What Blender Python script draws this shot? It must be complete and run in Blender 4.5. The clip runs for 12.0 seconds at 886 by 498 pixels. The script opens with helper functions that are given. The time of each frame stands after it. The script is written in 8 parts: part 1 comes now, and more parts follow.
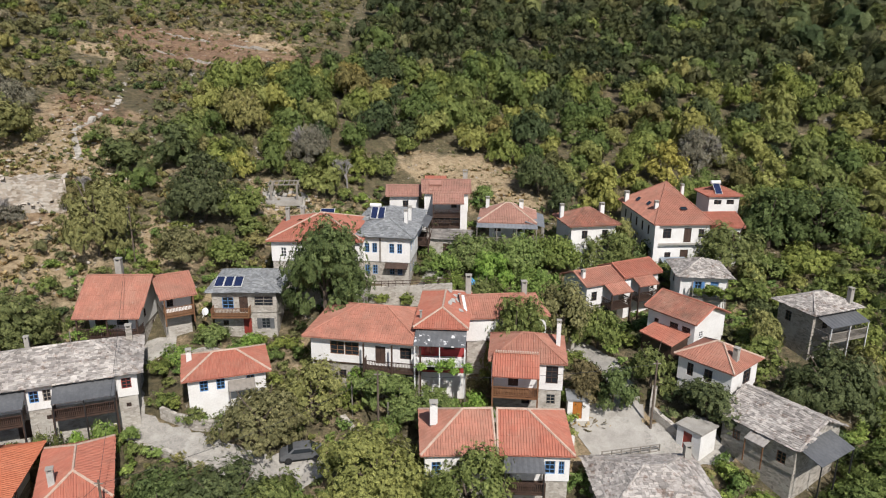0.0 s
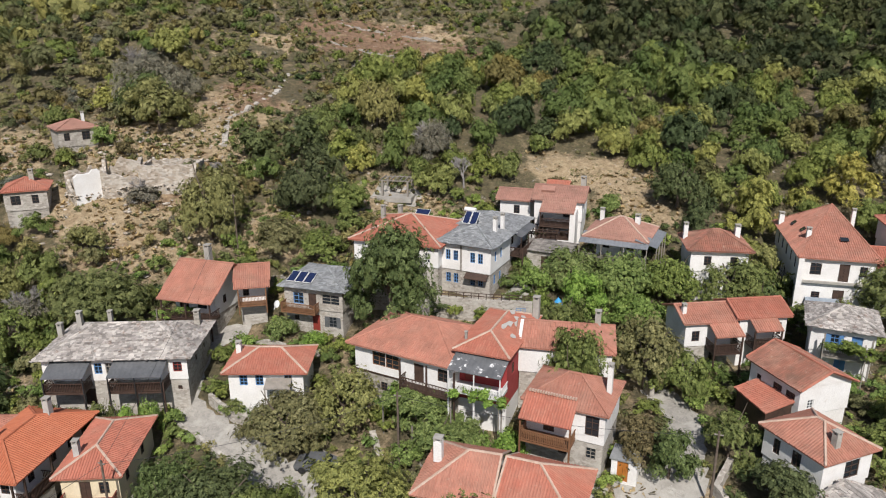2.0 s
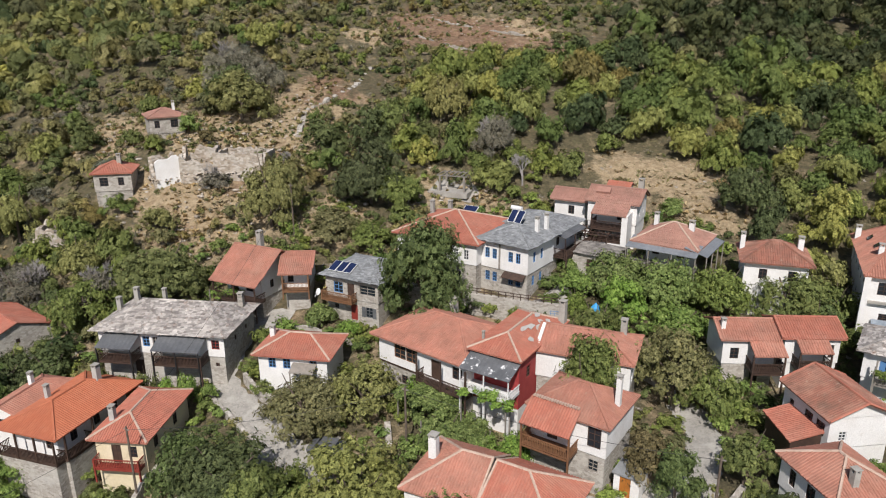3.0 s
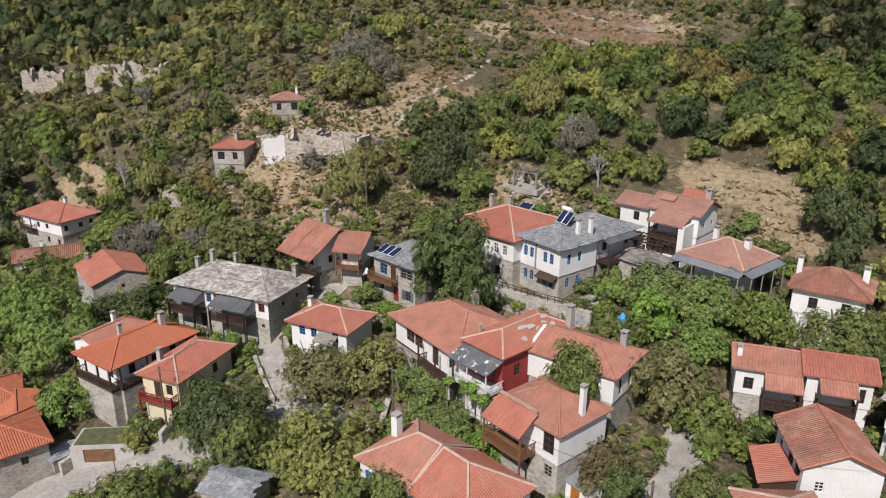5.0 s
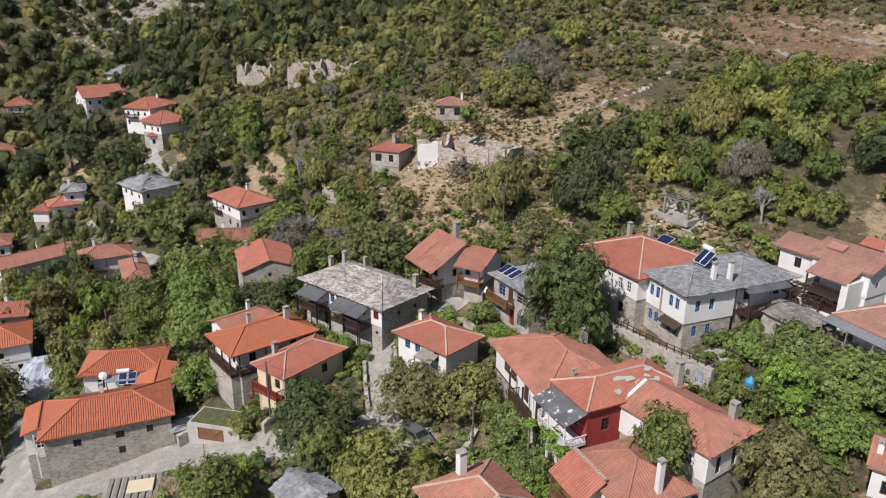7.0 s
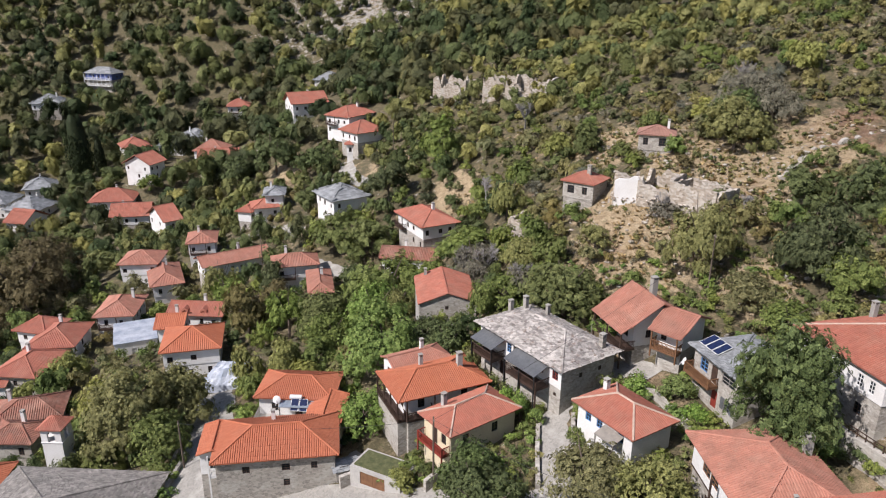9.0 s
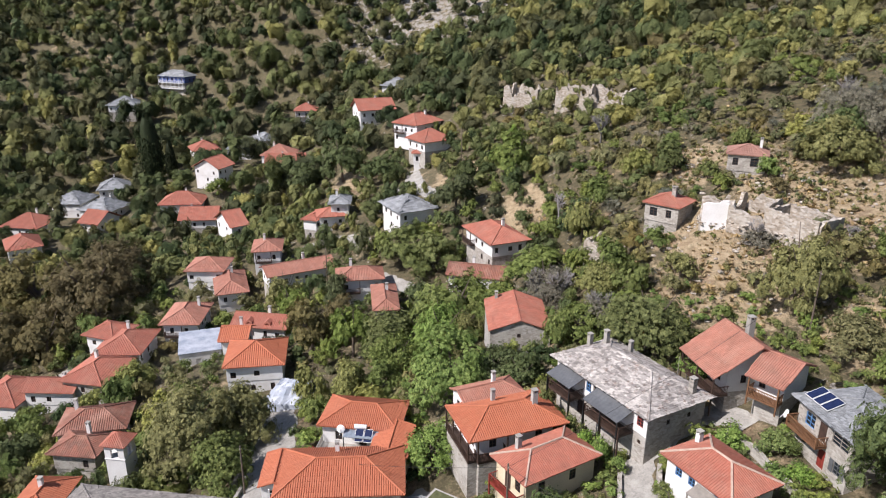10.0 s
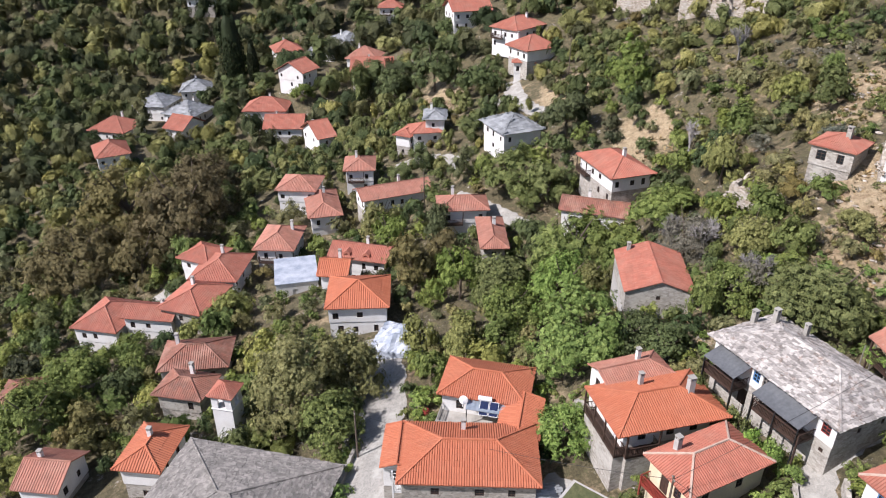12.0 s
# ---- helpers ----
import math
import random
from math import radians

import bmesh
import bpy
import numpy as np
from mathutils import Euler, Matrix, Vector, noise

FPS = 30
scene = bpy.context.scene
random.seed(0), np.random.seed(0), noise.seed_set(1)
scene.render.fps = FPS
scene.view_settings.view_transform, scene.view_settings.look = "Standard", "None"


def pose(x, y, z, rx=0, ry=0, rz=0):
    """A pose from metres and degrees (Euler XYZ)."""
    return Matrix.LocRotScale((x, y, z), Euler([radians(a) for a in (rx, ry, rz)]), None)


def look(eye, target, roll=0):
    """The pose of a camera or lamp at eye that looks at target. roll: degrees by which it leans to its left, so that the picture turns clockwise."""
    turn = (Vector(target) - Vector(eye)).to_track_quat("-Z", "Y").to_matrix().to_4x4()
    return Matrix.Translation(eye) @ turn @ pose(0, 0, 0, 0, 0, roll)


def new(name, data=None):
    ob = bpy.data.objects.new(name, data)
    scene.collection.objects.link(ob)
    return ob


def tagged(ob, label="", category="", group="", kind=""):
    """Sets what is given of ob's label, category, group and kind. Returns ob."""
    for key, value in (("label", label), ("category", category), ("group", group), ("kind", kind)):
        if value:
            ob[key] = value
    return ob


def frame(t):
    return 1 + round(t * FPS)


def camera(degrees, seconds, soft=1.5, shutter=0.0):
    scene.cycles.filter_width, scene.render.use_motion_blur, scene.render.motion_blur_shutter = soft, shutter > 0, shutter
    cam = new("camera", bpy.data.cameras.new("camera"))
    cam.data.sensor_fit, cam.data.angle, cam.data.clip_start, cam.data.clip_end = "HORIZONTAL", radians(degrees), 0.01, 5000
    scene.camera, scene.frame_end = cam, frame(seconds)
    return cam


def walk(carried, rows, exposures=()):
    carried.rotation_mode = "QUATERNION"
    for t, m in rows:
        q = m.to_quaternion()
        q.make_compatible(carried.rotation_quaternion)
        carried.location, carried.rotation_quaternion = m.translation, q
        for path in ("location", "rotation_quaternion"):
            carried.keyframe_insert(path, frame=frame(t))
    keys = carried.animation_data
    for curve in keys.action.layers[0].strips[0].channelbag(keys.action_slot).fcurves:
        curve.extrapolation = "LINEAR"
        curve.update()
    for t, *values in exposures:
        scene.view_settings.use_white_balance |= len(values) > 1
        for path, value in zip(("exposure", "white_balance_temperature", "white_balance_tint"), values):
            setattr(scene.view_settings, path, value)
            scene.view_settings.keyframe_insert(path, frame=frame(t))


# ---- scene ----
cam = camera(63.7, 12.0, 1.1)
PATH = [
    (0, (1.828, -1.648, 38.023), (1.198, 17.483, 32.225), 0.51),
    (0.5, (5.714, 0.988, 38.294), (3.561, 19.971, 32.376), 0.45),
    (1, (9.820, 3.613, 38.468), (6.096, 22.315, 32.436), 0.20),
    (1.5, (13.810, 6.075, 38.699), (8.523, 24.373, 32.598), -0.07),
    (2, (17.910, 8.535, 38.792), (11.081, 26.301, 32.648), -0.18),
    (2.5, (21.987, 10.671, 39.034), (13.706, 27.765, 32.772), -0.26),
    (3, (26.079, 12.591, 39.219), (16.364, 28.889, 32.895), -0.29),
    (3.2, (27.749, 13.417, 39.275), (17.495, 29.377, 32.939), -0.33),
    (5, (41.065, 21.710, 40.124), (27.376, 34.722, 33.543), 0.32),
    (5.5, (43.212, 24.709, 40.484), (28.613, 36.659, 33.846), 0.46),
    (6, (44.218, 27.547, 40.909), (28.795, 38.387, 34.229), 0.54),
    (6.5, (44.283, 30.043, 41.378), (28.095, 39.691, 34.681), 0.57),
    (7, (43.507, 31.936, 41.979), (26.656, 40.357, 35.261), 0.61),
    (7.5, (42.162, 33.220, 42.716), (24.756, 40.392, 35.965), 0.64),
    (9.3, (33.288, 34.084, 45.045), (14.726, 37.297, 38.328), 0.43),
    (9.5, (32.222, 33.939, 45.248), (13.611, 36.864, 38.534), 0.43),
    (10, (29.064, 32.947, 45.924), (10.337, 35.057, 39.225), 0.44),
    (10.5, (25.743, 31.705, 46.594), (6.941, 33.035, 39.908), 0.45),
    (11, (22.331, 30.193, 47.106), (3.528, 31.002, 40.340), 0.46),
    (11.1, (21.668, 29.832, 47.164), (2.915, 30.593, 40.255), 0.29),
    (11.5, (19.222, 28.213, 47.684), (0.880, 28.791, 39.730), 0.35),
    (12, (15.877, 26.200, 48.215), (-1.760, 26.413, 38.787), -0.10),
]
walk(cam, [(t, look(eye, target, roll)) for t, eye, target, roll in PATH], [(0, 0.18, 6330, 13), (3, 0.13, 6300, 14), (6.5, 0.08, 6260, 17), (9.5, 0.38, 6150, 18), (12, 0.56, 6010, 19)])

# world, sun and exposure
SUN_AZ, SUN_EL = math.atan2(0.40, -0.92), radians(47)
world = bpy.data.worlds.new("sky_world")
scene.world = world
world.use_nodes = True
wn = world.node_tree
sky = wn.nodes.new("ShaderNodeTexSky")
sky.sky_type, sky.sun_disc = "NISHITA", False
sky.sun_elevation, sky.sun_rotation = SUN_EL, SUN_AZ
sky.air_density, sky.dust_density = 1.0, 1.2
wn.links.new(sky.outputs[0], wn.nodes["Background"].inputs[0])
wn.nodes["Background"].inputs[1].default_value = 0.075
sun = new("sun", bpy.data.lights.new("sun", "SUN"))
sun.data.energy, sun.data.angle, sun.data.color = 4.6, radians(0.53), (1.0, 0.95, 0.87)
sun_way = Vector((math.sin(SUN_AZ) * math.cos(SUN_EL), math.cos(SUN_AZ) * math.cos(SUN_EL), math.sin(SUN_EL)))
sun.matrix_world = look(sun_way * 300, (0, 0, 0))

# materials
MATS = {}


def nodes_of(name):
    m = bpy.data.materials.new(name)
    m.use_nodes = True
    t = m.node_tree
    b = t.nodes["Principled BSDF"]
    MATS[name] = m
    return m, t, b


def noise_node(t, scale, detail=4.0, coords=None, rough=0.55):
    n = t.nodes.new("ShaderNodeTexNoise")
    n.inputs["Scale"].default_value, n.inputs["Detail"].default_value, n.inputs["Roughness"].default_value = scale, detail, rough
    if coords is not None:
        t.links.new(coords, n.inputs["Vector"])
    return n.outputs["Fac"]


def ramp(t, fac, stops):
    r = t.nodes.new("ShaderNodeValToRGB")
    e = r.color_ramp.elements
    while len(e) < len(stops):
        e.new(0.5)
    for k, (p, c) in zip(e, stops):
        k.position, k.color = p, (*c, 1)
    t.links.new(fac, r.inputs[0])
    return r.outputs[0]


def mix(t, fac, a, b, how="MIX"):
    m = t.nodes.new("ShaderNodeMix")
    m.data_type, m.blend_type = "RGBA", how
    for s, v in ((m.inputs[0], fac), (m.inputs[6], a), (m.inputs[7], b)):
        if isinstance(v, (int, float)):
            s.default_value = v
        elif isinstance(v, tuple):
            s.default_value = (*v, 1)
        else:
            t.links.new(v, s)
    return m.outputs[2]


def math_node(t, op, a, b=0.0):
    m = t.nodes.new("ShaderNodeMath")
    m.operation = op
    for s, v in zip(m.inputs, (a, b)):
        if isinstance(v, (int, float)):
            s.default_value = v
        else:
            t.links.new(v, s)
    return m.outputs[0]


def where(t, kind="Object"):
    return t.nodes.new("ShaderNodeTexCoord").outputs[kind]


def world_pos(t):
    return t.nodes.new("ShaderNodeNewGeometry").outputs["Position"]


def bump(t, b, height, strength=0.3, distance=0.02):
    n = t.nodes.new("ShaderNodeBump")
    n.inputs["Strength"].default_value, n.inputs["Distance"].default_value = strength, distance
    t.links.new(height, n.inputs["Height"])
    t.links.new(n.outputs[0], b.inputs["Normal"])


def surface(name, c1, c2, scale=1.2, fine=14.0, rough=0.85, metal=0.0, relief=0.3, depth=0.02, spots=None, island=0.0):
    """A two-scale weathered surface between two colours, with fine relief."""
    m, t, b = nodes_of(name)
    p = world_pos(t)
    col = mix(t, ramp(t, noise_node(t, scale, 5, p), [(0.35, (0, 0, 0)), (0.65, (1, 1, 1))]), c1, c2)
    f = noise_node(t, fine, 4, p)
    col = mix(t, 0.5, col, ramp(t, f, [(0.25, (0.55, 0.55, 0.55)), (0.75, (1.0, 1.0, 1.0))]), "MULTIPLY")
    if spots:
        col = mix(t, ramp(t, noise_node(t, spots[1], 6, p, 0.7), [(spots[2], (0, 0, 0)), (spots[2] + 0.08, (1, 1, 1))]), col, spots[0])
    if island:
        r = t.nodes.new("ShaderNodeNewGeometry").outputs["Random Per Island"]
        v = math_node(t, "MULTIPLY_ADD", r, island)
        v.node.inputs[2].default_value = 1 - island / 2
        col = mix(t, 1.0, col, v, "MULTIPLY")
    t.links.new(col, b.inputs["Base Color"])
    b.inputs["Roughness"].default_value, b.inputs["Metallic"].default_value = rough, metal
    bump(t, b, f, relief, depth)
    return m


def tile_surface(name, c1, c2, c3, worn):
    """Roof tiles: each tile its own tint, lichen and dirt in patches."""
    m, t, b = nodes_of(name)
    p = world_pos(t)
    r = t.nodes.new("ShaderNodeNewGeometry").outputs["Random Per Island"]
    soft = lambda c: tuple(0.5 * a + 0.5 * b for a, b in zip(c, c2))  # noqa: E731
    col = ramp(t, r, [(0.0, soft(c1)), (0.55, c2), (1.0, soft(c3))])
    big = ramp(t, noise_node(t, 0.7, 5, p, 0.65), [(0.36, (0, 0, 0)), (0.72, (1, 1, 1))])
    col = mix(t, math_node(t, "MULTIPLY", big, worn), col, (0.13, 0.085, 0.06))
    col = mix(t, ramp(t, noise_node(t, 2.3, 6, p, 0.7), [(0.61, (0, 0, 0)), (0.69, (worn, worn, worn))]), col, (0.46, 0.37, 0.29))
    col = mix(t, ramp(t, noise_node(t, 0.33, 4, p, 0.6), [(0.50, (0, 0, 0)), (0.66, (0.8 * worn, 0.8 * worn, 0.8 * worn))]), col, (0.44, 0.25, 0.18))
    f = noise_node(t, 9, 4, p)
    col = mix(t, 0.45, col, ramp(t, f, [(0.25, (0.6, 0.6, 0.6)), (0.75, (1, 1, 1))]), "MULTIPLY")
    o = t.nodes.new("ShaderNodeObjectInfo").outputs["Random"]
    v = math_node(t, "MULTIPLY_ADD", o, 0.2)
    v.node.inputs[2].default_value = 0.9
    col = mix(t, 1.0, col, v, "MULTIPLY")
    t.links.new(col, b.inputs["Base Color"])
    b.inputs["Roughness"].default_value = 0.8
    bump(t, b, f, 0.3, 0.02)
    return m


def leaf_surface(name, c1, c2, c3, holes=0.475):
    """Sprays of small leaves: each spray its own tint, ragged gaps between the leaves, light shining through."""
    m, t, b = nodes_of(name)
    p = world_pos(t)
    r = t.nodes.new("ShaderNodeNewGeometry").outputs["Random Per Island"]
    col = ramp(t, r, [(0.0, c1), (0.55, c2), (1.0, c3)])
    o = t.nodes.new("ShaderNodeObjectInfo").outputs["Random"]
    h = t.nodes.new("ShaderNodeHueSaturation")
    t.links.new(col, h.inputs["Color"])
    for s, k, c in (("Hue", 0.025, 0.4875), ("Value", 0.3, 0.85), ("Saturation", 0.2, 0.8)):
        v = math_node(t, "MULTIPLY_ADD", o, k)
        v.node.inputs[2].default_value = c
        t.links.new(v, h.inputs[s])
    own = t.nodes.new("ShaderNodeAttribute")
    own.attribute_name = "tint"
    tint = math_node(t, "MULTIPLY_ADD", own.outputs["Fac"], 0.5)
    tint.node.inputs[2].default_value = 0.5
    col = mix(t, 1.0, h.outputs[0], ramp(t, tint, [(0.0, (0.62, 0.72, 0.74)), (0.5, (1.0, 1.0, 1.0)), (1.0, (1.26, 1.18, 1.0))]), "MULTIPLY")
    f = noise_node(t, 5.5, 3, p, 0.7)
    col = mix(t, 1.0, col, ramp(t, f, [(0.36, (0.58, 0.62, 0.58)), (0.5, (0.98, 0.98, 0.96)), (0.66, (1.34, 1.28, 1.10))]), "MULTIPLY")
    t.links.new(col, b.inputs["Base Color"])
    b.inputs["Roughness"].default_value = 0.7
    b.inputs["Specular IOR Level"].default_value = 0.14
    tr = t.nodes.new("ShaderNodeBsdfTranslucent")
    t.links.new(col, tr.inputs["Color"])
    ms = t.nodes.new("ShaderNodeMixShader")
    ms.inputs[0].default_value = 0.22
    t.links.new(b.outputs[0], ms.inputs[1]), t.links.new(tr.outputs[0], ms.inputs[2])
    gap = ramp(t, noise_node(t, 6.0, 3, p, 0.72), [(holes - 0.02, (0, 0, 0)), (holes + 0.02, (1, 1, 1))])
    cut = t.nodes.new("ShaderNodeMixShader")
    t.links.new(gap, cut.inputs[0])
    t.links.new(t.nodes.new("ShaderNodeBsdfTransparent").outputs[0], cut.inputs[1])
    t.links.new(ms.outputs[0], cut.inputs[2])
    t.links.new(cut.outputs[0], t.nodes["Material Output"].inputs[0])
    return m


tile_surface("tile_orange", (0.43, 0.125, 0.058), (0.50, 0.155, 0.074), (0.56, 0.20, 0.10), 0.10)
tile_surface("tile_red", (0.37, 0.118, 0.075), (0.45, 0.152, 0.097), (0.52, 0.205, 0.135), 0.34)
tile_surface("tile_old", (0.38, 0.155, 0.104), (0.46, 0.195, 0.132), (0.53, 0.25, 0.175), 0.46)
tile_surface("tile_faded", (0.32, 0.165, 0.125), (0.39, 0.20, 0.15), (0.44, 0.25, 0.19), 0.5)
tile_surface("tile_brown", (0.23, 0.095, 0.062), (0.32, 0.125, 0.082), (0.40, 0.17, 0.115), 0.75)
surface("slate", (0.33, 0.30, 0.27), (0.47, 0.435, 0.395), 0.5, 7, 0.85, relief=0.5, island=0.85, spots=((0.21, 0.16, 0.13), 1.3, 0.56))
surface("slate_patched", (0.10, 0.105, 0.11), (0.15, 0.155, 0.16), 0.8, 9, 0.8, relief=0.4, spots=((0.75, 0.75, 0.74), 1.3, 0.565))
surface("turf", (0.07, 0.085, 0.03), (0.14, 0.14, 0.06), 1.5, 9, 0.95, relief=0.9, depth=0.1)
surface("slate_grey", (0.22, 0.23, 0.235), (0.31, 0.32, 0.32), 0.8, 9, 0.75, relief=0.4, island=0.5)
surface("slate_brown", (0.20, 0.185, 0.165), (0.30, 0.275, 0.245), 0.8, 9, 0.9, relief=0.5, island=0.6)
surface("slate_dark", (0.10, 0.105, 0.11), (0.15, 0.155, 0.16), 0.8, 9, 0.7, relief=0.4, island=0.4)
surface("plaster_white", (0.74, 0.72, 0.68), (0.82, 0.81, 0.78), 0.6, 9, 0.9, relief=0.15, spots=((0.5, 0.46, 0.40), 0.9, 0.68))
surface("plaster_cream", (0.68, 0.58, 0.38), (0.74, 0.64, 0.45), 0.6, 9, 0.9, relief=0.15, spots=((0.5, 0.44, 0.34), 0.9, 0.68))
surface("plaster_red", (0.30, 0.03, 0.03), (0.36, 0.05, 0.045), 0.8, 9, 0.85, relief=0.15)
surface("plaster_grey", (0.42, 0.40, 0.37), (0.52, 0.50, 0.46), 0.6, 7, 0.9, relief=0.2, spots=((0.3, 0.28, 0.25), 1.1, 0.62))
surface("plaster_blue", (0.10, 0.14, 0.36), (0.13, 0.18, 0.42), 0.6, 7, 0.9, relief=0.2)
surface("wood_dark", (0.045, 0.026, 0.018), (0.075, 0.042, 0.028), 2.0, 18, 0.7)
surface("wood_mid", (0.16, 0.075, 0.035), (0.22, 0.11, 0.05), 2.0, 18, 0.7)
surface("wood_grey", (0.22, 0.20, 0.17), (0.30, 0.27, 0.23), 2.0, 18, 0.8)
surface("wood_orange", (0.38, 0.13, 0.02), (0.45, 0.17, 0.03), 2.0, 18, 0.6)
surface("paint_blue", (0.08, 0.20, 0.43), (0.12, 0.27, 0.50), 2.0, 18, 0.6)
surface("paint_sky", (0.04, 0.30, 0.62), (0.06, 0.36, 0.70), 2.0, 18, 0.7)
surface("paint_red", (0.22, 0.03, 0.02), (0.28, 0.045, 0.03), 2.0, 18, 0.6)
surface("paint_white", (0.70, 0.70, 0.68), (0.80, 0.80, 0.78), 2.0, 18, 0.6)
surface("mortar", (0.47, 0.33, 0.25), (0.57, 0.43, 0.34), 2.0, 9, 0.9, relief=0.4)
surface("concrete", (0.31, 0.29, 0.255), (0.42, 0.40, 0.355), 0.7, 8, 0.9, relief=0.3, spots=((0.30, 0.27, 0.22), 0.8, 0.62))
surface("sheet_grey", (0.115, 0.12, 0.125), (0.16, 0.165, 0.17), 0.5, 4, 0.55, 0.2, relief=0.1)
surface("sheet_mid", (0.20, 0.215, 0.23), (0.27, 0.285, 0.30), 0.5, 4, 0.55, 0.2, relief=0.1)
surface("sheet_blue", (0.30, 0.36, 0.42), (0.38, 0.43, 0.48), 0.5, 4, 0.45, 0.4, relief=0.1)
surface("tarp_white", (0.30, 0.34, 0.40), (0.52, 0.55, 0.60), 0.5, 4, 0.5, relief=0.5, depth=0.08)
surface("iron", (0.03, 0.03, 0.032), (0.05, 0.05, 0.05), 2, 20, 0.6, 0.5)
surface("bark", (0.10, 0.075, 0.055), (0.16, 0.125, 0.095), 3, 14, 0.95, relief=0.7, depth=0.04)
surface("bark_grey", (0.24, 0.22, 0.21), (0.34, 0.32, 0.30), 3, 14, 0.95, relief=0.7, depth=0.04)


def stone_wall_surface(name, c1, c2, c3, scale=2.6):
    m, t, b = nodes_of(name)
    p = world_pos(t)
    mp = t.nodes.new("ShaderNodeMapping")
    mp.inputs["Scale"].default_value = (1, 1, 1.9)
    t.links.new(p, mp.inputs[0])
    v = t.nodes.new("ShaderNodeTexVoronoi")
    v.inputs["Scale"].default_value, v.inputs["Randomness"].default_value = scale, 0.9
    t.links.new(mp.outputs[0], v.inputs["Vector"])
    e = t.nodes.new("ShaderNodeTexVoronoi")
    e.feature = "DISTANCE_TO_EDGE"
    e.inputs["Scale"].default_value, e.inputs["Randomness"].default_value = scale, 0.9
    t.links.new(mp.outputs[0], e.inputs["Vector"])
    sep = t.nodes.new("ShaderNodeSeparateColor")
    t.links.new(v.outputs["Color"], sep.inputs[0])
    col = ramp(t, sep.outputs[0], [(0.0, c1), (0.5, c2), (1.0, c3)])
    joint = ramp(t, e.outputs["Distance"], [(0.015, (0, 0, 0)), (0.06, (1, 1, 1))])
    col = mix(t, joint, (0.40, 0.37, 0.32), col)
    f = noise_node(t, 8, 5, p)
    col = mix(t, 0.5, col, ramp(t, f, [(0.25, (0.55, 0.55, 0.55)), (0.75, (1, 1, 1))]), "MULTIPLY")
    col = mix(t, ramp(t, noise_node(t, 0.5, 5, p), [(0.5, (0, 0, 0)), (0.7, (0.6, 0.6, 0.6))]), col, (0.50, 0.48, 0.43))
    t.links.new(col, b.inputs["Base Color"])
    b.inputs["Roughness"].default_value = 0.92
    bump(t, b, math_node(t, "ADD", joint, f), 0.5, 0.05)
    return m


stone_wall_surface("stone", (0.24, 0.22, 0.19), (0.36, 0.33, 0.28), (0.46, 0.42, 0.36))
stone_wall_surface("stone_pale", (0.30, 0.27, 0.23), (0.42, 0.385, 0.33), (0.54, 0.50, 0.44))
stone_wall_surface("stone_tan", (0.26, 0.21, 0.155), (0.42, 0.35, 0.27), (0.60, 0.54, 0.46), 1.9)
stone_wall_surface("paving", (0.29, 0.275, 0.245), (0.335, 0.32, 0.285), (0.385, 0.365, 0.325), 3.2)

leaf_surface("leaf_green", (0.096, 0.126, 0.029), (0.155, 0.191, 0.045), (0.232, 0.271, 0.072))
leaf_surface("leaf_olive", (0.145, 0.148, 0.046), (0.225, 0.224, 0.071), (0.320, 0.312, 0.108))
leaf_surface("leaf_dark", (0.060, 0.082, 0.027), (0.096, 0.126, 0.042), (0.151, 0.187, 0.067))
leaf_surface("leaf_brown", (0.106, 0.089, 0.034), (0.159, 0.131, 0.052), (0.224, 0.184, 0.077))
leaf_surface("leaf_yellow", (0.185, 0.184, 0.040), (0.280, 0.270, 0.060), (0.385, 0.362, 0.092))
leaf_surface("leaf_lush", (0.105, 0.172, 0.030), (0.176, 0.262, 0.048), (0.270, 0.365, 0.082))
leaf_surface("leaf_far", (0.067, 0.069, 0.033), (0.103, 0.103, 0.049), (0.153, 0.148, 0.072))
leaf_surface("leaf_pine", (0.043, 0.057, 0.021), (0.071, 0.088, 0.031), (0.109, 0.129, 0.049))
leaf_surface("leaf_grey", (0.133, 0.125, 0.090), (0.194, 0.179, 0.134), (0.267, 0.248, 0.191), 0.52)
leaf_surface("leaf_cypress", (0.030, 0.042, 0.018), (0.045, 0.062, 0.025), (0.070, 0.090, 0.036), 0.36)
leaf_surface("leaf_straw", (0.24, 0.175, 0.085), (0.36, 0.27, 0.135), (0.47, 0.37, 0.20), 0.40)

m, t, b = nodes_of("glass")
b.inputs["Base Color"].default_value, b.inputs["Roughness"].default_value = (0.02, 0.025, 0.03, 1), 0.12
m, t, b = nodes_of("solar")
col = ramp(t, noise_node(t, 3.0, 3, world_pos(t)), [(0.3, (0.012, 0.018, 0.05)), (0.7, (0.02, 0.03, 0.08))])
t.links.new(col, b.inputs["Base Color"])
b.inputs["Roughness"].default_value = 0.15


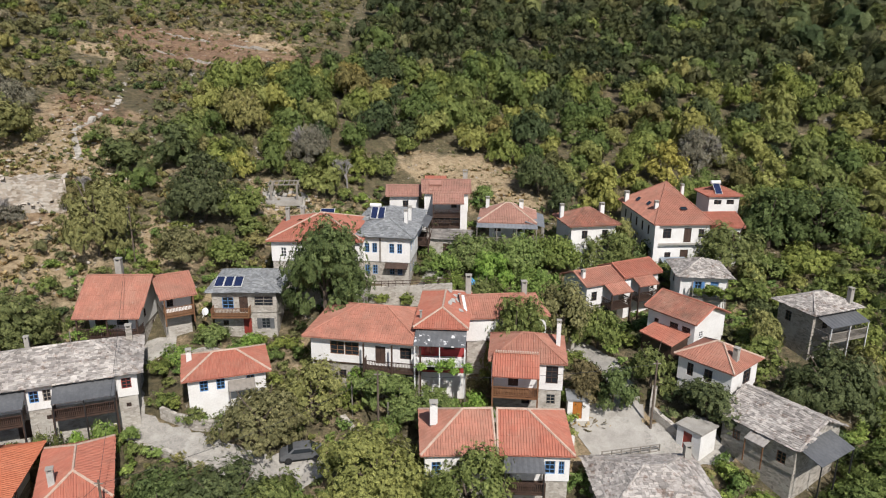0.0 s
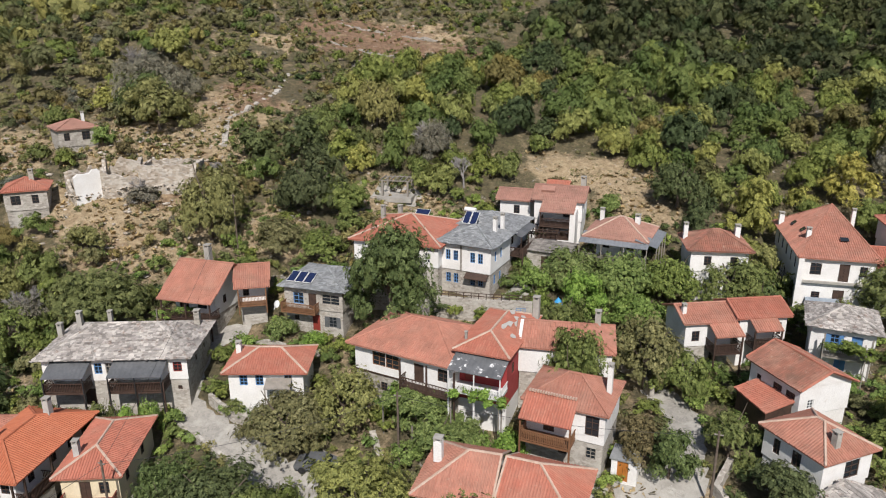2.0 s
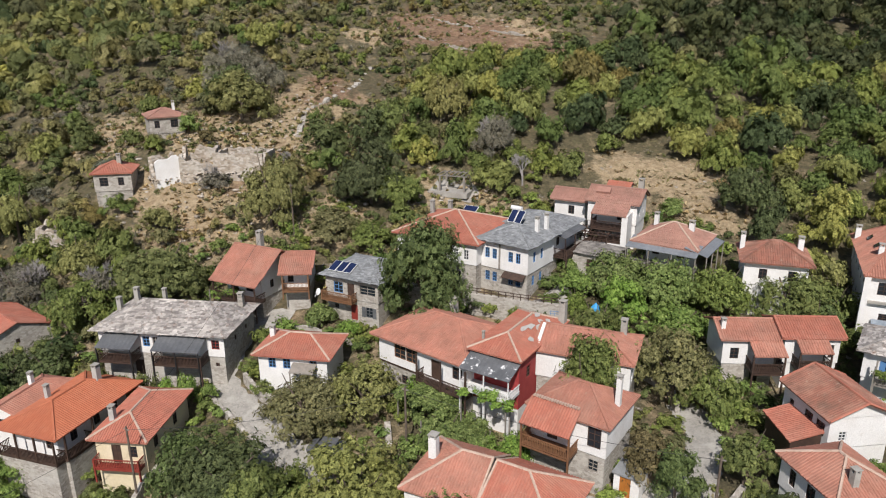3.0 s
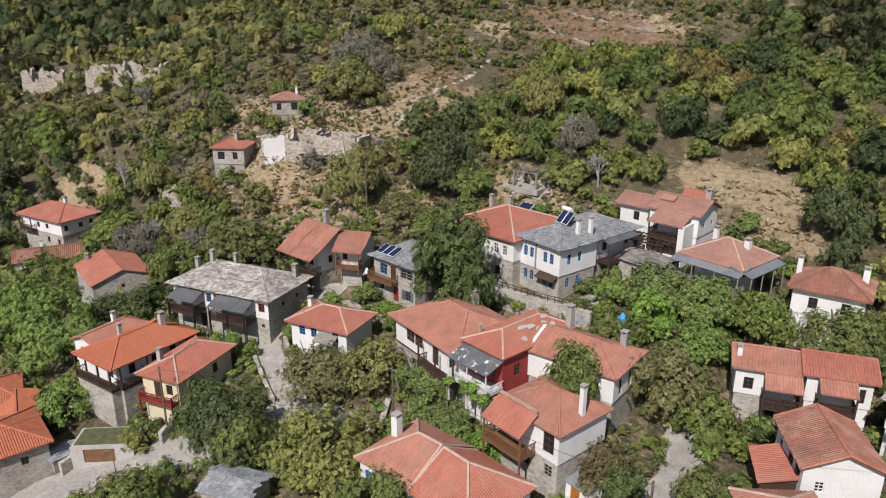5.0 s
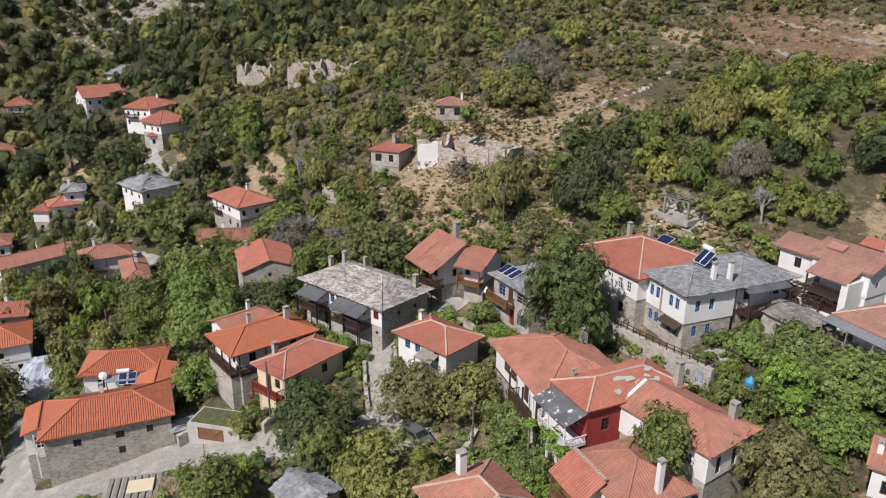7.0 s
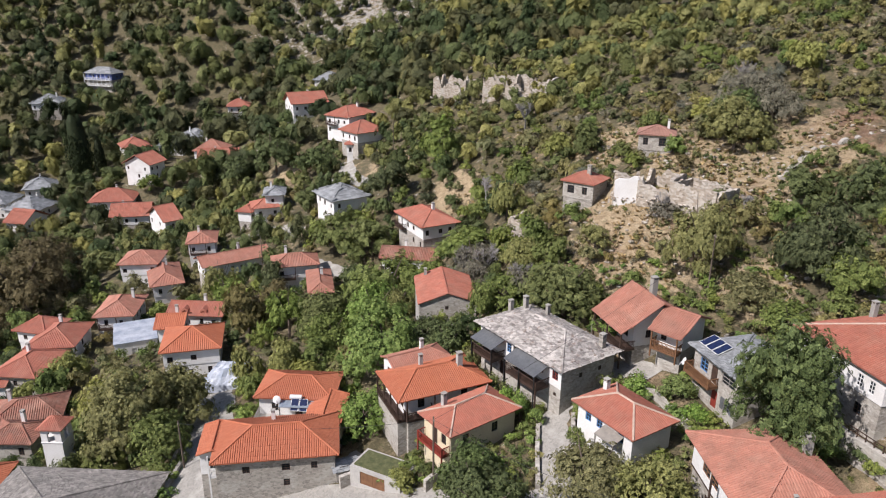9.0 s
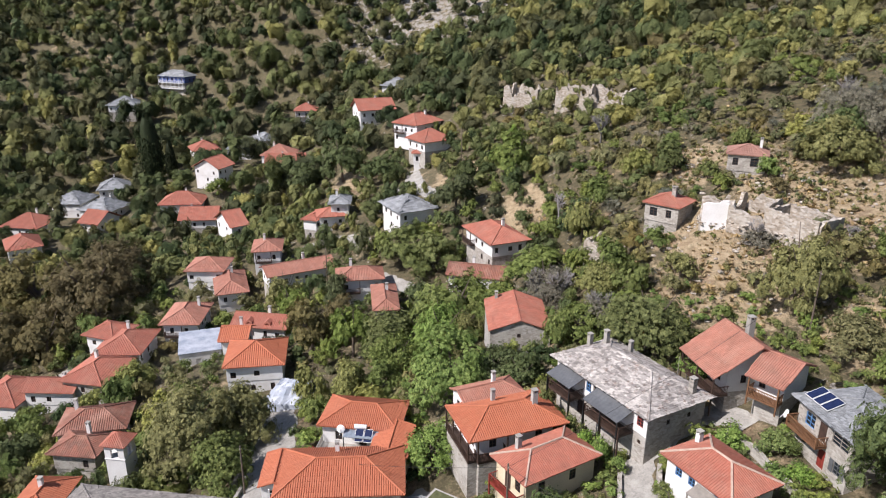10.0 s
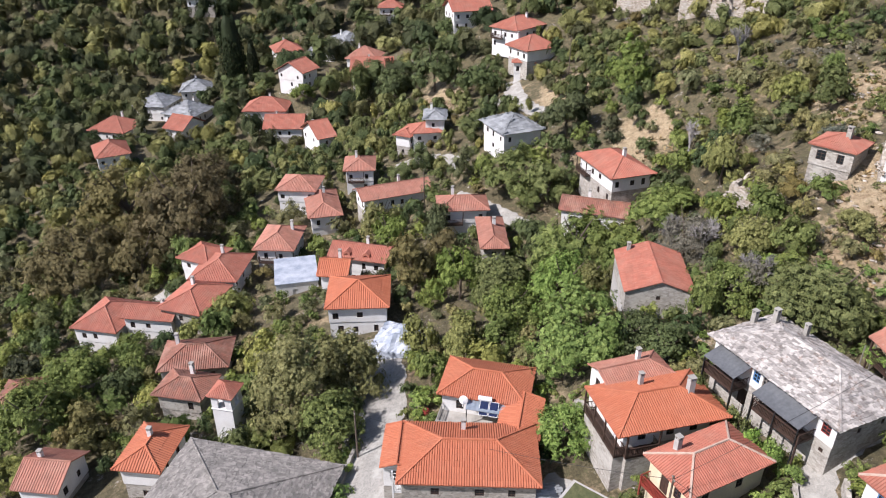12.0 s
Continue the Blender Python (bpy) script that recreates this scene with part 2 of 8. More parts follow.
def ground_surface():
    """Dry straw, red-brown heath, bare soil and green scrub in patches, with pale stones."""
    m, t, b = nodes_of("ground")
    p = world_pos(t)
    n1 = noise_node(t, 0.05, 8, p, 0.7)
    n2 = noise_node(t, 0.22, 9, p, 0.75)
    n3 = noise_node(t, 1.1, 8, p, 0.75)
    n4 = noise_node(t, 4.0, 6, p, 0.75)
    dry = ramp(t, n3, [(0.3, (0.25, 0.18, 0.10)), (0.5, (0.47, 0.355, 0.21)), (0.7, (0.62, 0.50, 0.33))])
    heath = ramp(t, n3, [(0.3, (0.12, 0.075, 0.046)), (0.5, (0.26, 0.155, 0.092)), (0.72, (0.43, 0.30, 0.185))])
    green = ramp(t, n3, [(0.3, (0.042, 0.042, 0.020)), (0.5, (0.105, 0.092, 0.044)), (0.70, (0.225, 0.175, 0.095))])
    at = t.nodes.new("ShaderNodeAttribute")
    at.attribute_name = "dry"
    bare = math_node(t, "MULTIPLY_ADD", at.outputs["Fac"], 0.26)
    bare.node.inputs[2].default_value = -0.10
    hh = t.nodes.new("ShaderNodeAttribute")
    hh.attribute_name = "heath"
    red = math_node(t, "MULTIPLY_ADD", hh.outputs["Fac"], 0.2)
    t.links.new(n1, red.node.inputs[2])
    col = mix(t, ramp(t, red, [(0.56, (0, 0, 0)), (0.66, (1, 1, 1))]), dry, heath)
    col = mix(t, ramp(t, math_node(t, "SUBTRACT", n2, bare), [(0.44, (0, 0, 0)), (0.56, (0.92, 0.92, 0.92))]), col, green)
    col = mix(t, ramp(t, noise_node(t, 0.85, 7, p, 0.8), [(0.55, (0, 0, 0)), (0.62, (0.7, 0.7, 0.7))]), col, ramp(t, n4, [(0.35, (0.09, 0.09, 0.04)), (0.65, (0.22, 0.205, 0.09))]))
    rock = ramp(t, n4, [(0.3, (0.24, 0.22, 0.19)), (0.7, (0.55, 0.51, 0.45))])
    sc = t.nodes.new("ShaderNodeAttribute")
    sc.attribute_name = "scree"
    stony = math_node(t, "MULTIPLY_ADD", sc.outputs["Fac"], 0.13)
    t.links.new(noise_node(t, 0.5, 9, p, 0.8), stony.node.inputs[2])
    col = mix(t, ramp(t, stony, [(0.60, (0, 0, 0)), (0.64, (1, 1, 1))]), col, rock)
    col = mix(t, 0.6, col, ramp(t, n4, [(0.3, (0.55, 0.55, 0.55)), (0.7, (1.15, 1.15, 1.15))]), "MULTIPLY")
    t.links.new(col, b.inputs["Base Color"])
    b.inputs["Roughness"].default_value = 0.95
    bump(t, b, math_node(t, "ADD", n3, n4), 0.9, 0.5)


ground_surface()

# the plan: house plots (centre, height of the eaves, turn, length, depth, height of the walls) and the lie of the land
PLOTS = {}
HILL = []


def plot(key, x, y, eaves, turn, length, depth, tall):
    PLOTS[key] = (x, y, eaves, turn, length, depth, tall)


def lie(*points):
    HILL.extend(points)


plot("A", -38.5, 61.5, 6.2, 23, 15.7, 9.4, 5.6)
plot("S", -22.7, 64.5, 5.3, 21, 8.6, 6.5, 3.4)
plot("W", -37.3, 73.6, 8.9, 5, 7.2, 8.0, 5.2)
plot("W2", -32.4, 75.6, 9.7, 33, 4.1, 6.0, 4.0)
plot("W3", -23.9, 78.3, 9.4, 4, 8.5, 8.2, 5.6)
plot("M", -8.1, 70.8, 7.5, -8, 12.9, 10.0, 6.0)
plot("N", -0.4, 71.9, 8.8, -2, 5.8, 11.0, 7.0)
plot("O", 6.0, 74.0, 8.5, 9, 9.6, 7.0, 5.8)
plot("Q", 8.4, 66.0, 7.0, -4, 7.8, 6.8, 6.0)
plot("P1", 1.2, 56.2, 3.1, 5, 6.6, 8.0, 5.0)
plot("P2", 8.3, 56.3, 3.2, 0, 6.7, 8.0, 5.0)
plot("H", -8.2, 87.6, 13.5, -5, 7.6, 7.4, 6.1)
plot("Hx", -8.5, 95.2, 13.3, -4, 8.6, 8.6, 3.4)
plot("G", -17.1, 88.5, 13.2, 2, 12.1, 12.0, 5.8)
plot("J", -1.3, 104.4, 15.4, 3, 7.3, 6.2, 5.2)
plot("Jl", -7.7, 105.2, 14.6, 3, 5.4, 5.0, 4.2)
plot("K", 7.8, 98.2, 12.9, -4, 8.2, 7.8, 5.9)
plot("T", 31.6, 104.1, 12.6, 7, 8.8, 16.0, 7.5)
plot("Tw", 38.6, 100.9, 11.9, 7, 5.2, 7.0, 5.5)
plot("Tb", 41.0, 108.6, 14.6, 7, 5.6, 5.2, 5.0)
plot("U", 19.1, 98.5, 12.5, 13, 7.7, 7.0, 4.5)
plot("R1a", 18.2, 85.8, 8.1, 28, 6.0, 5.6, 5.5)
plot("R1b", 23.6, 88.6, 8.4, 28, 6.2, 5.6, 5.5)
plot("R2", 27.5, 76.1, 7.7, -52, 7.1, 6.4, 5.0)
plot("R2b", 24.8, 73.8, 5.4, -58, 4.9, 3.6, 2.7)
plot("R3", 28.3, 67.0, 6.2, -47, 6.7, 6.1, 3.6)
plot("V", 32.2, 87.3, 9.0, -4, 6.9, 7.0, 5.0)
plot("X", 43.1, 77.9, 8.2, -66, 6.0, 7.6, 5.2)
plot("Y", 32.4, 60.2, 2.9, -54, 8.2, 8.0, 5.0)
plot("B", -38.6, 47.8, 1.9, 103, 11.8, 7.6, 5.8)
plot("C", -31.4, 50.6, 1.5, 115, 10.0, 6.0, 4.6)
plot("D1", -37.3, 29.4, -3.3, 87, 13.9, 8.7, 6.0)
plot("D2", -48.5, 32.0, -3.2, 76, 10.2, 7.1, 5.5)
plot("E", -43.7, 46.6, 2.0, 107, 7.9, 4.2, 3.0)
plot("F", -62.7, 54.0, 2.7, 84, 8.7, 10.6, 4.6)
plot("f1", -102.4, 58.2, 2.0, 17, 13.0, 8.8, 5.8)
plot("f2", -96.9, 54.1, -4.0, 70, 11.7, 6.2, 4.5)
plot("f3", -129.3, 42.6, 0.4, 22, 11.0, 10.0, 4.4)
plot("f4", -105.6, 31.3, -7.0, 93, 9.6, 7.0, 4.4)
plot("f5", -93.6, 35.9, -7.1, 91, 4.9, 12.1, 4.4)
plot("f6", -173.4, -5.9, -16.0, 122, 5.8, 12.2, 4.4)
plot("f7", -136.4, 9.2, -11.0, 93, 7.2, 9.0, 4.8)
plot("f8", -122.2, 17.4, -11.4, 112, 15.7, 7.0, 4.4)
plot("f9", -131.2, -3.7, -13.5, 85, 9.2, 9.2, 4.4)
plot("f10", -124.4, 2.0, -15.4, 103, 7.3, 14.0, 4.6)
plot("f11", -110.5, -4.6, -16.5, 86, 8.2, 11.0, 4.6)
plot("f12", -79.2, 14.2, -10.0, 92, 9.8, 9.8, 5.2)
plot("f13", -97.1, 13.1, -12.6, 75, 11.0, 6.5, 4.4)
plot("f14", -102.0, -14.2, -18.2, 85, 9.3, 11.0, 4.8)
plot("f15", -91.8, -16.3, -18.5, 73, 8.8, 10.6, 5.0)
plot("f16", -91.6, -31.9, -22.0, 78, 9.0, 10.4, 5.0)
plot("f17", -72.9, -10.2, -17.0, 96, 10.5, 8.0, 4.4)
plot("f18", -63.0, -8.5, -15.0, 78, 7.5, 6.0, 4.4)
plot("tower", -54.7, -0.2, -9.2, 77, 3.0, 2.6, 9.0)
plot("church", -36.5, 4.5, -10.5, -104, 18.9, 18.0, 6.0)
plot("g1", -48.8, -8.0, -13.0, 83, 6.0, 8.1, 4.4)
plot("g2", -49.2, -21.2, -17.0, 83, 6.0, 7.1, 4.4)
plot("g3", -68.2, -35.1, -20.0, 98, 6.0, 6.0, 4.4)
plot("f20", -180.6, 48.8, 11.0, 46, 9.5, 12.8, 4.4)
plot("f33", -201.7, 36.1, 12.0, 105, 12.3, 10.8, 4.4)
plot("f32", -167.7, 51.1, 8.4, 120, 10.2, 9.5, 4.4)
plot("f34", -167.7, 49.4, 5.0, 81, 6.2, 8.1, 4.4)
plot("f21", -208.9, 6.9, -7.0, 91, 13.3, 10.8, 4.4)
plot("f21b", -220.3, 3.7, -6.0, 79, 10.9, 10.8, 4.4)
plot("f22", -201.0, -25.6, -17.0, 90, 13.7, 10.8, 4.4)
plot("f23", -190.2, -18.1, -19.0, 90, 11.9, 10.8, 4.4)
plot("f24", -213.4, -54.6, -22.0, 68, 12.1, 12.2, 4.4)
plot("f25", -242.1, -60.3, -22.0, 101, 11.0, 12.2, 4.4)
plot("f26", -223.8, -68.2, -22.0, 80, 11.3, 12.2, 4.4)
plot("f27", -203.7, -74.7, -24.0, 75, 13.3, 12.2, 4.4)
plot("f28", -176.8, -65.5, -22.0, 118, 9.4, 12.2, 4.4)
plot("f29", -198.6, -51.4, -22.0, 66, 7.9, 10.8, 4.4)
plot("f30", -312, -50, 11, 63, 15, 9, 6)
plot("f35", -292, -68, 1.5, 89, 12, 12.2, 4)
plot("f36", -266.8, 10.0, 2.0, 89, 9.4, 9.0, 4.4)
plot("f37", -237.9, -12.1, -7.0, 88, 9.2, 10.8, 4.4)
plot("f37b", -253.2, -5.4, -7.0, 128, 8.8, 10.8, 4.4)
plot("f39", -240.8, -26.0, -8.0, 111, 10.2, 10.8, 4.4)
plot("f41", -211.4, -17.2, -8.0, 153, 9.0, 10.8, 4.4)
plot("f38", -150.5, 26.4, -4.0, 88, 5.6, 8.0, 4.4)
plot("f40", -149.0, 24.0, -7.0, 98, 7.8, 7.0, 4.4)
plot("f42", -149.5, 19.8, -8.0, 65, 4.8, 7.0, 4.4)
plot("f15w", -89.8, -23.3, -20.2, 82, 9.6, 5.6, 4.2)
plot("f14b", -106.3, -18.6, -17.6, 66, 7.8, 7.4, 4.4)
plot("f12b", -89.1, 9.4, -11.2, 85, 5.2, 6.6, 4.2)
plot("Dw", -42.8, 35.2, -3.55, 77, 4.6, 6.6, 5.0)
plot("Dx", -38.6, 22.4, -3.55, 87, 3.4, 6.0, 5.5)
plot("Z", 18.5, 52.8, 0.4, 5, 10.4, 8.8, 2.8)
plot("f43", -243.0, 46.0, 14.4, 70, 10.5, 10.0, 3.0)
plot("L1", -78.7, 94.6, 22.5, 60, 6.4, 6.0, 3.0)
plot("L2", -71.9, 79.2, 16.5, 43, 6.0, 6.0, 3.2)

lie((-66, 154, 33), (-54, 163, 32), (-36, 126, 24), (-19, 108, 15), (16, 166, 24), (28, 162, 25), (0, 123, 17))
lie((-47, 176, 38), (-84, 139, 35), (-53, 111, 20), (37, 122, 13), (-175, 78, 18), (-74, 139, 32), (-54, 103, 18))
lie((-107, 76, 10), (-47, 141, 27), (-123, 107, 27), (-112, 106, 26), (-156, -15, -22), (-126, -27, -25))
lie((-62, 84, 14), (-30, 90, 11), (60, 130, 14), (60, 90, 5), (60, 50, -4), (20, 40, -4), (-10, 30, -6), (0, 0, -12), (40, 0, -14))
lie((-9, 82.8, 7.3), (-3, 84.2, 7.3), (0, 88, 6.9), (-16, 82.0, 6.9), (-9, 79.4, 3.2), (-2, 80.8, 3.4), (6, 81, 3.2))
lie((-3.4, 111.5, 13.2), (4, 112, 13.0), (-25, 103, 13.6), (-4.2, 100.6, 9.6), (-12, 103, 11.5))
lie((-100, -80, -36), (-200, -120, -34), (0, -80, -22), (100, 40, -4), (100, 150, 22))
lie((0, 240, 48), (120, 260, 55), (-100, 240, 62), (-220, 180, 52), (-300, 100, 44), (-330, -10, 36), (-330, -110, 12))
lie((0, 420, 120), (200, 420, 120), (-250, 400, 130), (-480, 250, 125), (-560, 50, 120), (-560, -150, 90), (260, 200, 60), (-400, -260, 10))


def base_land():
    pts = [(p[0], p[1], p[2] - p[6]) for p in PLOTS.values()] + list(HILL)
    P = np.array(pts, float)
    n = len(P)
    d = np.hypot(P[:, None, 0] - P[None, :, 0], P[:, None, 1] - P[None, :, 1])
    K = np.where(d > 0, d * d * np.log(d + 1e-9), 0) / 1e4 + np.eye(n) * 0.004
    A = np.zeros((n + 3, n + 3))
    A[:n, :n], A[:n, n], A[n, :n] = K, 1, 1
    A[:n, n + 1:], A[n + 1:, :n] = P[:, :2] / 100, P[:, :2].T / 100
    w = np.linalg.solve(A, np.r_[P[:, 2], 0, 0, 0])
    return P, w


LAND_P, LAND_W = base_land()


def land(x, y):
    """Height of the ground at places x, y (arrays)."""
    x, y = np.atleast_1d(np.asarray(x, float)), np.atleast_1d(np.asarray(y, float))
    out = np.empty(len(x))
    for a in range(0, len(x), 20000):
        s = slice(a, a + 20000)
        d = np.hypot(x[s, None] - LAND_P[None, :, 0], y[s, None] - LAND_P[None, :, 1])
        n = len(LAND_P)
        out[s] = (d * d * np.log(d + 1e-9) / 1e4) @ LAND_W[:n] + LAND_W[n] + (LAND_W[n + 1] * x[s] + LAND_W[n + 2] * y[s]) / 100
    return out


def land_at(x, y):
    return float(land([x], [y])[0])


def part(name, bm, material, parent=None, label="", at=None):
    """Links a bmesh (or a mesh) as one mesh object under a thing or a part."""
    if isinstance(bm, bpy.types.Mesh):
        me = bm
    else:
        me = bpy.data.meshes.new(name)
        bm.to_mesh(me)
        bm.free()
    if material and not me.materials:
        me.materials.append(MATS[material])
    ob = new(name, me)
    if parent:
        ob.parent = parent
    if at is not None:
        ob.matrix_local = at
    if label:
        tagged(ob, label)
    return ob


def spread(lo, hi, a, b, step, grow):
    """Grid lines from lo to hi, step apart between a and b and ever wider outside."""
    mid = list(np.arange(a, b + 0.01, step))
    left, right, s = [], [], step
    while (left[-1] if left else a) > lo:
        s *= grow
        left.append((left[-1] if left else a) - s)
    s = step
    while (right[-1] if right else b) < hi:
        s *= grow
        right.append((right[-1] if right else b) + s)
    return np.array(left[::-1] + mid + right)


OPEN = [(-63, 101, 17, 18), (-58, 82, 15, 9), (-55, 162, 24, 12), (-72, 147, 5, 4), (1, 119, 12, 5), (-25, 101, 9, 5), (-89, 90, 9, 6), (-64, 116, 8, 9), (-113, 66, 9, 5), (-145, 56, 9, 6), (-345, -98, 30, 30),
        (-318, 85, 42, 65), (-38, 88, 7, 5), (-175, 29, 10, 7), (-20, 39, 6, 5), (60, 66, 7, 5), (16, 61, 7, 5), (-40, 150, 8, 8), (8, 112, 6, 4)]


def open_land(x, y):
    """1 on the dry open ground, 0 where plants grow thick."""
    x, y = np.asarray(x, float), np.asarray(y, float)
    out = np.zeros_like(x)
    for cx, cy, rx, ry in OPEN:
        out = np.maximum(out, (1.0 if cx > -200 else 0.7) * np.exp(-(((x - cx) / rx) ** 2 + ((y - cy) / ry) ** 2) ** 2))
    return out


def build_ground():
    xs, ys = spread(-1500, 1200, -150, 60, 1.7, 1.07), spread(-500, 1800, -40, 175, 1.7, 1.07)
    X, Y = np.meshgrid(xs, ys)
    x, y = X.ravel(), Y.ravel()
    z = land(x, y)
    r = np.array([noise.noise((a * 0.13, b * 0.13, 0.0)) * 0.35 + noise.noise((a * 0.5, b * 0.5, 4.0)) * 0.12 for a, b in zip(x, y)])
    # low terrace steps on the open hillside
    hill = np.clip((y - 100) / 25, 0, 1) * np.clip((20 - x) / 30, 0, 1)
    step = z / 2.6
    z = z + r + hill * 0.35 * (np.floor(step) + np.clip((step - np.floor(step)) * 4, 0, 1) - step) * 2.6
    nx, ny = len(xs), len(ys)
    i = np.arange(nx * ny).reshape(ny, nx)
    quads = np.stack([i[:-1, :-1], i[:-1, 1:], i[1:, 1:], i[1:, :-1]], -1).reshape(-1, 4)
    me = bpy.data.meshes.new("ground")
    me.from_pydata(np.stack([x, y, z], 1).tolist(), [], quads.tolist())
    me.polygons.foreach_set("use_smooth", [True] * len(me.polygons))
    me.materials.append(MATS["ground"])
    me.attributes.new("dry", "FLOAT", "POINT").data.foreach_set("value", np.maximum(open_land(x, y), 0.2 * np.exp(-((x + 4) / 58) ** 6 - ((y - 58) / 48) ** 6)).astype(np.float32) - 0.6 * np.clip(np.maximum((-165 - x) / 25, (y - 195) / 20), 0, 1).astype(np.float32))
    hz = np.maximum(np.exp(-((x + 55) / 28) ** 4 - ((y - 162) / 14) ** 4), 0.9 * np.exp(-((x + 60) / 20) ** 2 - ((y - 126) / 17) ** 2))
    me.attributes.new("heath", "FLOAT", "POINT").data.foreach_set("value", hz.astype(np.float32))
    scree = np.exp(-((x + 318) / 42) ** 4 - ((y - 85) / 65) ** 4)
    me.attributes.new("scree", "FLOAT", "POINT").data.foreach_set("value", scree.astype(np.float32))
    return tagged(new("ground", me), "dry hillside ground with straw, heath and scrub", "ground", kind="structure")


ground = build_ground()


# ---- houses ----
def quad(bm, *p):
    return bm.faces.new([bm.verts.new(q) for q in p])


def box(bm, x0, y0, z0, x1, y1, z1):
    v = [bm.verts.new((x, y, z)) for z in (z0, z1) for x, y in ((x0, y0), (x1, y0), (x1, y1), (x0, y1))]
    for f in ((3, 2, 1, 0), (4, 5, 6, 7), (0, 1, 5, 4), (1, 2, 6, 5), (2, 3, 7, 6), (3, 0, 4, 7)):
        bm.faces.new([v[k] for k in f])


def beam(bm, a, b, w):
    """A square bar from a to b."""
    a, b = Vector(a), Vector(b)
    d = (b - a).normalized()
    s = d.cross(Vector((0, 0, 1)))
    s = s.normalized() if s.length > 1e-3 else Vector((1, 0, 0))
    u = s.cross(d)
    r = [(s + u) * w / 2, (u - s) * w / 2, (-s - u) * w / 2, (s - u) * w / 2]
    A, B = [bm.verts.new(a + k) for k in r], [bm.verts.new(b + k) for k in r]
    for k in range(4):
        bm.faces.new((A[k], A[(k + 1) % 4], B[(k + 1) % 4], B[k]))
    bm.faces.new(A[::-1]), bm.faces.new(B)


SIDES = {"f": ((-1, -1), (1, 0), (0, -1)), "r": ((1, -1), (0, 1), (1, 0)), "b": ((1, 1), (-1, 0), (0, 1)), "l": ((-1, 1), (0, -1), (-1, 0))}


def side_frame(side, hx, hy):
    """Origin, run, outward way and length of one side of a box of half sizes hx, hy."""
    (sx, sy), run, out = SIDES[side]
    return Vector((sx * hx, sy * hy, 0)), Vector((*run, 0)), Vector((*out, 0)), 2 * (hx if side in "fb" else hy)


def wall_ring(hx, hy, z0, z1, openings, sides=None):
    """Four walls with real openings (side, u, z, w, h: centre along the side) and their reveals."""
    bm = bmesh.new()
    for side in "frbl":
        first = len(bm.faces)
        o, run, out, length = side_frame(side, hx, hy)
        mine = [(max(0.15, u - w / 2), min(length - 0.15, u + w / 2), z - h / 2, z + h / 2) for s, u, z, w, h, *_ in openings if s == side and z - h / 2 > z0 + 0.02 and z + h / 2 < z1 - 0.02]
        us = sorted({0.0, length, *[v for a in mine for v in a[:2]]})
        zs = sorted({z0, z1, *[v for a in mine for v in a[2:]]})
        put = lambda u, z, k=0.0: o + run * u + Vector((0, 0, z)) - out * k  # noqa: E731
        for u0, u1 in zip(us, us[1:]):
            for a, b in zip(zs, zs[1:]):
                uc, zc = (u0 + u1) / 2, (a + b) / 2
                if not any(m[0] < uc < m[1] and m[2] < zc < m[3] for m in mine):
                    quad(bm, put(u0, a), put(u1, a), put(u1, b), put(u0, b))
        for a, b, c, d in mine:
            k = 0.22
            quad(bm, put(a, c), put(a, c, k), put(a, d, k), put(a, d))
            quad(bm, put(b, c, k), put(b, c), put(b, d), put(b, d, k))
            quad(bm, put(a, c, k), put(a, c), put(b, c), put(b, c, k))
            quad(bm, put(a, d), put(a, d, k), put(b, d, k), put(b, d))
        if sides and side in sides:
            bm.faces.ensure_lookup_table()
            for f in bm.faces[first:]:
                f.material_index = 1
    z = z1 - 0.01
    quad(bm, (-hx, -hy, z), (hx, -hy, z), (hx, hy, z), (-hx, hy, z))
    bmesh.ops.remove_doubles(bm, verts=bm.verts, dist=0.001)
    return bm


WINDOW_MESHES = {}


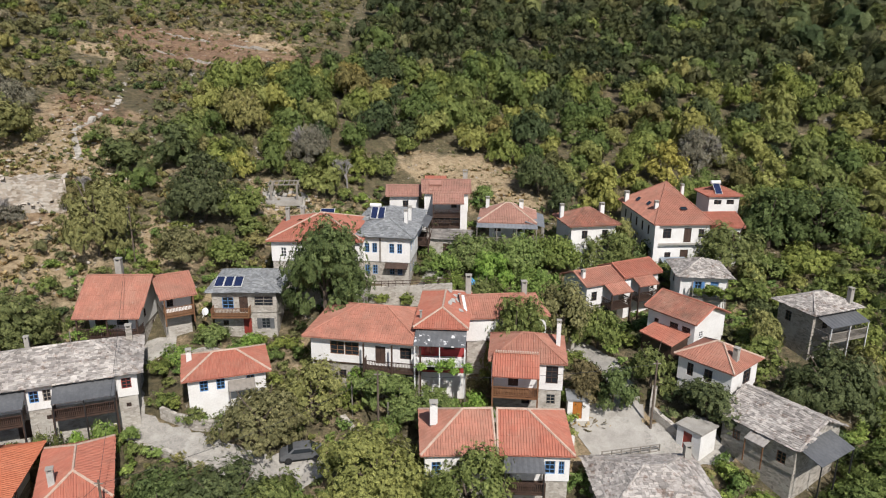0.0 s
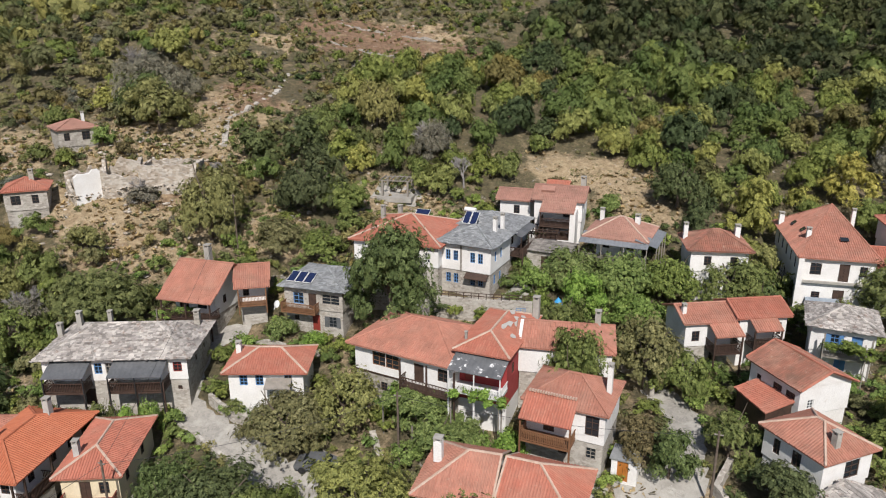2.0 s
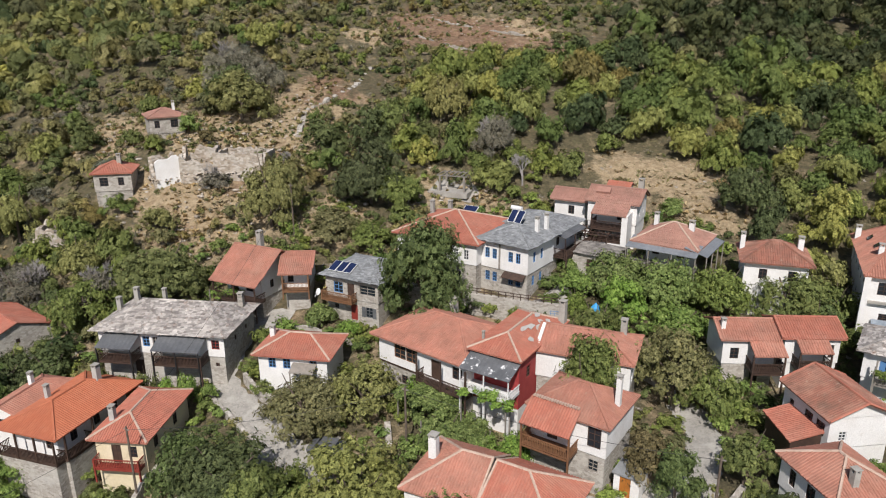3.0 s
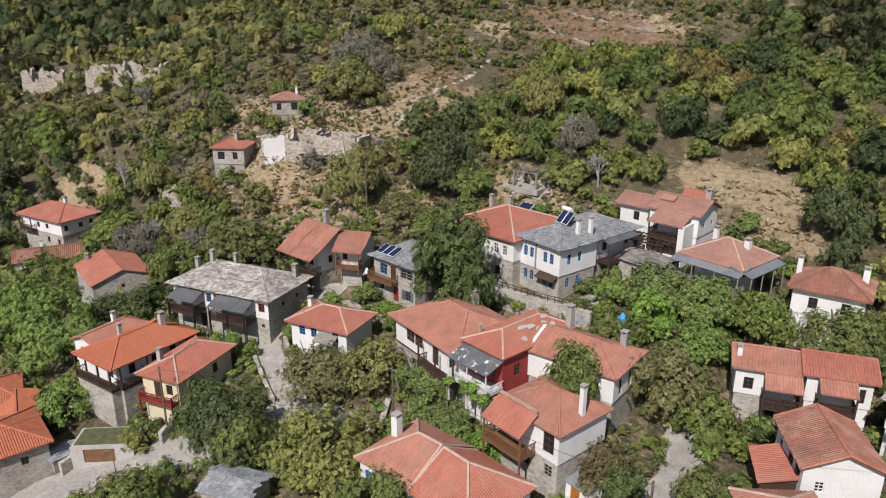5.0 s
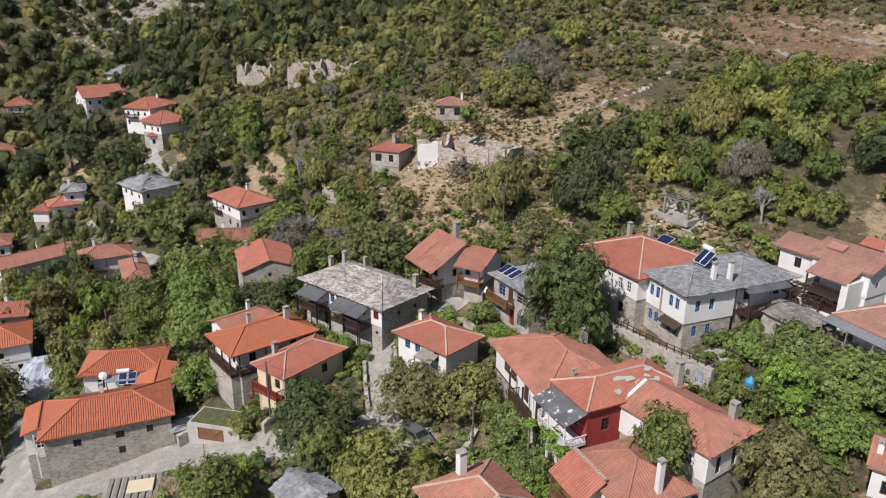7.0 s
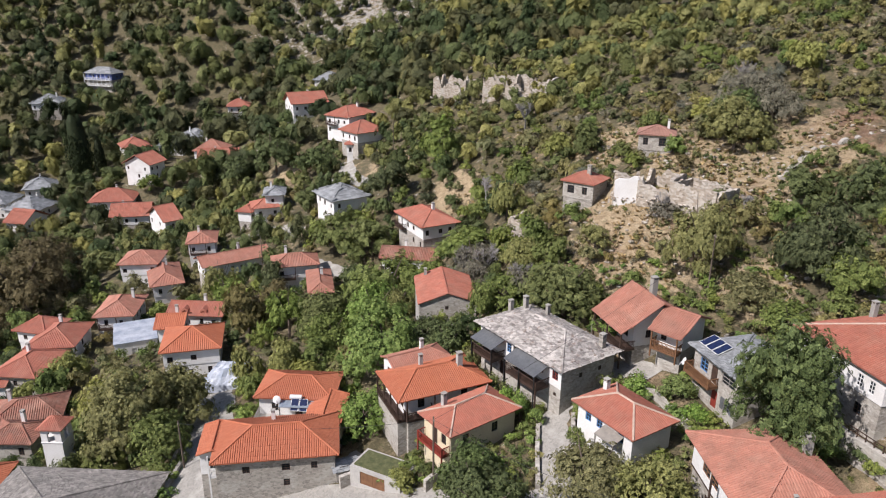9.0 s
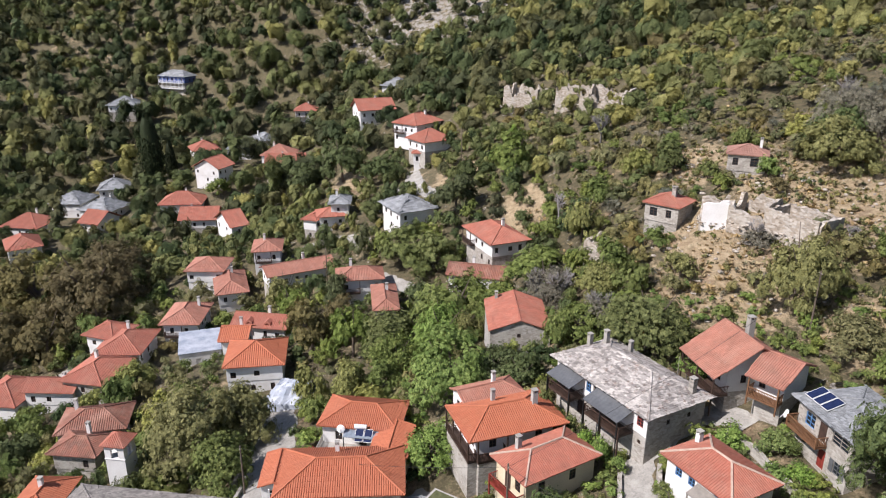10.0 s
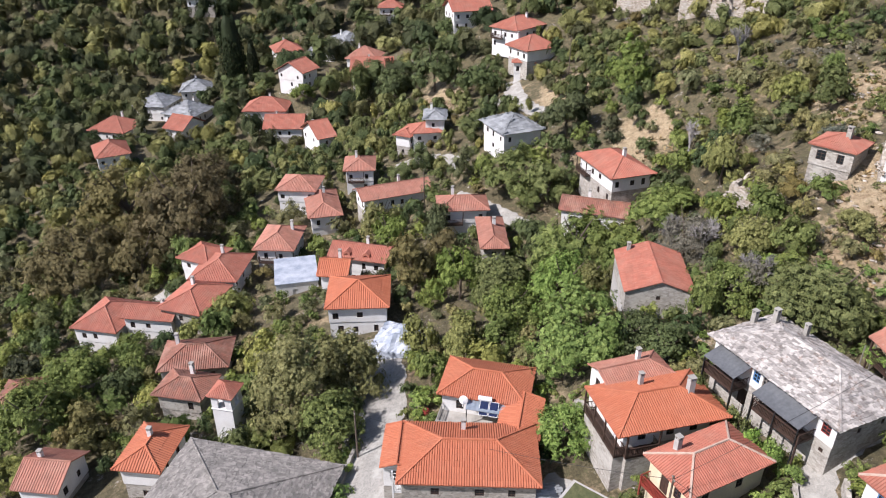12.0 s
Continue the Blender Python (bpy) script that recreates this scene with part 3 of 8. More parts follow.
def window_meshes(w, h, style):
    key = (round(w, 2), round(h, 2), style)
    if key not in WINDOW_MESHES:
        t = 0.07
        bm = bmesh.new()
        if style == "d":
            holes = [(-w / 2 + t, w / 2 - t, -h / 2 + t, h / 2 - t)]
        else:
            cuts = [-h / 2 + t, -h * 0.17 - 0.02, -h * 0.17 + 0.02, h * 0.17 - 0.02, h * 0.17 + 0.02, h / 2 - t]
            holes = [(a, b, cuts[k], cuts[k + 1]) for a, b in ((-w / 2 + t, -0.03), (0.03, w / 2 - t)) for k in (0, 2, 4)]
        us = sorted({-w / 2, w / 2, *[v for q in holes for v in q[:2]]})
        zs = sorted({-h / 2, h / 2, *[v for q in holes for v in q[2:]]})
        for u0, u1 in zip(us, us[1:]):
            for z0, z1 in zip(zs, zs[1:]):
                if not any(q[0] < (u0 + u1) / 2 < q[1] and q[2] < (z0 + z1) / 2 < q[3] for q in holes):
                    quad(bm, (u0, 0.06, z0), (u1, 0.06, z0), (u1, 0.06, z1), (u0, 0.06, z1))
        for a, b, c, e in holes:
            quad(bm, (a, 0.06, c), (a, 0.12, c), (a, 0.12, e), (a, 0.06, e)), quad(bm, (b, 0.12, c), (b, 0.06, c), (b, 0.06, e), (b, 0.12, e))
            quad(bm, (a, 0.12, c), (a, 0.06, c), (b, 0.06, c), (b, 0.12, c)), quad(bm, (a, 0.06, e), (a, 0.12, e), (b, 0.12, e), (b, 0.06, e))
        bmesh.ops.remove_doubles(bm, verts=bm.verts, dist=0.001)
        frame_mesh = bpy.data.meshes.new("window")
        bm.to_mesh(frame_mesh), bm.free()
        bm = bmesh.new()
        box(bm, -w / 2 + 0.02, 0.12, -h / 2 + 0.02, w / 2 - 0.02, 0.17, h / 2 - 0.02)
        pane = bpy.data.meshes.new("pane")
        bm.to_mesh(pane), bm.free()
        bm = bmesh.new()
        if style == "d":
            box(bm, -w / 2 + t, 0.08, -h / 2 + t, -0.01, 0.12, h / 2 - t)
            box(bm, 0.01, 0.08, -h / 2 + t, w / 2 - t, 0.12, h / 2 - t)
        else:
            box(bm, w / 2, -0.05, -h / 2, w, -0.01, h / 2)
        leaf = bpy.data.meshes.new("shutter")
        bm.to_mesh(leaf), bm.free()
        WINDOW_MESHES[key] = frame_mesh, pane, leaf
    return WINDOW_MESHES[key]


PAINTED = {}


def painted(mesh, material):
    key = (mesh.name, material)
    if key not in PAINTED:
        me = mesh.copy()
        me.materials.clear()
        me.materials.append(MATS[material])
        PAINTED[key] = me
    return PAINTED[key]


def add_window(house_ob, side, u, z, w, h, hx, hy, style="w", paint="wood_dark", shutters=False):
    o, run, out, _ = side_frame(side, hx, hy)
    turn = {"f": 0, "r": 90, "b": 180, "l": 270}[side]
    m = Matrix.Translation(o + run * u + Vector((0, 0, z))) @ pose(0, 0, 0, 0, 0, turn)
    fr, pane, leaf = window_meshes(w, h, style)
    if style == "d":
        d = part("door", painted(fr, paint), None, house_ob, at=m)
        part("door_leaf", painted(leaf, paint), None, d)
        return
    win = part("window", painted(fr, paint), None, house_ob, at=m)
    part("pane", painted(pane, "glass"), None, win)
    if shutters:
        part("shutter", painted(leaf, paint), None, win)
        part("shutter", painted(leaf, paint), None, win, at=Matrix.Translation((-1.5 * w, 0, 0)))


def roof_faces(L, W, rise, kind):
    """The slopes of a roof as polygons (eave first), in the house's own axes, the eaves at z 0."""
    a, b = L / 2, W / 2
    if kind == "hip":
        if L >= W:
            k = a - b * 0.98
            R = [Vector((-k, 0, rise)), Vector((k, 0, rise))]
            return [[(-a, -b, 0), (a, -b, 0), R[1], R[0]], [(a, -b, 0), (a, b, 0), R[1]], [(a, b, 0), (-a, b, 0), R[0], R[1]], [(-a, b, 0), (-a, -b, 0), R[0]]]
        k = b - a * 0.98
        R = [Vector((0, -k, rise)), Vector((0, k, rise))]
        return [[(-a, -b, 0), (a, -b, 0), R[0]], [(a, -b, 0), (a, b, 0), R[1], R[0]], [(a, b, 0), (-a, b, 0), R[1]], [(-a, b, 0), (-a, -b, 0), R[0], R[1]]]
    if kind == "point":  # four slopes up to one point, off the middle
        T = (0.12 * L, 0.17 * W, rise)
        c = [(-a, -b, 0), (a, -b, 0), (a, b, 0), (-a, b, 0)]
        return [[c[k], c[(k + 1) % 4], T] for k in range(4)]
    if kind == "gable":
        return [[(-a, -b, 0), (a, -b, 0), (a, 0, rise), (-a, 0, rise)], [(a, b, 0), (-a, b, 0), (-a, 0, rise), (a, 0, rise)]]
    if kind == "cross":
        return [[(a, -b, 0), (a, b, 0), (0, b, rise), (0, -b, rise)], [(-a, b, 0), (-a, -b, 0), (0, -b, rise), (0, b, rise)]]
    if kind == "shed":
        return [[(-a, -b, 0), (a, -b, 0), (a, b, rise), (-a, b, rise)]]
    if kind == "left_hip":  # hipped at the left end, gabled at the right
        k = a - b * 0.98
        return [[(-a, -b, 0), (a, -b, 0), (a, 0, rise), (-k, 0, rise)], [(a, b, 0), (-a, b, 0), (-k, 0, rise), (a, 0, rise)], [(-a, b, 0), (-a, -b, 0), (-k, 0, rise)]]
    k = a - b * 0.98
    return [[(-a, -b, 0), (a, -b, 0), (k, 0, rise), (-a, 0, rise)], [(a, b, 0), (-a, b, 0), (-a, 0, rise), (k, 0, rise)], [(a, -b, 0), (a, b, 0), (k, 0, rise)]]


def spans(poly):
    """Axes of a slope: origin, run along the eave, way up the slope, and its outline in those axes."""
    p = [Vector(q) for q in poly]
    run = (p[1] - p[0]).normalized()
    nrm = (p[1] - p[0]).cross(p[-1] - p[0]).normalized()
    up = nrm.cross(run)
    return p[0], run, up, nrm, [((q - p[0]).dot(run), (q - p[0]).dot(up)) for q in p]


def reach(shape, u):
    """How far up the slope reaches at u along the eave, and whence."""
    vs = []
    for (u0, v0), (u1, v1) in zip(shape, shape[1:] + shape[:1]):
        if min(u0, u1) - 1e-6 <= u <= max(u0, u1) + 1e-6 and abs(u1 - u0) > 1e-6:
            vs.append(v0 + (v1 - v0) * (u - u0) / (u1 - u0))
    return (min(vs), max(vs)) if len(vs) > 1 else (0, 0)


def tile_rows(faces, rnd, pitch, seg):
    """Half-round cover tiles in rows up each slope."""
    verts, polys = [], []
    for poly in faces:
        o, run, up, nrm, shape = spans(poly)
        length = max(s[0] for s in shape)
        n = max(2, int(length / pitch))
        for k in range(n):
            u = (k + 0.5) * length / n
            lo, hi = reach(shape, u)
            v = lo + rnd.uniform(-0.06, 0.0)
            w = length / n * 0.36
            while v < hi - 0.1:
                v2 = min(hi, v + seg)
                j, lift = rnd.uniform(-0.015, 0.015), rnd.uniform(0.0, 0.02)
                c = len(verts)
                for vv, q in ((v, 1.0), (v2, 0.85)):
                    for du, dz in ((-w, 0.0), (-w * 0.55, 0.055), (w * 0.55, 0.055), (w, 0.0)):
                        verts.append(o + run * (u + j + du * q) + up * vv + nrm * (dz * q + lift + (0.02 if vv == v else 0.0)))
                for a in range(3):
                    polys.append((c + a, c + a + 1, c + a + 5, c + a + 4))
                polys.append((c, c + 3, c + 2, c + 1))
                v = v2
    me = bpy.data.meshes.new("tile_covering")
    me.from_pydata([tuple(v) for v in verts], [], polys)
    return me


def slab_rows(faces, rnd, row=0.32):
    """Irregular stone slabs laid in courses, each its own tilt and size."""
    verts, polys = [], []
    for poly in faces:
        o, run, up, nrm, shape = spans(poly)
        top = max(s[1] for s in shape)
        length = max(s[0] for s in shape)
        v = -0.1
        while v < top:
            u = rnd.uniform(-0.3, 0.0)
            while u < length:
                w = row * rnd.uniform(0.9, 2.6)
                lo, hi = reach(shape, min(max(u + w / 2, 0.01), length - 0.01))
                if lo - 0.12 <= v and v < hi - 0.05:
                    d, t = row * rnd.uniform(1.1, 1.6), rnd.uniform(0.03, 0.09)
                    a, l0 = rnd.uniform(-0.12, 0.12), rnd.uniform(0.0, 0.03)
                    c = len(verts)
                    for vv, h in ((v - 0.05 * rnd.random(), l0 + t), (min(hi, v + d), l0 + 0.01)):
                        for uu in (u + 0.02, u + w - 0.02):
                            jit = rnd.uniform(-0.05, 0.05)
                            base = o + run * (uu + jit) + up * (vv + a * (uu - u) + rnd.uniform(-0.04, 0.04))
                            verts.extend([base + nrm * h, base + nrm * (h - 0.06)])
                    polys.extend([(c, c + 2, c + 6, c + 4), (c, c + 1, c + 3, c + 2), (c, c + 4, c + 5, c + 1), (c + 2, c + 3, c + 7, c + 6)])
                u += w
            v += row
    me = bpy.data.meshes.new("slab")
    me.from_pydata([tuple(v) for v in verts], [], polys)
    return me


def ridge_caps(faces, rnd, eaves=0.02):
    """Capping along hips and ridges."""
    edges = {}
    for poly in faces:
        p = [tuple(round(c, 3) for c in q) for q in poly]
        for a, b in zip(p, p[1:] + p[:1]):
            if max(a[2], b[2]) > eaves:
                edges.setdefault(tuple(sorted((a, b))), 0)
                edges[tuple(sorted((a, b)))] += 1
    verts, polys = [], []
    for (a, b), n in edges.items():
        a, b = Vector(a), Vector(b)
        d = (b - a)
        count = max(1, int(d.length / 0.42))
        side = d.cross(Vector((0, 0, 1))).normalized() if d.cross(Vector((0, 0, 1))).length > 1e-4 else Vector((1, 0, 0))
        for k in range(count):
            s, e = a + d * (k / count), a + d * ((k + 1.06) / count)
            c = len(verts)
            for q, r in ((s, 0.125), (e, 0.10)):
                for x, z in ((-1, -0.02), (-0.6, 0.10), (0.6, 0.10), (1, -0.02)):
                    verts.append(q + side * x * r + Vector((0, 0, z + 0.05 + rnd.uniform(-0.01, 0.01))))
            for j in range(3):
                polys.append((c + j, c + j + 1, c + j + 5, c + j + 4))
    me = bpy.data.meshes.new("ridge_cap")
    me.from_pydata([tuple(v) for v in verts], [], polys)
    return me


def roof_deck(faces, thick=0.12):
    bm = bmesh.new()
    for poly in faces:
        p = [Vector(q) for q in poly]
        bm.faces.new([bm.verts.new(q) for q in p])
        bm.faces.new([bm.verts.new(q - Vector((0, 0, thick))) for q in p[::-1]])
        for a, b in zip(p, p[1:] + p[:1]):
            quad(bm, a, a - Vector((0, 0, thick)), b - Vector((0, 0, thick)), b)
    bmesh.ops.remove_doubles(bm, verts=bm.verts, dist=0.002)
    return bm


def add_chimney(house_ob, x, y, z, tall=1.5, w=0.55, material="plaster_white", cap="concrete"):
    w *= 0.86
    bm = bmesh.new()
    box(bm, -w / 2, -w / 2, -0.8, w / 2, w / 2, tall)
    c = part("chimney", bm, material, house_ob, at=Matrix.Translation((x, y, z)))
    bm = bmesh.new()
    k = w / 2
    for sx in (-1, 1):
        for sy in (-1, 1):
            box(bm, sx * k - 0.07 * (sx > 0) * 2 + 0.0, sy * k - 0.14 * (sy > 0), tall, sx * k + 0.14 * (sx < 0), sy * k + 0.14 * (sy < 0), tall + 0.28)
    box(bm, -k - 0.05, -k - 0.05, tall + 0.28, k + 0.05, k + 0.05, tall + 0.35)
    part("chimney_cap", bm, cap, c)


def add_balcony(house_ob, side, u0, u1, z, deep, hx, hy, wood="wood_dark", roof_z=None, post_to=None, rail=1.0, base=""):
    o, run, out, _ = side_frame(side, hx, hy)
    P = lambda u, d, h: o + run * u + out * d + Vector((0, 0, h))  # noqa: E731
    bm = bmesh.new()
    q = [P(u0, 0.0, z), P(u1, 0.0, z), P(u1, deep, z), P(u0, deep, z)]
    low = [v - Vector((0, 0, 0.2)) for v in q]
    quad(bm, *q), quad(bm, *low[::-1])
    for i in range(4):
        quad(bm, low[i], low[(i + 1) % 4], q[(i + 1) % 4], q[i])
    bmesh.ops.remove_doubles(bm, verts=bm.verts, dist=0.001)
    bal = part("balcony", bm, wood, house_ob)
    if base:
        bm = bmesh.new()
        top = [v - (P((u0 + u1) / 2, deep / 2, z) - v).normalized() * -0.12 for v in low]
        foot = [v - Vector((0, 0, 5.0)) for v in top]
        for i in range(4):
            quad(bm, foot[i], foot[(i + 1) % 4], top[(i + 1) % 4], top[i])
        bmesh.ops.recalc_face_normals(bm, faces=bm.faces)
        part("base_wall", bm, base, bal)
        post_to = z - 0.1
    bm = bmesh.new()
    for h in (0.12, rail):
        beam(bm, P(u0, deep, z + h), P(u1, deep, z + h), 0.08)
        for u in (u0, u1):
            beam(bm, P(u, 0, z + h), P(u, deep, z + h), 0.08)
    for k in range(int((u1 - u0) / 0.16) + 1):
        u = u0 + 0.16 * k
        beam(bm, P(u, deep, z + 0.1), P(u, deep, z + rail), 0.045)
    for u in (u0, u1):
        for k in range(1, int(deep / 0.16)):
            beam(bm, P(u, 0.16 * k, z + 0.1), P(u, 0.16 * k, z + rail), 0.045)
    part("railing", bm, wood, bal)
    count = max(2, int((u1 - u0) / 2.2) + 1)
    for k in range(count):
        u = u0 + (u1 - u0) * k / (count - 1)
        bm = bmesh.new()
        beam(bm, P(u, deep, post_to if post_to is not None else z - 0.1), P(u, deep, roof_z if roof_z is not None else z + rail), 0.15)
        part("post", bm, wood, bal)


def auto_windows(L, W, tall, hx, hy, rnd, paint, styles="frl"):
    out = []
    for side in styles:
        length = 2 * (hx if side in "fb" else hy)
        n = max(1, int(length / 2.4))
        for z in ([-1.55] if tall < 4.2 else [-1.55, -4.1]):
            for k in range(n):
                if rnd.random() < (0.75 if z > -2 else 0.4):
                    out.append((side, length * (k + rnd.uniform(0.35, 0.65)) / n, z + rnd.uniform(-0.1, 0.1), rnd.uniform(0.65, 0.9), rnd.uniform(0.9, 1.25), "w", paint, False))
    return out


def house(key, label, roof="hip", tiles="tile_old", upper="plaster_white", lower="stone_pale", slope=0.45, over=0.55, floor_at=2.75, wins=None, chimneys=(), paint="wood_dark", near=True, caps=None, jut=0.1, sides=None, category="house", name="house", group="village houses"):
    x, y, eaves, turn, L, W, tall = PLOTS[key]
    rnd = random.Random(key)
    ob = tagged(new(name), label, category, group)
    ob.matrix_world = pose(x, y, eaves, 0, 0, turn)
    hx, hy = L / 2 - over, W / 2 - over
    low = min(floor_at, tall)
    if wins is None:
        wins = auto_windows(L, W, tall, hx, hy, rnd, paint)
    up = part("upper_wall", wall_ring(hx, hy, -low, 0.05, wins, sides), upper, ob)
    if sides:
        up.data.materials.append(MATS[lower])
    sink = tall + 3.0
    if tall > low or lower != upper:
        part("lower_wall", wall_ring(hx - jut, hy - jut, -sink, -low + 0.01, [(s, max(0.3, u - jut), z, w, h) for s, u, z, w, h, *_ in wins]), lower, ob)
    rise = slope * (L / 2 if roof == "cross" else W if roof == "shed" else min(L, W) / 2 if roof == "hip" else W / 2)
    faces = roof_faces(L, W, rise, roof)
    deck = part("roof", roof_deck(faces), tiles, ob)
    if tiles.startswith("slate"):
        me = slab_rows(faces, rnd, 0.23 if near else 0.8)
        rows = part("slab_covering", me, tiles, deck)
    else:
        me = tile_rows(faces, rnd, 0.24 if near else 0.32, 0.62 if near else 1.6)
        rows = part("tile_covering", me, tiles, deck)
    tagged(rows, kind="stuff")
    if roof != "shed":
        tagged(part("ridge_cap", ridge_caps(faces, rnd), caps or tiles, deck), kind="stuff")
    if roof in ("gable", "cross", "left_hip", "right_hip"):
        g = (hx if roof == "cross" else hy)
        k = rise * g / (L / 2 if roof == "cross" else W / 2)
        ends = (-1, 1) if roof in ("gable", "cross") else ((1,) if roof == "left_hip" else (-1,))
        for s in ends:
            for off in (0,):
                bm = bmesh.new()
                e = (hy if roof == "cross" else hx) - off
                tri = [(-g, s * e, 0.0), (g, s * e, 0.0), (0, s * e, k)] if roof == "cross" else [(s * e, -g, 0.0), (s * e, g, 0.0), (s * e, 0, k)]
                inner = [(q[0], q[1] - s * 0.2, q[2]) if roof == "cross" else (q[0] - s * 0.2, q[1], q[2]) for q in tri]
                A, B = [bm.verts.new(q) for q in tri], [bm.verts.new(q) for q in inner]
                bm.faces.new(A), bm.faces.new(B[::-1])
                for i in range(3):
                    bm.faces.new((A[i], B[i], B[(i + 1) % 3], A[(i + 1) % 3]))
                part("gable_wall", bm, upper, ob)
    elif roof == "shed":
        bm = bmesh.new()
        k = rise * hy * 2 / W
        for s in (-1, 1):
            bm.faces.new([bm.verts.new(q) for q in ((s * hx, -hy, 0.0), (s * hx, hy, 0.0), (s * hx, hy, k))])
        quad(bm, (-hx, hy, 0), (hx, hy, 0), (hx, hy, k), (-hx, hy, k))
        bmesh.ops.remove_doubles(bm, verts=bm.verts, dist=0.001)
        part("gable_wall", bm, upper, ob)
    for s, u, z, w, h, style, pnt, shut in wins:
        upper_one = z - h / 2 > -low
        k = 0 if upper_one else jut
        add_window(ob, s, max(0.3, u - k), z, w, h, hx - k, hy - k, style, pnt, shut)
    for c in chimneys:
        cx, cy, top = c[:3]
        add_chimney(ob, cx, cy, top - (c[3] if len(c) > 3 else 1.3), c[3] if len(c) > 3 else 1.3, c[4] if len(c) > 4 else 0.6, c[5] if len(c) > 5 else "plaster_white")
    return ob, hx, hy


def w(side, u, z, wd=0.85, h=1.2, paint="wood_dark", shut=False):
    return (side, u, z, wd, h, "w", paint, shut)


def d(side, u, z, wd=0.95, h=2.0, paint="wood_dark"):
    return (side, u, z, wd, h, "d", paint, False)


def add_sheet(house_ob, side, u0, u1, z0, z1, deep, hx, hy, material="sheet_grey", name="awning", posts=None, post_mat="iron"):
    """A sloping sheet roof from the wall (z0) out to its edge (z1), on posts that reach down to posts."""
    o, run, out, _ = side_frame(side, hx, hy)
    P = lambda u, k, z: o + run * u + out * k + Vector((0, 0, z))  # noqa: E731
    bm = bmesh.new()
    n = 2 * max(4, int((u1 - u0) / 0.5))
    top = [[bm.verts.new(P(u0 + (u1 - u0) * k / n, e, zz + 0.03 * (k % 2))) for k in range(n + 1)] for e, zz in ((0, z0), (deep, z1))]
    low = [[bm.verts.new(P(u0 + (u1 - u0) * k / n, e, zz - 0.06)) for k in range(n + 1)] for e, zz in ((0, z0), (deep, z1))]
    for k in range(n):
        bm.faces.new((top[0][k], top[1][k], top[1][k + 1], top[0][k + 1])), bm.faces.new((low[0][k], low[0][k + 1], low[1][k + 1], low[1][k]))
        bm.faces.new((top[1][k], low[1][k], low[1][k + 1], top[1][k + 1]))
    for k in (0, n):
        bm.faces.new((top[0][k], low[0][k], low[1][k], top[1][k]))
    aw = part(name, bm, material, house_ob)
    if posts is not None:
        count = max(2, int((u1 - u0) / 2.5) + 1)
        for k in range(count):
            u = u0 + 0.1 + (u1 - u0 - 0.2) * k / (count - 1)
            bm = bmesh.new()
            beam(bm, P(u, deep - 0.1, posts), P(u, deep - 0.1, z1), 0.1)
            part("post", bm, post_mat, aw)
    return aw


def add_tile_awning(house_ob, side, u0, u1, z0, z1, deep, hx, hy, tiles, key):
    o, run, out, _ = side_frame(side, hx, hy)
    P = lambda u, k, z: o + run * u + out * k + Vector((0, 0, z))  # noqa: E731
    faces = [[tuple(P(u0, deep, z1)), tuple(P(u1, deep, z1)), tuple(P(u1, 0, z0)), tuple(P(u0, 0, z0))]]
    deck = part("porch_roof", roof_deck(faces, 0.1), tiles, house_ob)
    tagged(part("tile_covering", tile_rows(faces, random.Random(key), 0.24, 0.62), tiles, deck), kind="stuff")
    return deck


def add_solar(house_ob, x, y, z, tilt, turn, n=1, wd=1.0, ht=1.7, tank=False):
    for k in range(n):
        bm = bmesh.new()
        box(bm, -wd / 2 + k * (wd + 0.08), -ht / 2, 0, wd / 2 + k * (wd + 0.08), ht / 2, 0.06)
        p = part("solar_panel", bm, "paint_white", house_ob, "dark blue solar panel in a pale frame", at=pose(x, y, z, tilt, 0, turn))
        bm = bmesh.new()
        box(bm, -wd / 2 + 0.05 + k * (wd + 0.08), -ht / 2 + 0.05, 0.062, wd / 2 - 0.05 + k * (wd + 0.08), ht / 2 - 0.05, 0.072)
        part("collector", bm, "solar", p)
    if tank:
        bm = bmesh.new()
        bmesh.ops.create_cone(bm, cap_ends=True, segments=14, radius1=0.28, radius2=0.28, depth=1.5, matrix=pose(0, ht / 2 * math.cos(radians(tilt)) + 0.15, ht / 2 * math.sin(radians(tilt)) + 0.2, 0, 90, 0))
        part("water_tank", bm, "paint_white", house_ob, at=pose(x, y, z, 0, 0, turn))


def add_dish(house_ob, x, y, z, turn, r=0.5):
    bm = bmesh.new()
    rings, seg = 4, 14
    V = [[bm.verts.new((r * k / rings * math.cos(2 * math.pi * j / seg), -0.25 * r * (k / rings) ** 2, r * k / rings * math.sin(2 * math.pi * j / seg))) for j in range(seg)] for k in range(1, rings + 1)]
    c = bm.verts.new((0, 0, 0))
    for j in range(seg):
        bm.faces.new((c, V[0][j], V[0][(j + 1) % seg]))
        for a, b in zip(V, V[1:]):
            bm.faces.new((a[j], b[j], b[(j + 1) % seg], a[(j + 1) % seg]))
    beam(bm, (0, 0.03, 0), (0, 0.1, -0.7), 0.05)
    part("satellite_dish", bm, "paint_white", house_ob, "white satellite dish", at=pose(x, y, z, 25, 0, turn))


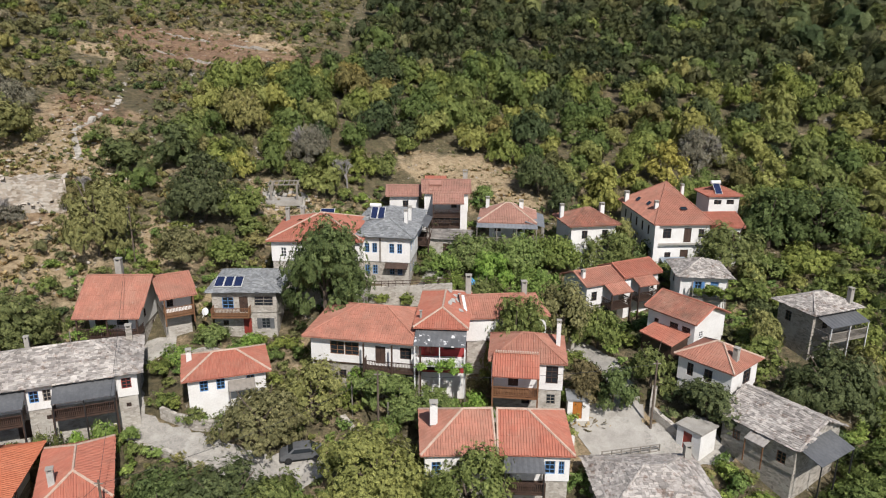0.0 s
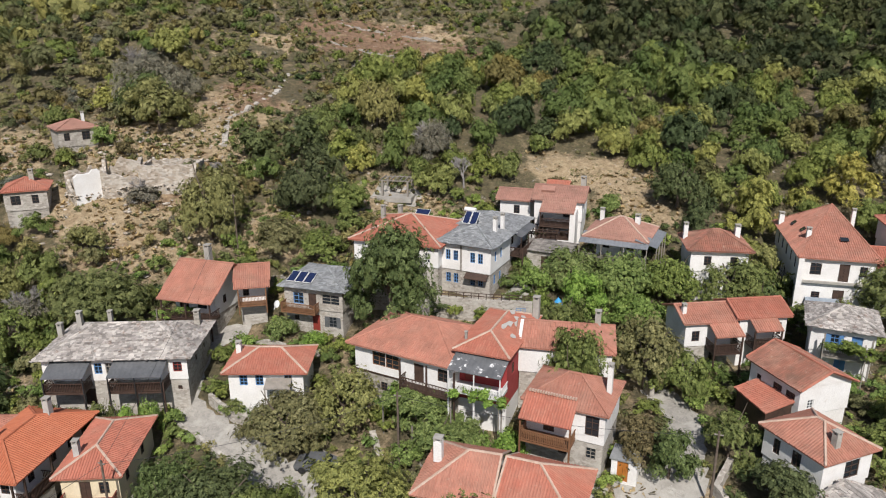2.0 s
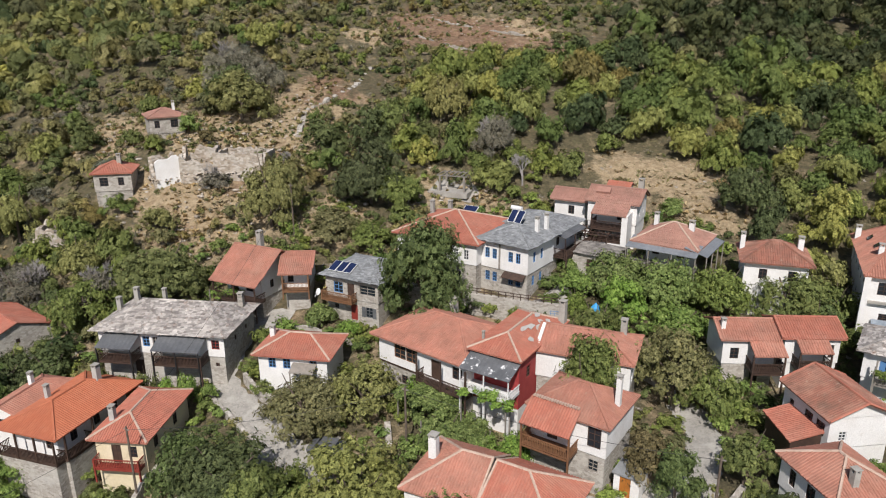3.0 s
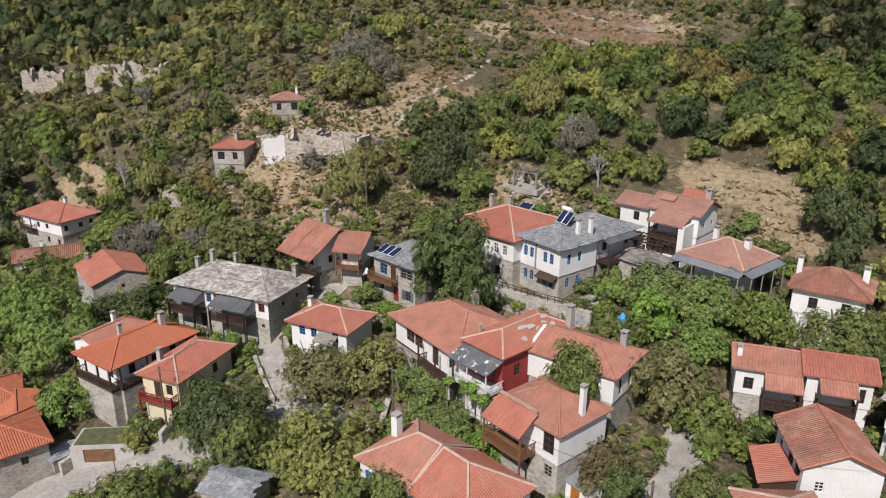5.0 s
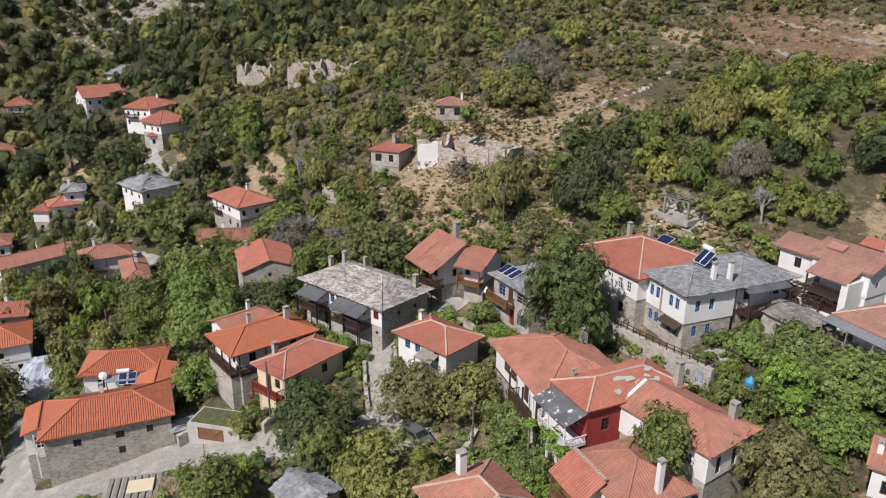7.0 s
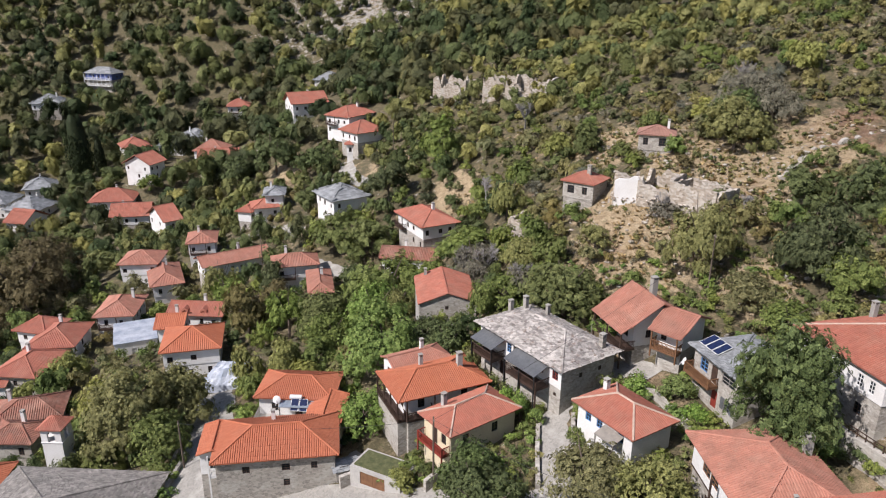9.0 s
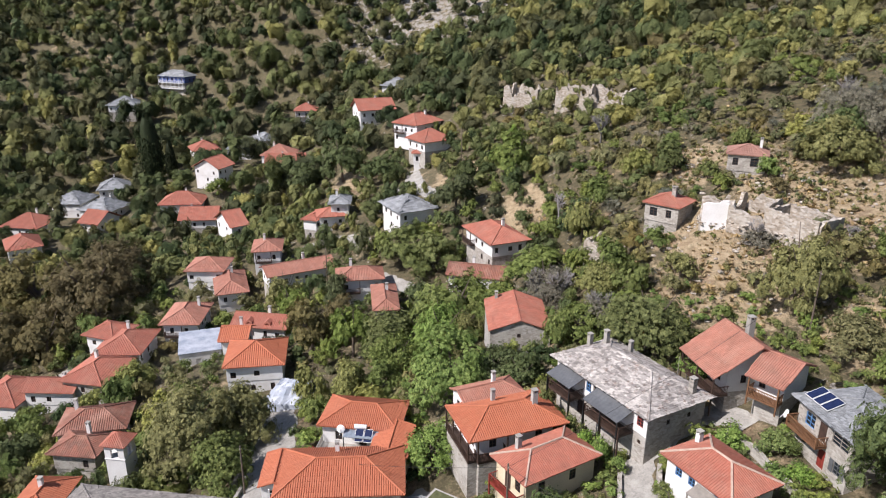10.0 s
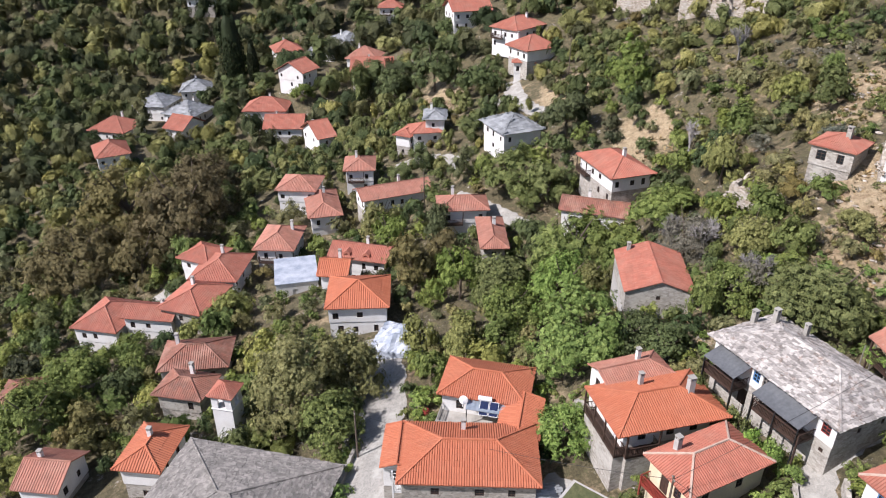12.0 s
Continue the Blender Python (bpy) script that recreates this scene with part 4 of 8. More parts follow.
# near houses, from the stone-roofed one across to the upper row
ho, hx, hy = house("A", "long white house with a stone-slab roof and dark awnings", tiles="slate", lower="stone_pale", sides="rlb", slope=0.42, floor_at=2.6, paint="paint_blue",
                   wins=[w("f", 5.6, -1.25, 0.8, 1.2, "paint_blue"), w("f", 6.7, -1.25, 0.7, 1.2, "wood_grey"), w("f", 13.6, -1.2, 0.9, 1.1, "paint_red"), w("f", 1.0, -1.3, 0.8, 1.2), w("f", 13.6, -3.6, 0.45, 0.45), w("f", 6.6, -3.6, 0.45, 0.45),
                         w("f", 3.0, -1.3, 1.0, 1.3, "wood_mid"), d("f", 9.4, -1.6), w("f", 11.2, -1.3, 0.9, 1.2, "wood_mid"), d("f", 4.4, -4.5, 1.1, 1.9), w("r", 3.0, -1.6, 0.5, 0.6), w("r", 6.0, -1.6, 0.5, 0.6)],
                   chimneys=[(-5.6, 1.6, 2.4, 1.3, 0.6, "concrete"), (-2.9, 2.9, 1.9, 1.0, 0.5, "concrete"), (6.6, 2.7, 1.9, 1.2, 0.7, "stone"), (-7.3, 0.6, 1.5, 1.6, 0.6, "concrete")])
add_sheet(ho, "f", 0.9, 5.0, -0.35, -1.15, 2.3, hx, hy, posts=-5.4)
add_sheet(ho, "f", 7.3, 12.7, -0.25, -1.15, 2.3, hx, hy, posts=-5.4)
add_balcony(ho, "f", 7.3, 12.7, -2.9, 2.0, hx, hy, "wood_dark", post_to=-5.6)
add_balcony(ho, "f", 0.9, 4.8, -2.9, 2.0, hx, hy, "wood_dark", post_to=-5.6)

ho, hx, hy = house("S", "small white house with blue windows and a red tiled roof", tiles="tile_red", lower="plaster_white", upper="plaster_white", slope=0.42, caps="mortar", jut=0.0,
                   wins=[w("f", 1.5, -1.0, 0.8, 1.15, "paint_blue"), w("f", 3.1, -1.0, 0.8, 1.15, "paint_blue"), w("f", 6.0, -1.0, 0.8, 1.15, "paint_blue")], chimneys=[(-3.5, 0.9, 1.3, 1.1, 0.6)])
add_sheet(ho, "f", 3.8, 6.4, -0.75, -1.25, 1.4, hx, hy, "wood_grey", posts=-3.2, post_mat="wood_grey")

ho, hx, hy = house("W", "house with red gabled roof and dark wooden balcony", roof="gable", tiles="tile_old", slope=0.62, over=0.9, floor_at=3.0, wins=[d("f", 1.2, -2.0, 1.2, 1.9), w("f", 3.6, -1.7, 1.3, 1.2), w("r", 2.0, -1.6, 0.7, 1.0), w("r", 4.5, -4.0, 0.7, 1.0)],
                   chimneys=[(-0.4, 1.0, 3.9, 1.6, 0.8, "concrete")])
add_tile_awning(ho, "f", -0.9, 2 * hx + 0.9, 0.64, -0.66, 2.2, hx, hy, "tile_old", "Wa")
add_balcony(ho, "f", -0.5, 2 * hx + 0.5, -3.0, 1.9, hx, hy, "wood_dark", roof_z=-0.7, post_to=-5.4)
ho, hx, hy = house("W2", "low house with a red tiled roof and a white balcony rail", roof="gable", tiles="tile_old", slope=0.42, over=0.5, floor_at=2.5, wins=[w("f", 0.8, -1.3, 0.7, 1.0), d("f", 2.2, -1.6)])
add_tile_awning(ho, "f", -0.5, 2 * hx + 0.5, 0.24, -0.3, 1.5, hx, hy, "tile_old", "W2a")
add_balcony(ho, "f", 0.0, 2 * hx, -2.5, 1.3, hx, hy, "wood_mid", roof_z=-0.3, post_to=-3.6)
ho, hx, hy = house("W3", "stone house with a grey slab roof and solar panels", tiles="slate_grey", lower="stone_pale", upper="stone_pale", slope=0.34, floor_at=2.7,
                   wins=[w("f", 1.8, -1.5, 1.3, 1.4, "paint_blue"), d("f", 3.6, -1.7, 1.0, 1.9, "wood_dark"), w("f", 5.9, -1.3, 2.2, 1.2, "wood_grey"), d("f", 3.9, -4.4, 0.95, 2.0, "paint_red"), w("f", 6.0, -4.1, 1.0, 1.3, "sheet_grey", True), w("f", 1.4, -4.0, 0.6, 0.6)])
add_balcony(ho, "f", 0.2, 4.4, -2.75, 1.2, hx, hy, "wood_mid", post_to=-2.9)
add_solar(ho, -2.9, -2.5, 0.75, 19, 0, 3, 1.0, 1.9)
add_dish(ho, -4.4, -4.4, -2.2, 160, 0.45)

ho, hx, hy = house("M", "large white and stone house with a wide red hipped roof", tiles="tile_old", slope=0.4, over=0.7, floor_at=3.0,
                   wins=[w("f", 2.9, -1.35, 1.55, 1.5, "wood_mid"), w("f", 4.5, -1.35, 1.55, 1.5, "wood_mid"), d("f", 7.6, -1.8, 1.1, 2.0), w("f", 10.3, -1.4, 1.2, 1.3), w("f", 3.4, -4.4, 0.8, 1.0), d("f", 5.0, -4.6, 1.0, 1.7), w("l", 2.5, -1.4, 0.8, 1.2), w("l", 6.0, -1.4, 0.8, 1.2), w("l", 3.0, -4.4, 0.7, 0.9)],
                   chimneys=[(-2.2, 3.9, 1.9, 1.6, 0.8, "concrete"), (5.6, -1.5, 2.1, 1.2, 0.25, "concrete")])
add_balcony(ho, "f", 6.1, 12.1, -3.0, 1.1, hx, hy, "wood_dark", roof_z=-0.1, post_to=-5.8)
add_dish(ho, -2.7, 3.3, 1.5, 200, 0.42)
bm = bmesh.new()
box(bm, -0.05, -hy - 0.04, -3.1, 6.2, -hy - 0.002, -2.95)
part("timber_band", bm, "wood_dark", ho, at=Matrix.Translation((-hx, 0, 0)))

ho, hx, hy = house("N", "house with red walls and patched red hipped roof", tiles="tile_red", upper="plaster_red", lower="plaster_white", slope=0.42, over=0.4, floor_at=5.2, caps="mortar", jut=0.0,
                   wins=[d("f", 1.4, -2.1, 1.1, 2.0, "paint_red"), w("f", 3.4, -1.9, 1.2, 1.2), w("f", 1.5, -4.4, 1.1, 1.2), w("r", 2.0, -2.0, 0.8, 1.2)], chimneys=[(2.5, 4.6, 2.2, 1.6, 0.75, "concrete")])
bm = bmesh.new()
rnd = random.Random(5)
for cx, cy, ln, wd in ((0.7, -0.6, 0.9, 0.22), (1.0, 0.4, 0.7, 0.3), (1.5, 1.1, 0.8, 0.25), (1.2, 2.2, 0.4, 0.35), (0.5, 2.8, 0.5, 0.3), (1.9, -1.6, 0.45, 0.3), (1.6, 3.0, 0.35, 0.3)):
    ring = []
    for k in range(8):
        px, py = cx + wd * math.cos(math.pi * k / 4) * rnd.uniform(0.6, 1.2), cy + ln * math.sin(math.pi * k / 4) * rnd.uniform(0.6, 1.2)
        ring.append(bm.verts.new((px, py, 1.218 * (1 - px / 2.9) + 0.105)))
    bm.faces.new(ring)
bmesh.ops.recalc_face_normals(bm, faces=bm.faces)
bmesh.ops.solidify(bm, geom=bm.faces[:], thickness=0.05)
tagged(part("cement_patch", bm, "plaster_grey", ho), kind="stuff")
add_sheet(ho, "f", -0.1, 5.2, -0.3, -1.1, 2.4, hx, hy, "slate_patched", posts=-6.6, post_mat="paint_white")
add_balcony(ho, "f", 0.0, 5.1, -3.3, 2.2, hx, hy, "paint_white", post_to=-6.8, rail=0.8)
ho, hx, hy = house("O", "white house with a faded red roof and a chimney", roof="right_hip", tiles="tile_old", slope=0.4, over=0.35, wins=[w("r", 1.5, -1.6, 0.6, 1.6), w("r", 3.6, -1.6, 0.6, 1.6), w("f", 7.0, -1.5), w("f", 4.5, -1.5)], chimneys=[(3.0, 1.9, 1.9, 1.4, 0.7, "concrete")])
bm = bmesh.new()
for k in range(12):
    a, b = -2.9 + 5.8 * k / 12, -2.9 + 5.8 * (k + 1) / 12
    za, zb = 1.22 - abs(a) * 0.4, 1.22 - abs(b) * 0.4
    for s in (-1, 1):
        quad(bm, *[(-4.45 + s * 0.16, y, z) for y, z in ((a, -0.3), (b, -0.3), (b, zb + 0.3), (a, za + 0.3))][::s])
    quad(bm, (-4.61, a, za + 0.3), (-4.29, a, za + 0.3), (-4.29, b, zb + 0.3), (-4.61, b, zb + 0.3))
part("parapet", bm, "plaster_white", ho)

ho, hx, hy = house("Q", "white house with a tiled porch roof over a wooden balcony", roof="hip", tiles="tile_old", slope=0.5, over=0.35, floor_at=3.0,
                   wins=[w("f", 6.0, -1.35, 1.2, 1.9, "wood_dark"), d("f", 2.2, -1.8, 1.0, 2.0), w("f", 6.0, -4.1, 0.9, 1.1, "wood_grey"), w("f", 3.5, -4.3, 0.8, 0.9), w("l", 2.0, -1.5, 0.7, 1.0)], chimneys=[(3.1, 0.2, 2.9, 1.9, 0.5)])
add_tile_awning(ho, "f", 0.1, 4.7, 0.75, -0.75, 2.2, hx, hy, "tile_red", "Qa")
add_balcony(ho, "f", 0.2, 4.6, -3.0, 1.9, hx, hy, "wood_mid", roof_z=-0.8, post_to=-5.9)
bm = bmesh.new()
for k in range(18):
    box(bm, 0.35 + k * 0.24, -0.18, 0.86, 0.35 + k * 0.24 + 0.15, 0.12, 1.02)
tagged(part("flashing", bm, "mortar", ho, at=Matrix.Translation((-hx, -hy, 0))), kind="stuff")

ho, hx, hy = house("P1", "white house with an old red hipped roof", roof="left_hip", tiles="tile_old", slope=0.55, over=0.4, caps="mortar", wins=[w("f", 1.0, -1.5, 0.8, 1.2, "paint_blue"), w("f", 4.0, -1.5), w("f", 1.2, -4.0)], chimneys=[(-2.0, 0.0, 2.7, 1.1, 0.8)])
ho, hx, hy = house("P2", "white house with a red roof and a grey awning", roof="right_hip", tiles="tile_red", slope=0.55, over=0.4, caps="mortar", wins=[w("f", 4.2, -1.4, 0.9, 1.3, "paint_blue"), w("f", 5.2, -1.4, 0.5, 1.3, "paint_blue"), d("f", 1.8, -1.8), w("r", 3.0, -1.5)])
add_sheet(ho, "f", 0.1, 3.6, -0.15, -0.75, 1.9, hx, hy, posts=-3.2)
add_balcony(ho, "f", 0.1, 3.6, -2.8, 1.8, hx, hy, "wood_dark", post_to=-5.0)

blue = [w("f", u, -1.6, 0.62, 1.25, "paint_blue") for u in (1.1, 2.1, 4.3, 5.3)] + [w("f", u, -4.5, 0.62, 1.2, "paint_blue") for u in (1.1, 2.1, 4.3, 5.3)]
blue += [w("r", u, -1.6, 0.62, 1.25, "paint_blue") for u in (1.6, 3.4)] + [w("r", u, -4.5, 0.62, 1.2, "paint_blue") for u in (1.6, 3.4)]
ho, hx, hy = house("H", "tall white and stone house with blue windows and slate roof", tiles="slate_grey", slope=0.4, over=0.5, floor_at=3.4, wins=blue, chimneys=[(2.1, 1.0, 2.2, 1.5, 0.5), (2.3, 3.0, 2.2, 1.6, 0.5)])
add_sheet(ho, "f", 3.5, 6.4, -3.5, -3.95, 0.9, hx, hy, "wood_dark", "canopy")
add_solar(ho, -2.6, 3.4, 1.3, 42, 0, 2, 0.9, 1.9, True)
bm = bmesh.new()
box(bm, -0.12, -hy - 0.05, -3.4, 0.12, -hy - 0.003, 0.0)
part("timber_band", bm, "wood_grey", ho, at=Matrix.Translation((-0.5, 0, 0)))
ho, hx, hy = house("Hx", "low wing with a slate roof and a dark veranda", tiles="slate_grey", slope=0.34, upper="plaster_white", wins=[w("r", 1.4, -1.3, 0.9, 1.1), d("r", 3.4, -1.8, 1.0, 2.0), w("r", 5.6, -1.3, 0.9, 1.1), w("b", 3, -1.4)])
add_sheet(ho, "r", 0.0, 6.0, 0.12, -0.35, 1.7, hx, hy, "slate_dark", posts=-3.2, post_mat="wood_dark")
add_balcony(ho, "r", 0.2, 7.0, -2.9, 1.8, hx, hy, "wood_dark", post_to=-4.0)
ho, hx, hy = house("G", "stone and white house with a red hipped roof", tiles="tile_red", caps="mortar", slope=0.36, wins=[w("f", u, -1.6, 0.7, 1.25, "paint_white") for u in (1.5, 3.2, 8.2, 9.6)] + [w("f", u, -4.4) for u in (2, 8.5)] + [w("l", 3, -1.6), w("l", 7, -1.6)], lower="stone_pale", chimneys=[(-5.0, 2.6, 1.9, 1.3, 0.6, "concrete"), (-3.4, 4.6, 1.6, 1.3, 0.6, "concrete")])
add_solar(ho, 0.2, 3.4, 1.35, 25, 0, 1, 1.9, 1.6)
ho, hx, hy = house("J", "white house with a brown tiled roof and two dark wooden verandas", roof="gable", tiles="tile_faded", slope=0.46, over=0.4, floor_at=2.8, lower="plaster_white", wins=[d("f", 2.2, -1.9), w("f", 4.4, -1.7), d("f", 2.2, -4.0), w("r", 1.6, -1.6, 0.5, 0.6), w("r", 3.9, -1.6, 0.5, 0.6)], chimneys=[(2.9, 0.4, 2.5, 1.6, 0.8, "concrete")])
add_tile_awning(ho, "f", 1.2, 5.8, 0.2, -1.0, 2.8, hx, hy, "tile_faded", "Jw")
add_balcony(ho, "f", 1.3, 5.2, -3.0, 2.5, hx, hy, "wood_dark", roof_z=-1.1, post_to=-4.5)
add_balcony(ho, "f", 1.3, 5.2, -4.6, 2.5, hx, hy, "wood_dark", roof_z=-3.2)
bm = bmesh.new()
box(bm, -hx + 5.25, -hy - 2.7, -6.5, -hx + 6.0, -hy - 0.01, -0.95)
box(bm, -hx + 1.2, -hy - 2.65, -7.0, -hx + 5.25, -hy - 0.05, -4.85)
part("pillar", bm, "plaster_white", ho)
bm = bmesh.new()
box(bm, -0.9, -0.55, 0.0, 0.9, 0.55, 0.35)
part("dormer", bm, "tile_faded", ho, at=pose(-1.6, -1.1, 0.95, 24, 0, 0))
house("Jl", "low wing with a brown tiled roof", roof="gable", tiles="tile_faded", slope=0.45, lower="plaster_white", wins=[w("f", 2.4, -1.4)])
ho, hx, hy = house("K", "white house under a red roof with a grey sheet porch", tiles="tile_faded", slope=0.5, over=1.6, floor_at=2.6, lower="plaster_white", caps="mortar", wins=[w("f", 1.2, -1.4, 0.9, 0.6), d("f", 2.7, -1.7), w("f", 4.2, -1.4, 0.9, 0.6), w("r", 2, -1.4), w("r", 4.5, -1.4)], chimneys=[(-3.0, 2.4, 1.9, 1.6, 0.6), (1.9, 0.6, 2.0, 1.2, 0.7)])
add_sheet(ho, "f", -1.7, 2 * hx + 1.7, 0.28, -0.45, 2.7, hx, hy, posts=-4.6, post_mat="wood_grey", material="sheet_mid")
add_sheet(ho, "r", -1.7, 2 * hy + 1.2, 0.28, -0.45, 2.7, hx, hy, posts=-4.6, post_mat="wood_grey", material="sheet_mid")
add_balcony(ho, "f", -1.2, 2 * hx + 1.2, -2.6, 2.2, hx, hy, "wood_grey", post_to=-4.8, rail=0.6)
ho, hx, hy = house("T", "large white guesthouse with a broad red roof", roof="point", tiles="tile_old", slope=0.49, over=0.5, floor_at=2.9, lower="plaster_white", wins=[w("f", 1.6, -1.4, 1.2, 1.4), d("f", 4.6, -1.7, 1.1, 2.1), w("f", 6.6, -1.4, 0.8, 1.2), w("f", 2.0, -4.6, 0.9, 0.8), d("f", 4.4, -4.8, 1.2, 1.9)] + [w("l", u, -1.6, 0.7, 1.4) for u in (2, 4.5, 7, 9.5, 12)] + [w("l", u, -4.6, 0.7, 1.2) for u in (4.5, 7, 9.5, 12)],
                   chimneys=[(-3.9, 5.6, 1.6, 1.2, 0.7), (-2.6, -3.4, 2.1, 0.9, 0.6), (3.6, 2.4, 3.3, 1.2, 0.5)])
bm = bmesh.new()
box(bm, -hx - 0.4, -hy - 0.5, -7.5, -hx + 0.2, -hy - 0.01, -0.1)
part("pillar", bm, "plaster_white", ho)
add_sheet(ho, "f", 0.9, 4.5, -4.9, -5.5, 1.6, hx, hy, "sheet_blue", posts=-7.4)
bm = bmesh.new()
box(bm, -0.2, -hy - 0.35, -3.05, 2 * hx + 0.1, -hy - 0.003, -2.8)
part("ledge", bm, "concrete", ho, at=Matrix.Translation((-hx, 0, 0)))
for x, y, z, rx, rz in ((1.0, -4.6, 1.45, 20, 0), (-2.6, -0.6, 1.35, 40, -90), (-2.9, 3.0, 1.2, 40, -90)):
    bm = bmesh.new()
    box(bm, -0.45, -0.35, 0.06, 0.45, 0.35, 0.12)
    part("skylight", bm, "glass", ho, at=pose(x, y, z, rx, 0, rz))
house("Tw", "lower wing with a red tiled roof and dark windows", roof="gable", tiles="tile_red", slope=0.4, over=0.4, lower="plaster_white", wins=[w("f", 1.0, -1.4, 0.8, 1.3), w("f", 2.4, -1.4, 0.8, 1.3), d("f", 3.7, -1.7)])
ho, hx, hy = house("Tb", "small upper house with a red roof and solar heater", tiles="tile_red", slope=0.4, over=0.4, lower="plaster_white", wins=[w("f", 1.4, -1.0, 1.2, 0.7), w("f", 3.4, -1.0, 1.2, 0.7)])
add_solar(ho, -0.9, -1.4, 0.9, 42, 0, 1, 1.1, 2.0, True)
house("U", "white house with an old brown roof and white chimneys", tiles="tile_brown", slope=0.5, lower="plaster_white", wins=[w("f", 2, -1.4), w("f", 5, -1.4)], chimneys=[(-3.4, 1.0, 1.9, 1.6, 0.6), (2.8, 1.2, 1.8, 1.4, 0.7)])

# the row on the east side
ho, hx, hy = house("R1a", "house with a red roof and a porch over dark balconies", roof="gable", tiles="tile_old", slope=0.42, wins=[w("f", 1.2, -1.6), d("f", 3.8, -1.8), w("f", 3.4, -4.2)], over=0.4)
add_tile_awning(ho, "f", 2.4, 5.6, 0.1, -0.85, 2.2, hx, hy, "tile_old", "R1")
add_balcony(ho, "f", 2.4, 5.4, -2.8, 2.0, hx, hy, "wood_dark", roof_z=-0.9, post_to=-5.4)
add_chimney(ho, -2.4, -1.2, -0.2, 1.6, 0.5)
ho, hx, hy = house("R1b", "white house with a red tiled roof and a tiled porch", roof="gable", tiles="tile_red", slope=0.42, over=0.4, wins=[d("f", 2.2, -1.8), w("f", 4.6, -1.5, 0.5, 1.4), w("r", 2, -1.5)], lower="plaster_white")
add_tile_awning(ho, "f", 0.9, 4.0, 0.1, -0.85, 1.9, hx, hy, "tile_old", "R1c")
add_balcony(ho, "f", 0.9, 3.9, -2.8, 1.7, hx, hy, "wood_dark", roof_z=-0.9, post_to=-5.4)
house("R2", "white house with a weathered dark red gabled roof", roof="gable", tiles="tile_brown", slope=0.45, over=0.4, lower="plaster_white", caps="tile_red", wins=[w("f", 1.2, -1.3, 0.6, 0.5), w("f", 3.6, -1.4, 1.1, 1.2), w("f", 5.2, -1.4, 1.1, 1.2), w("r", 1.3, -1.7, 0.7, 0.9, "paint_white")])
ho, hx, hy = house("R2b", "low porch roof of ribbed red tiles on posts", roof="shed", tiles="tile_red", slope=0.3, over=0.25, upper="wood_dark", lower="wood_dark", floor_at=2.2, wins=[], category="porch", name="porch")
house("R3", "white house with a patched red hipped roof", tiles="tile_old", slope=0.5, over=0.4, lower="plaster_white", caps="mortar", wins=[w("f", 1.4, -1.3, 0.7, 1.4), w("f", 3.4, -1.3, 0.9, 1.4), w("r", 3.2, -1.4, 1.6, 1.6)], chimneys=[(2.2, -0.8, 1.6, 0.7, 0.6, "concrete")])
ho, hx, hy = house("V", "white house with a stone roof and a blue balcony with vines", tiles="slate", slope=0.42, wins=[w("f", 2.2, -1.4, 0.8, 1.3, "paint_blue", True), d("f", 4.2, -1.7, 1.0, 2.0, "paint_blue"), d("f", 3.0, -4.4, 1.0, 1.8, "paint_blue"), w("l", 2, -1.5)], lower="plaster_white")
add_balcony(ho, "f", 1.2, 5.4, -2.7, 1.2, hx, hy, "wood_grey", roof_z=-0.3, post_to=-4.8)
ho, hx, hy = house("X", "stone house with a slab roof and a metal porch roof", tiles="slate", slope=0.42, upper="stone", lower="stone", wins=[w("f", 1.5, -1.5), w("r", 2, -1.5), w("r", 4.5, -1.5), d("r", 3.2, -4.0)], chimneys=[(2.0, 2.6, 1.9, 1.4, 0.6, "concrete")])
add_sheet(ho, "r", 0.4, 6.3, -0.35, -1.0, 2.2, hx, hy, "sheet_grey", posts=-5.0, post_mat="paint_white")
add_balcony(ho, "r", 0.4, 6.3, -2.8, 2.0, hx, hy, "wood_grey", post_to=-5.2)
ho, hx, hy = house("Y", "dark stone house with a grey slab roof and small porch", roof="gable", tiles="slate", slope=0.45, upper="stone", lower="stone", over=0.35, wins=[w("f", 1.6, -1.6, 0.8, 1.0, "wood_mid"), d("f", 4.2, -1.9, 1.0, 1.9, "wood_mid"), w("f", 6.2, -1.6, 0.9, 1.2, "wood_mid")])
add_sheet(ho, "f", 3.2, 5.2, -0.1, -0.6, 1.4, hx, hy, "slate", posts=-3.0, post_mat="wood_mid")
add_sheet(ho, "r", 0.0, 5.5, 0.1, -0.6, 2.4, hx, hy, "sheet_grey", posts=-4.0)

# the orange roofs at the lane
ho, hx, hy = house("B", "house with a bright orange hipped roof and open veranda", tiles="tile_orange", slope=0.4, over=1.3, floor_at=2.8, wins=[w("f", 2, -1.5), w("f", 5, -1.5), d("l", 2, -1.8), w("l", 4, -1.5), w("f", 7.5, -1.5)], lower="stone", chimneys=[(3.1, -0.6, 2.6, 1.7, 0.7, "plaster_grey"), (-0.8, 2.0, 1.9, 1.0, 0.5, "plaster_grey")])
add_balcony(ho, "l", -1.0, 2 * hy + 0.8, -2.8, 1.2, hx, hy, "wood_dark", roof_z=-0.1, base="stone_pale")
add_balcony(ho, "f", -0.2, 3.2, -2.8, 1.2, hx, hy, "wood_dark", roof_z=-0.1, base="stone_pale")
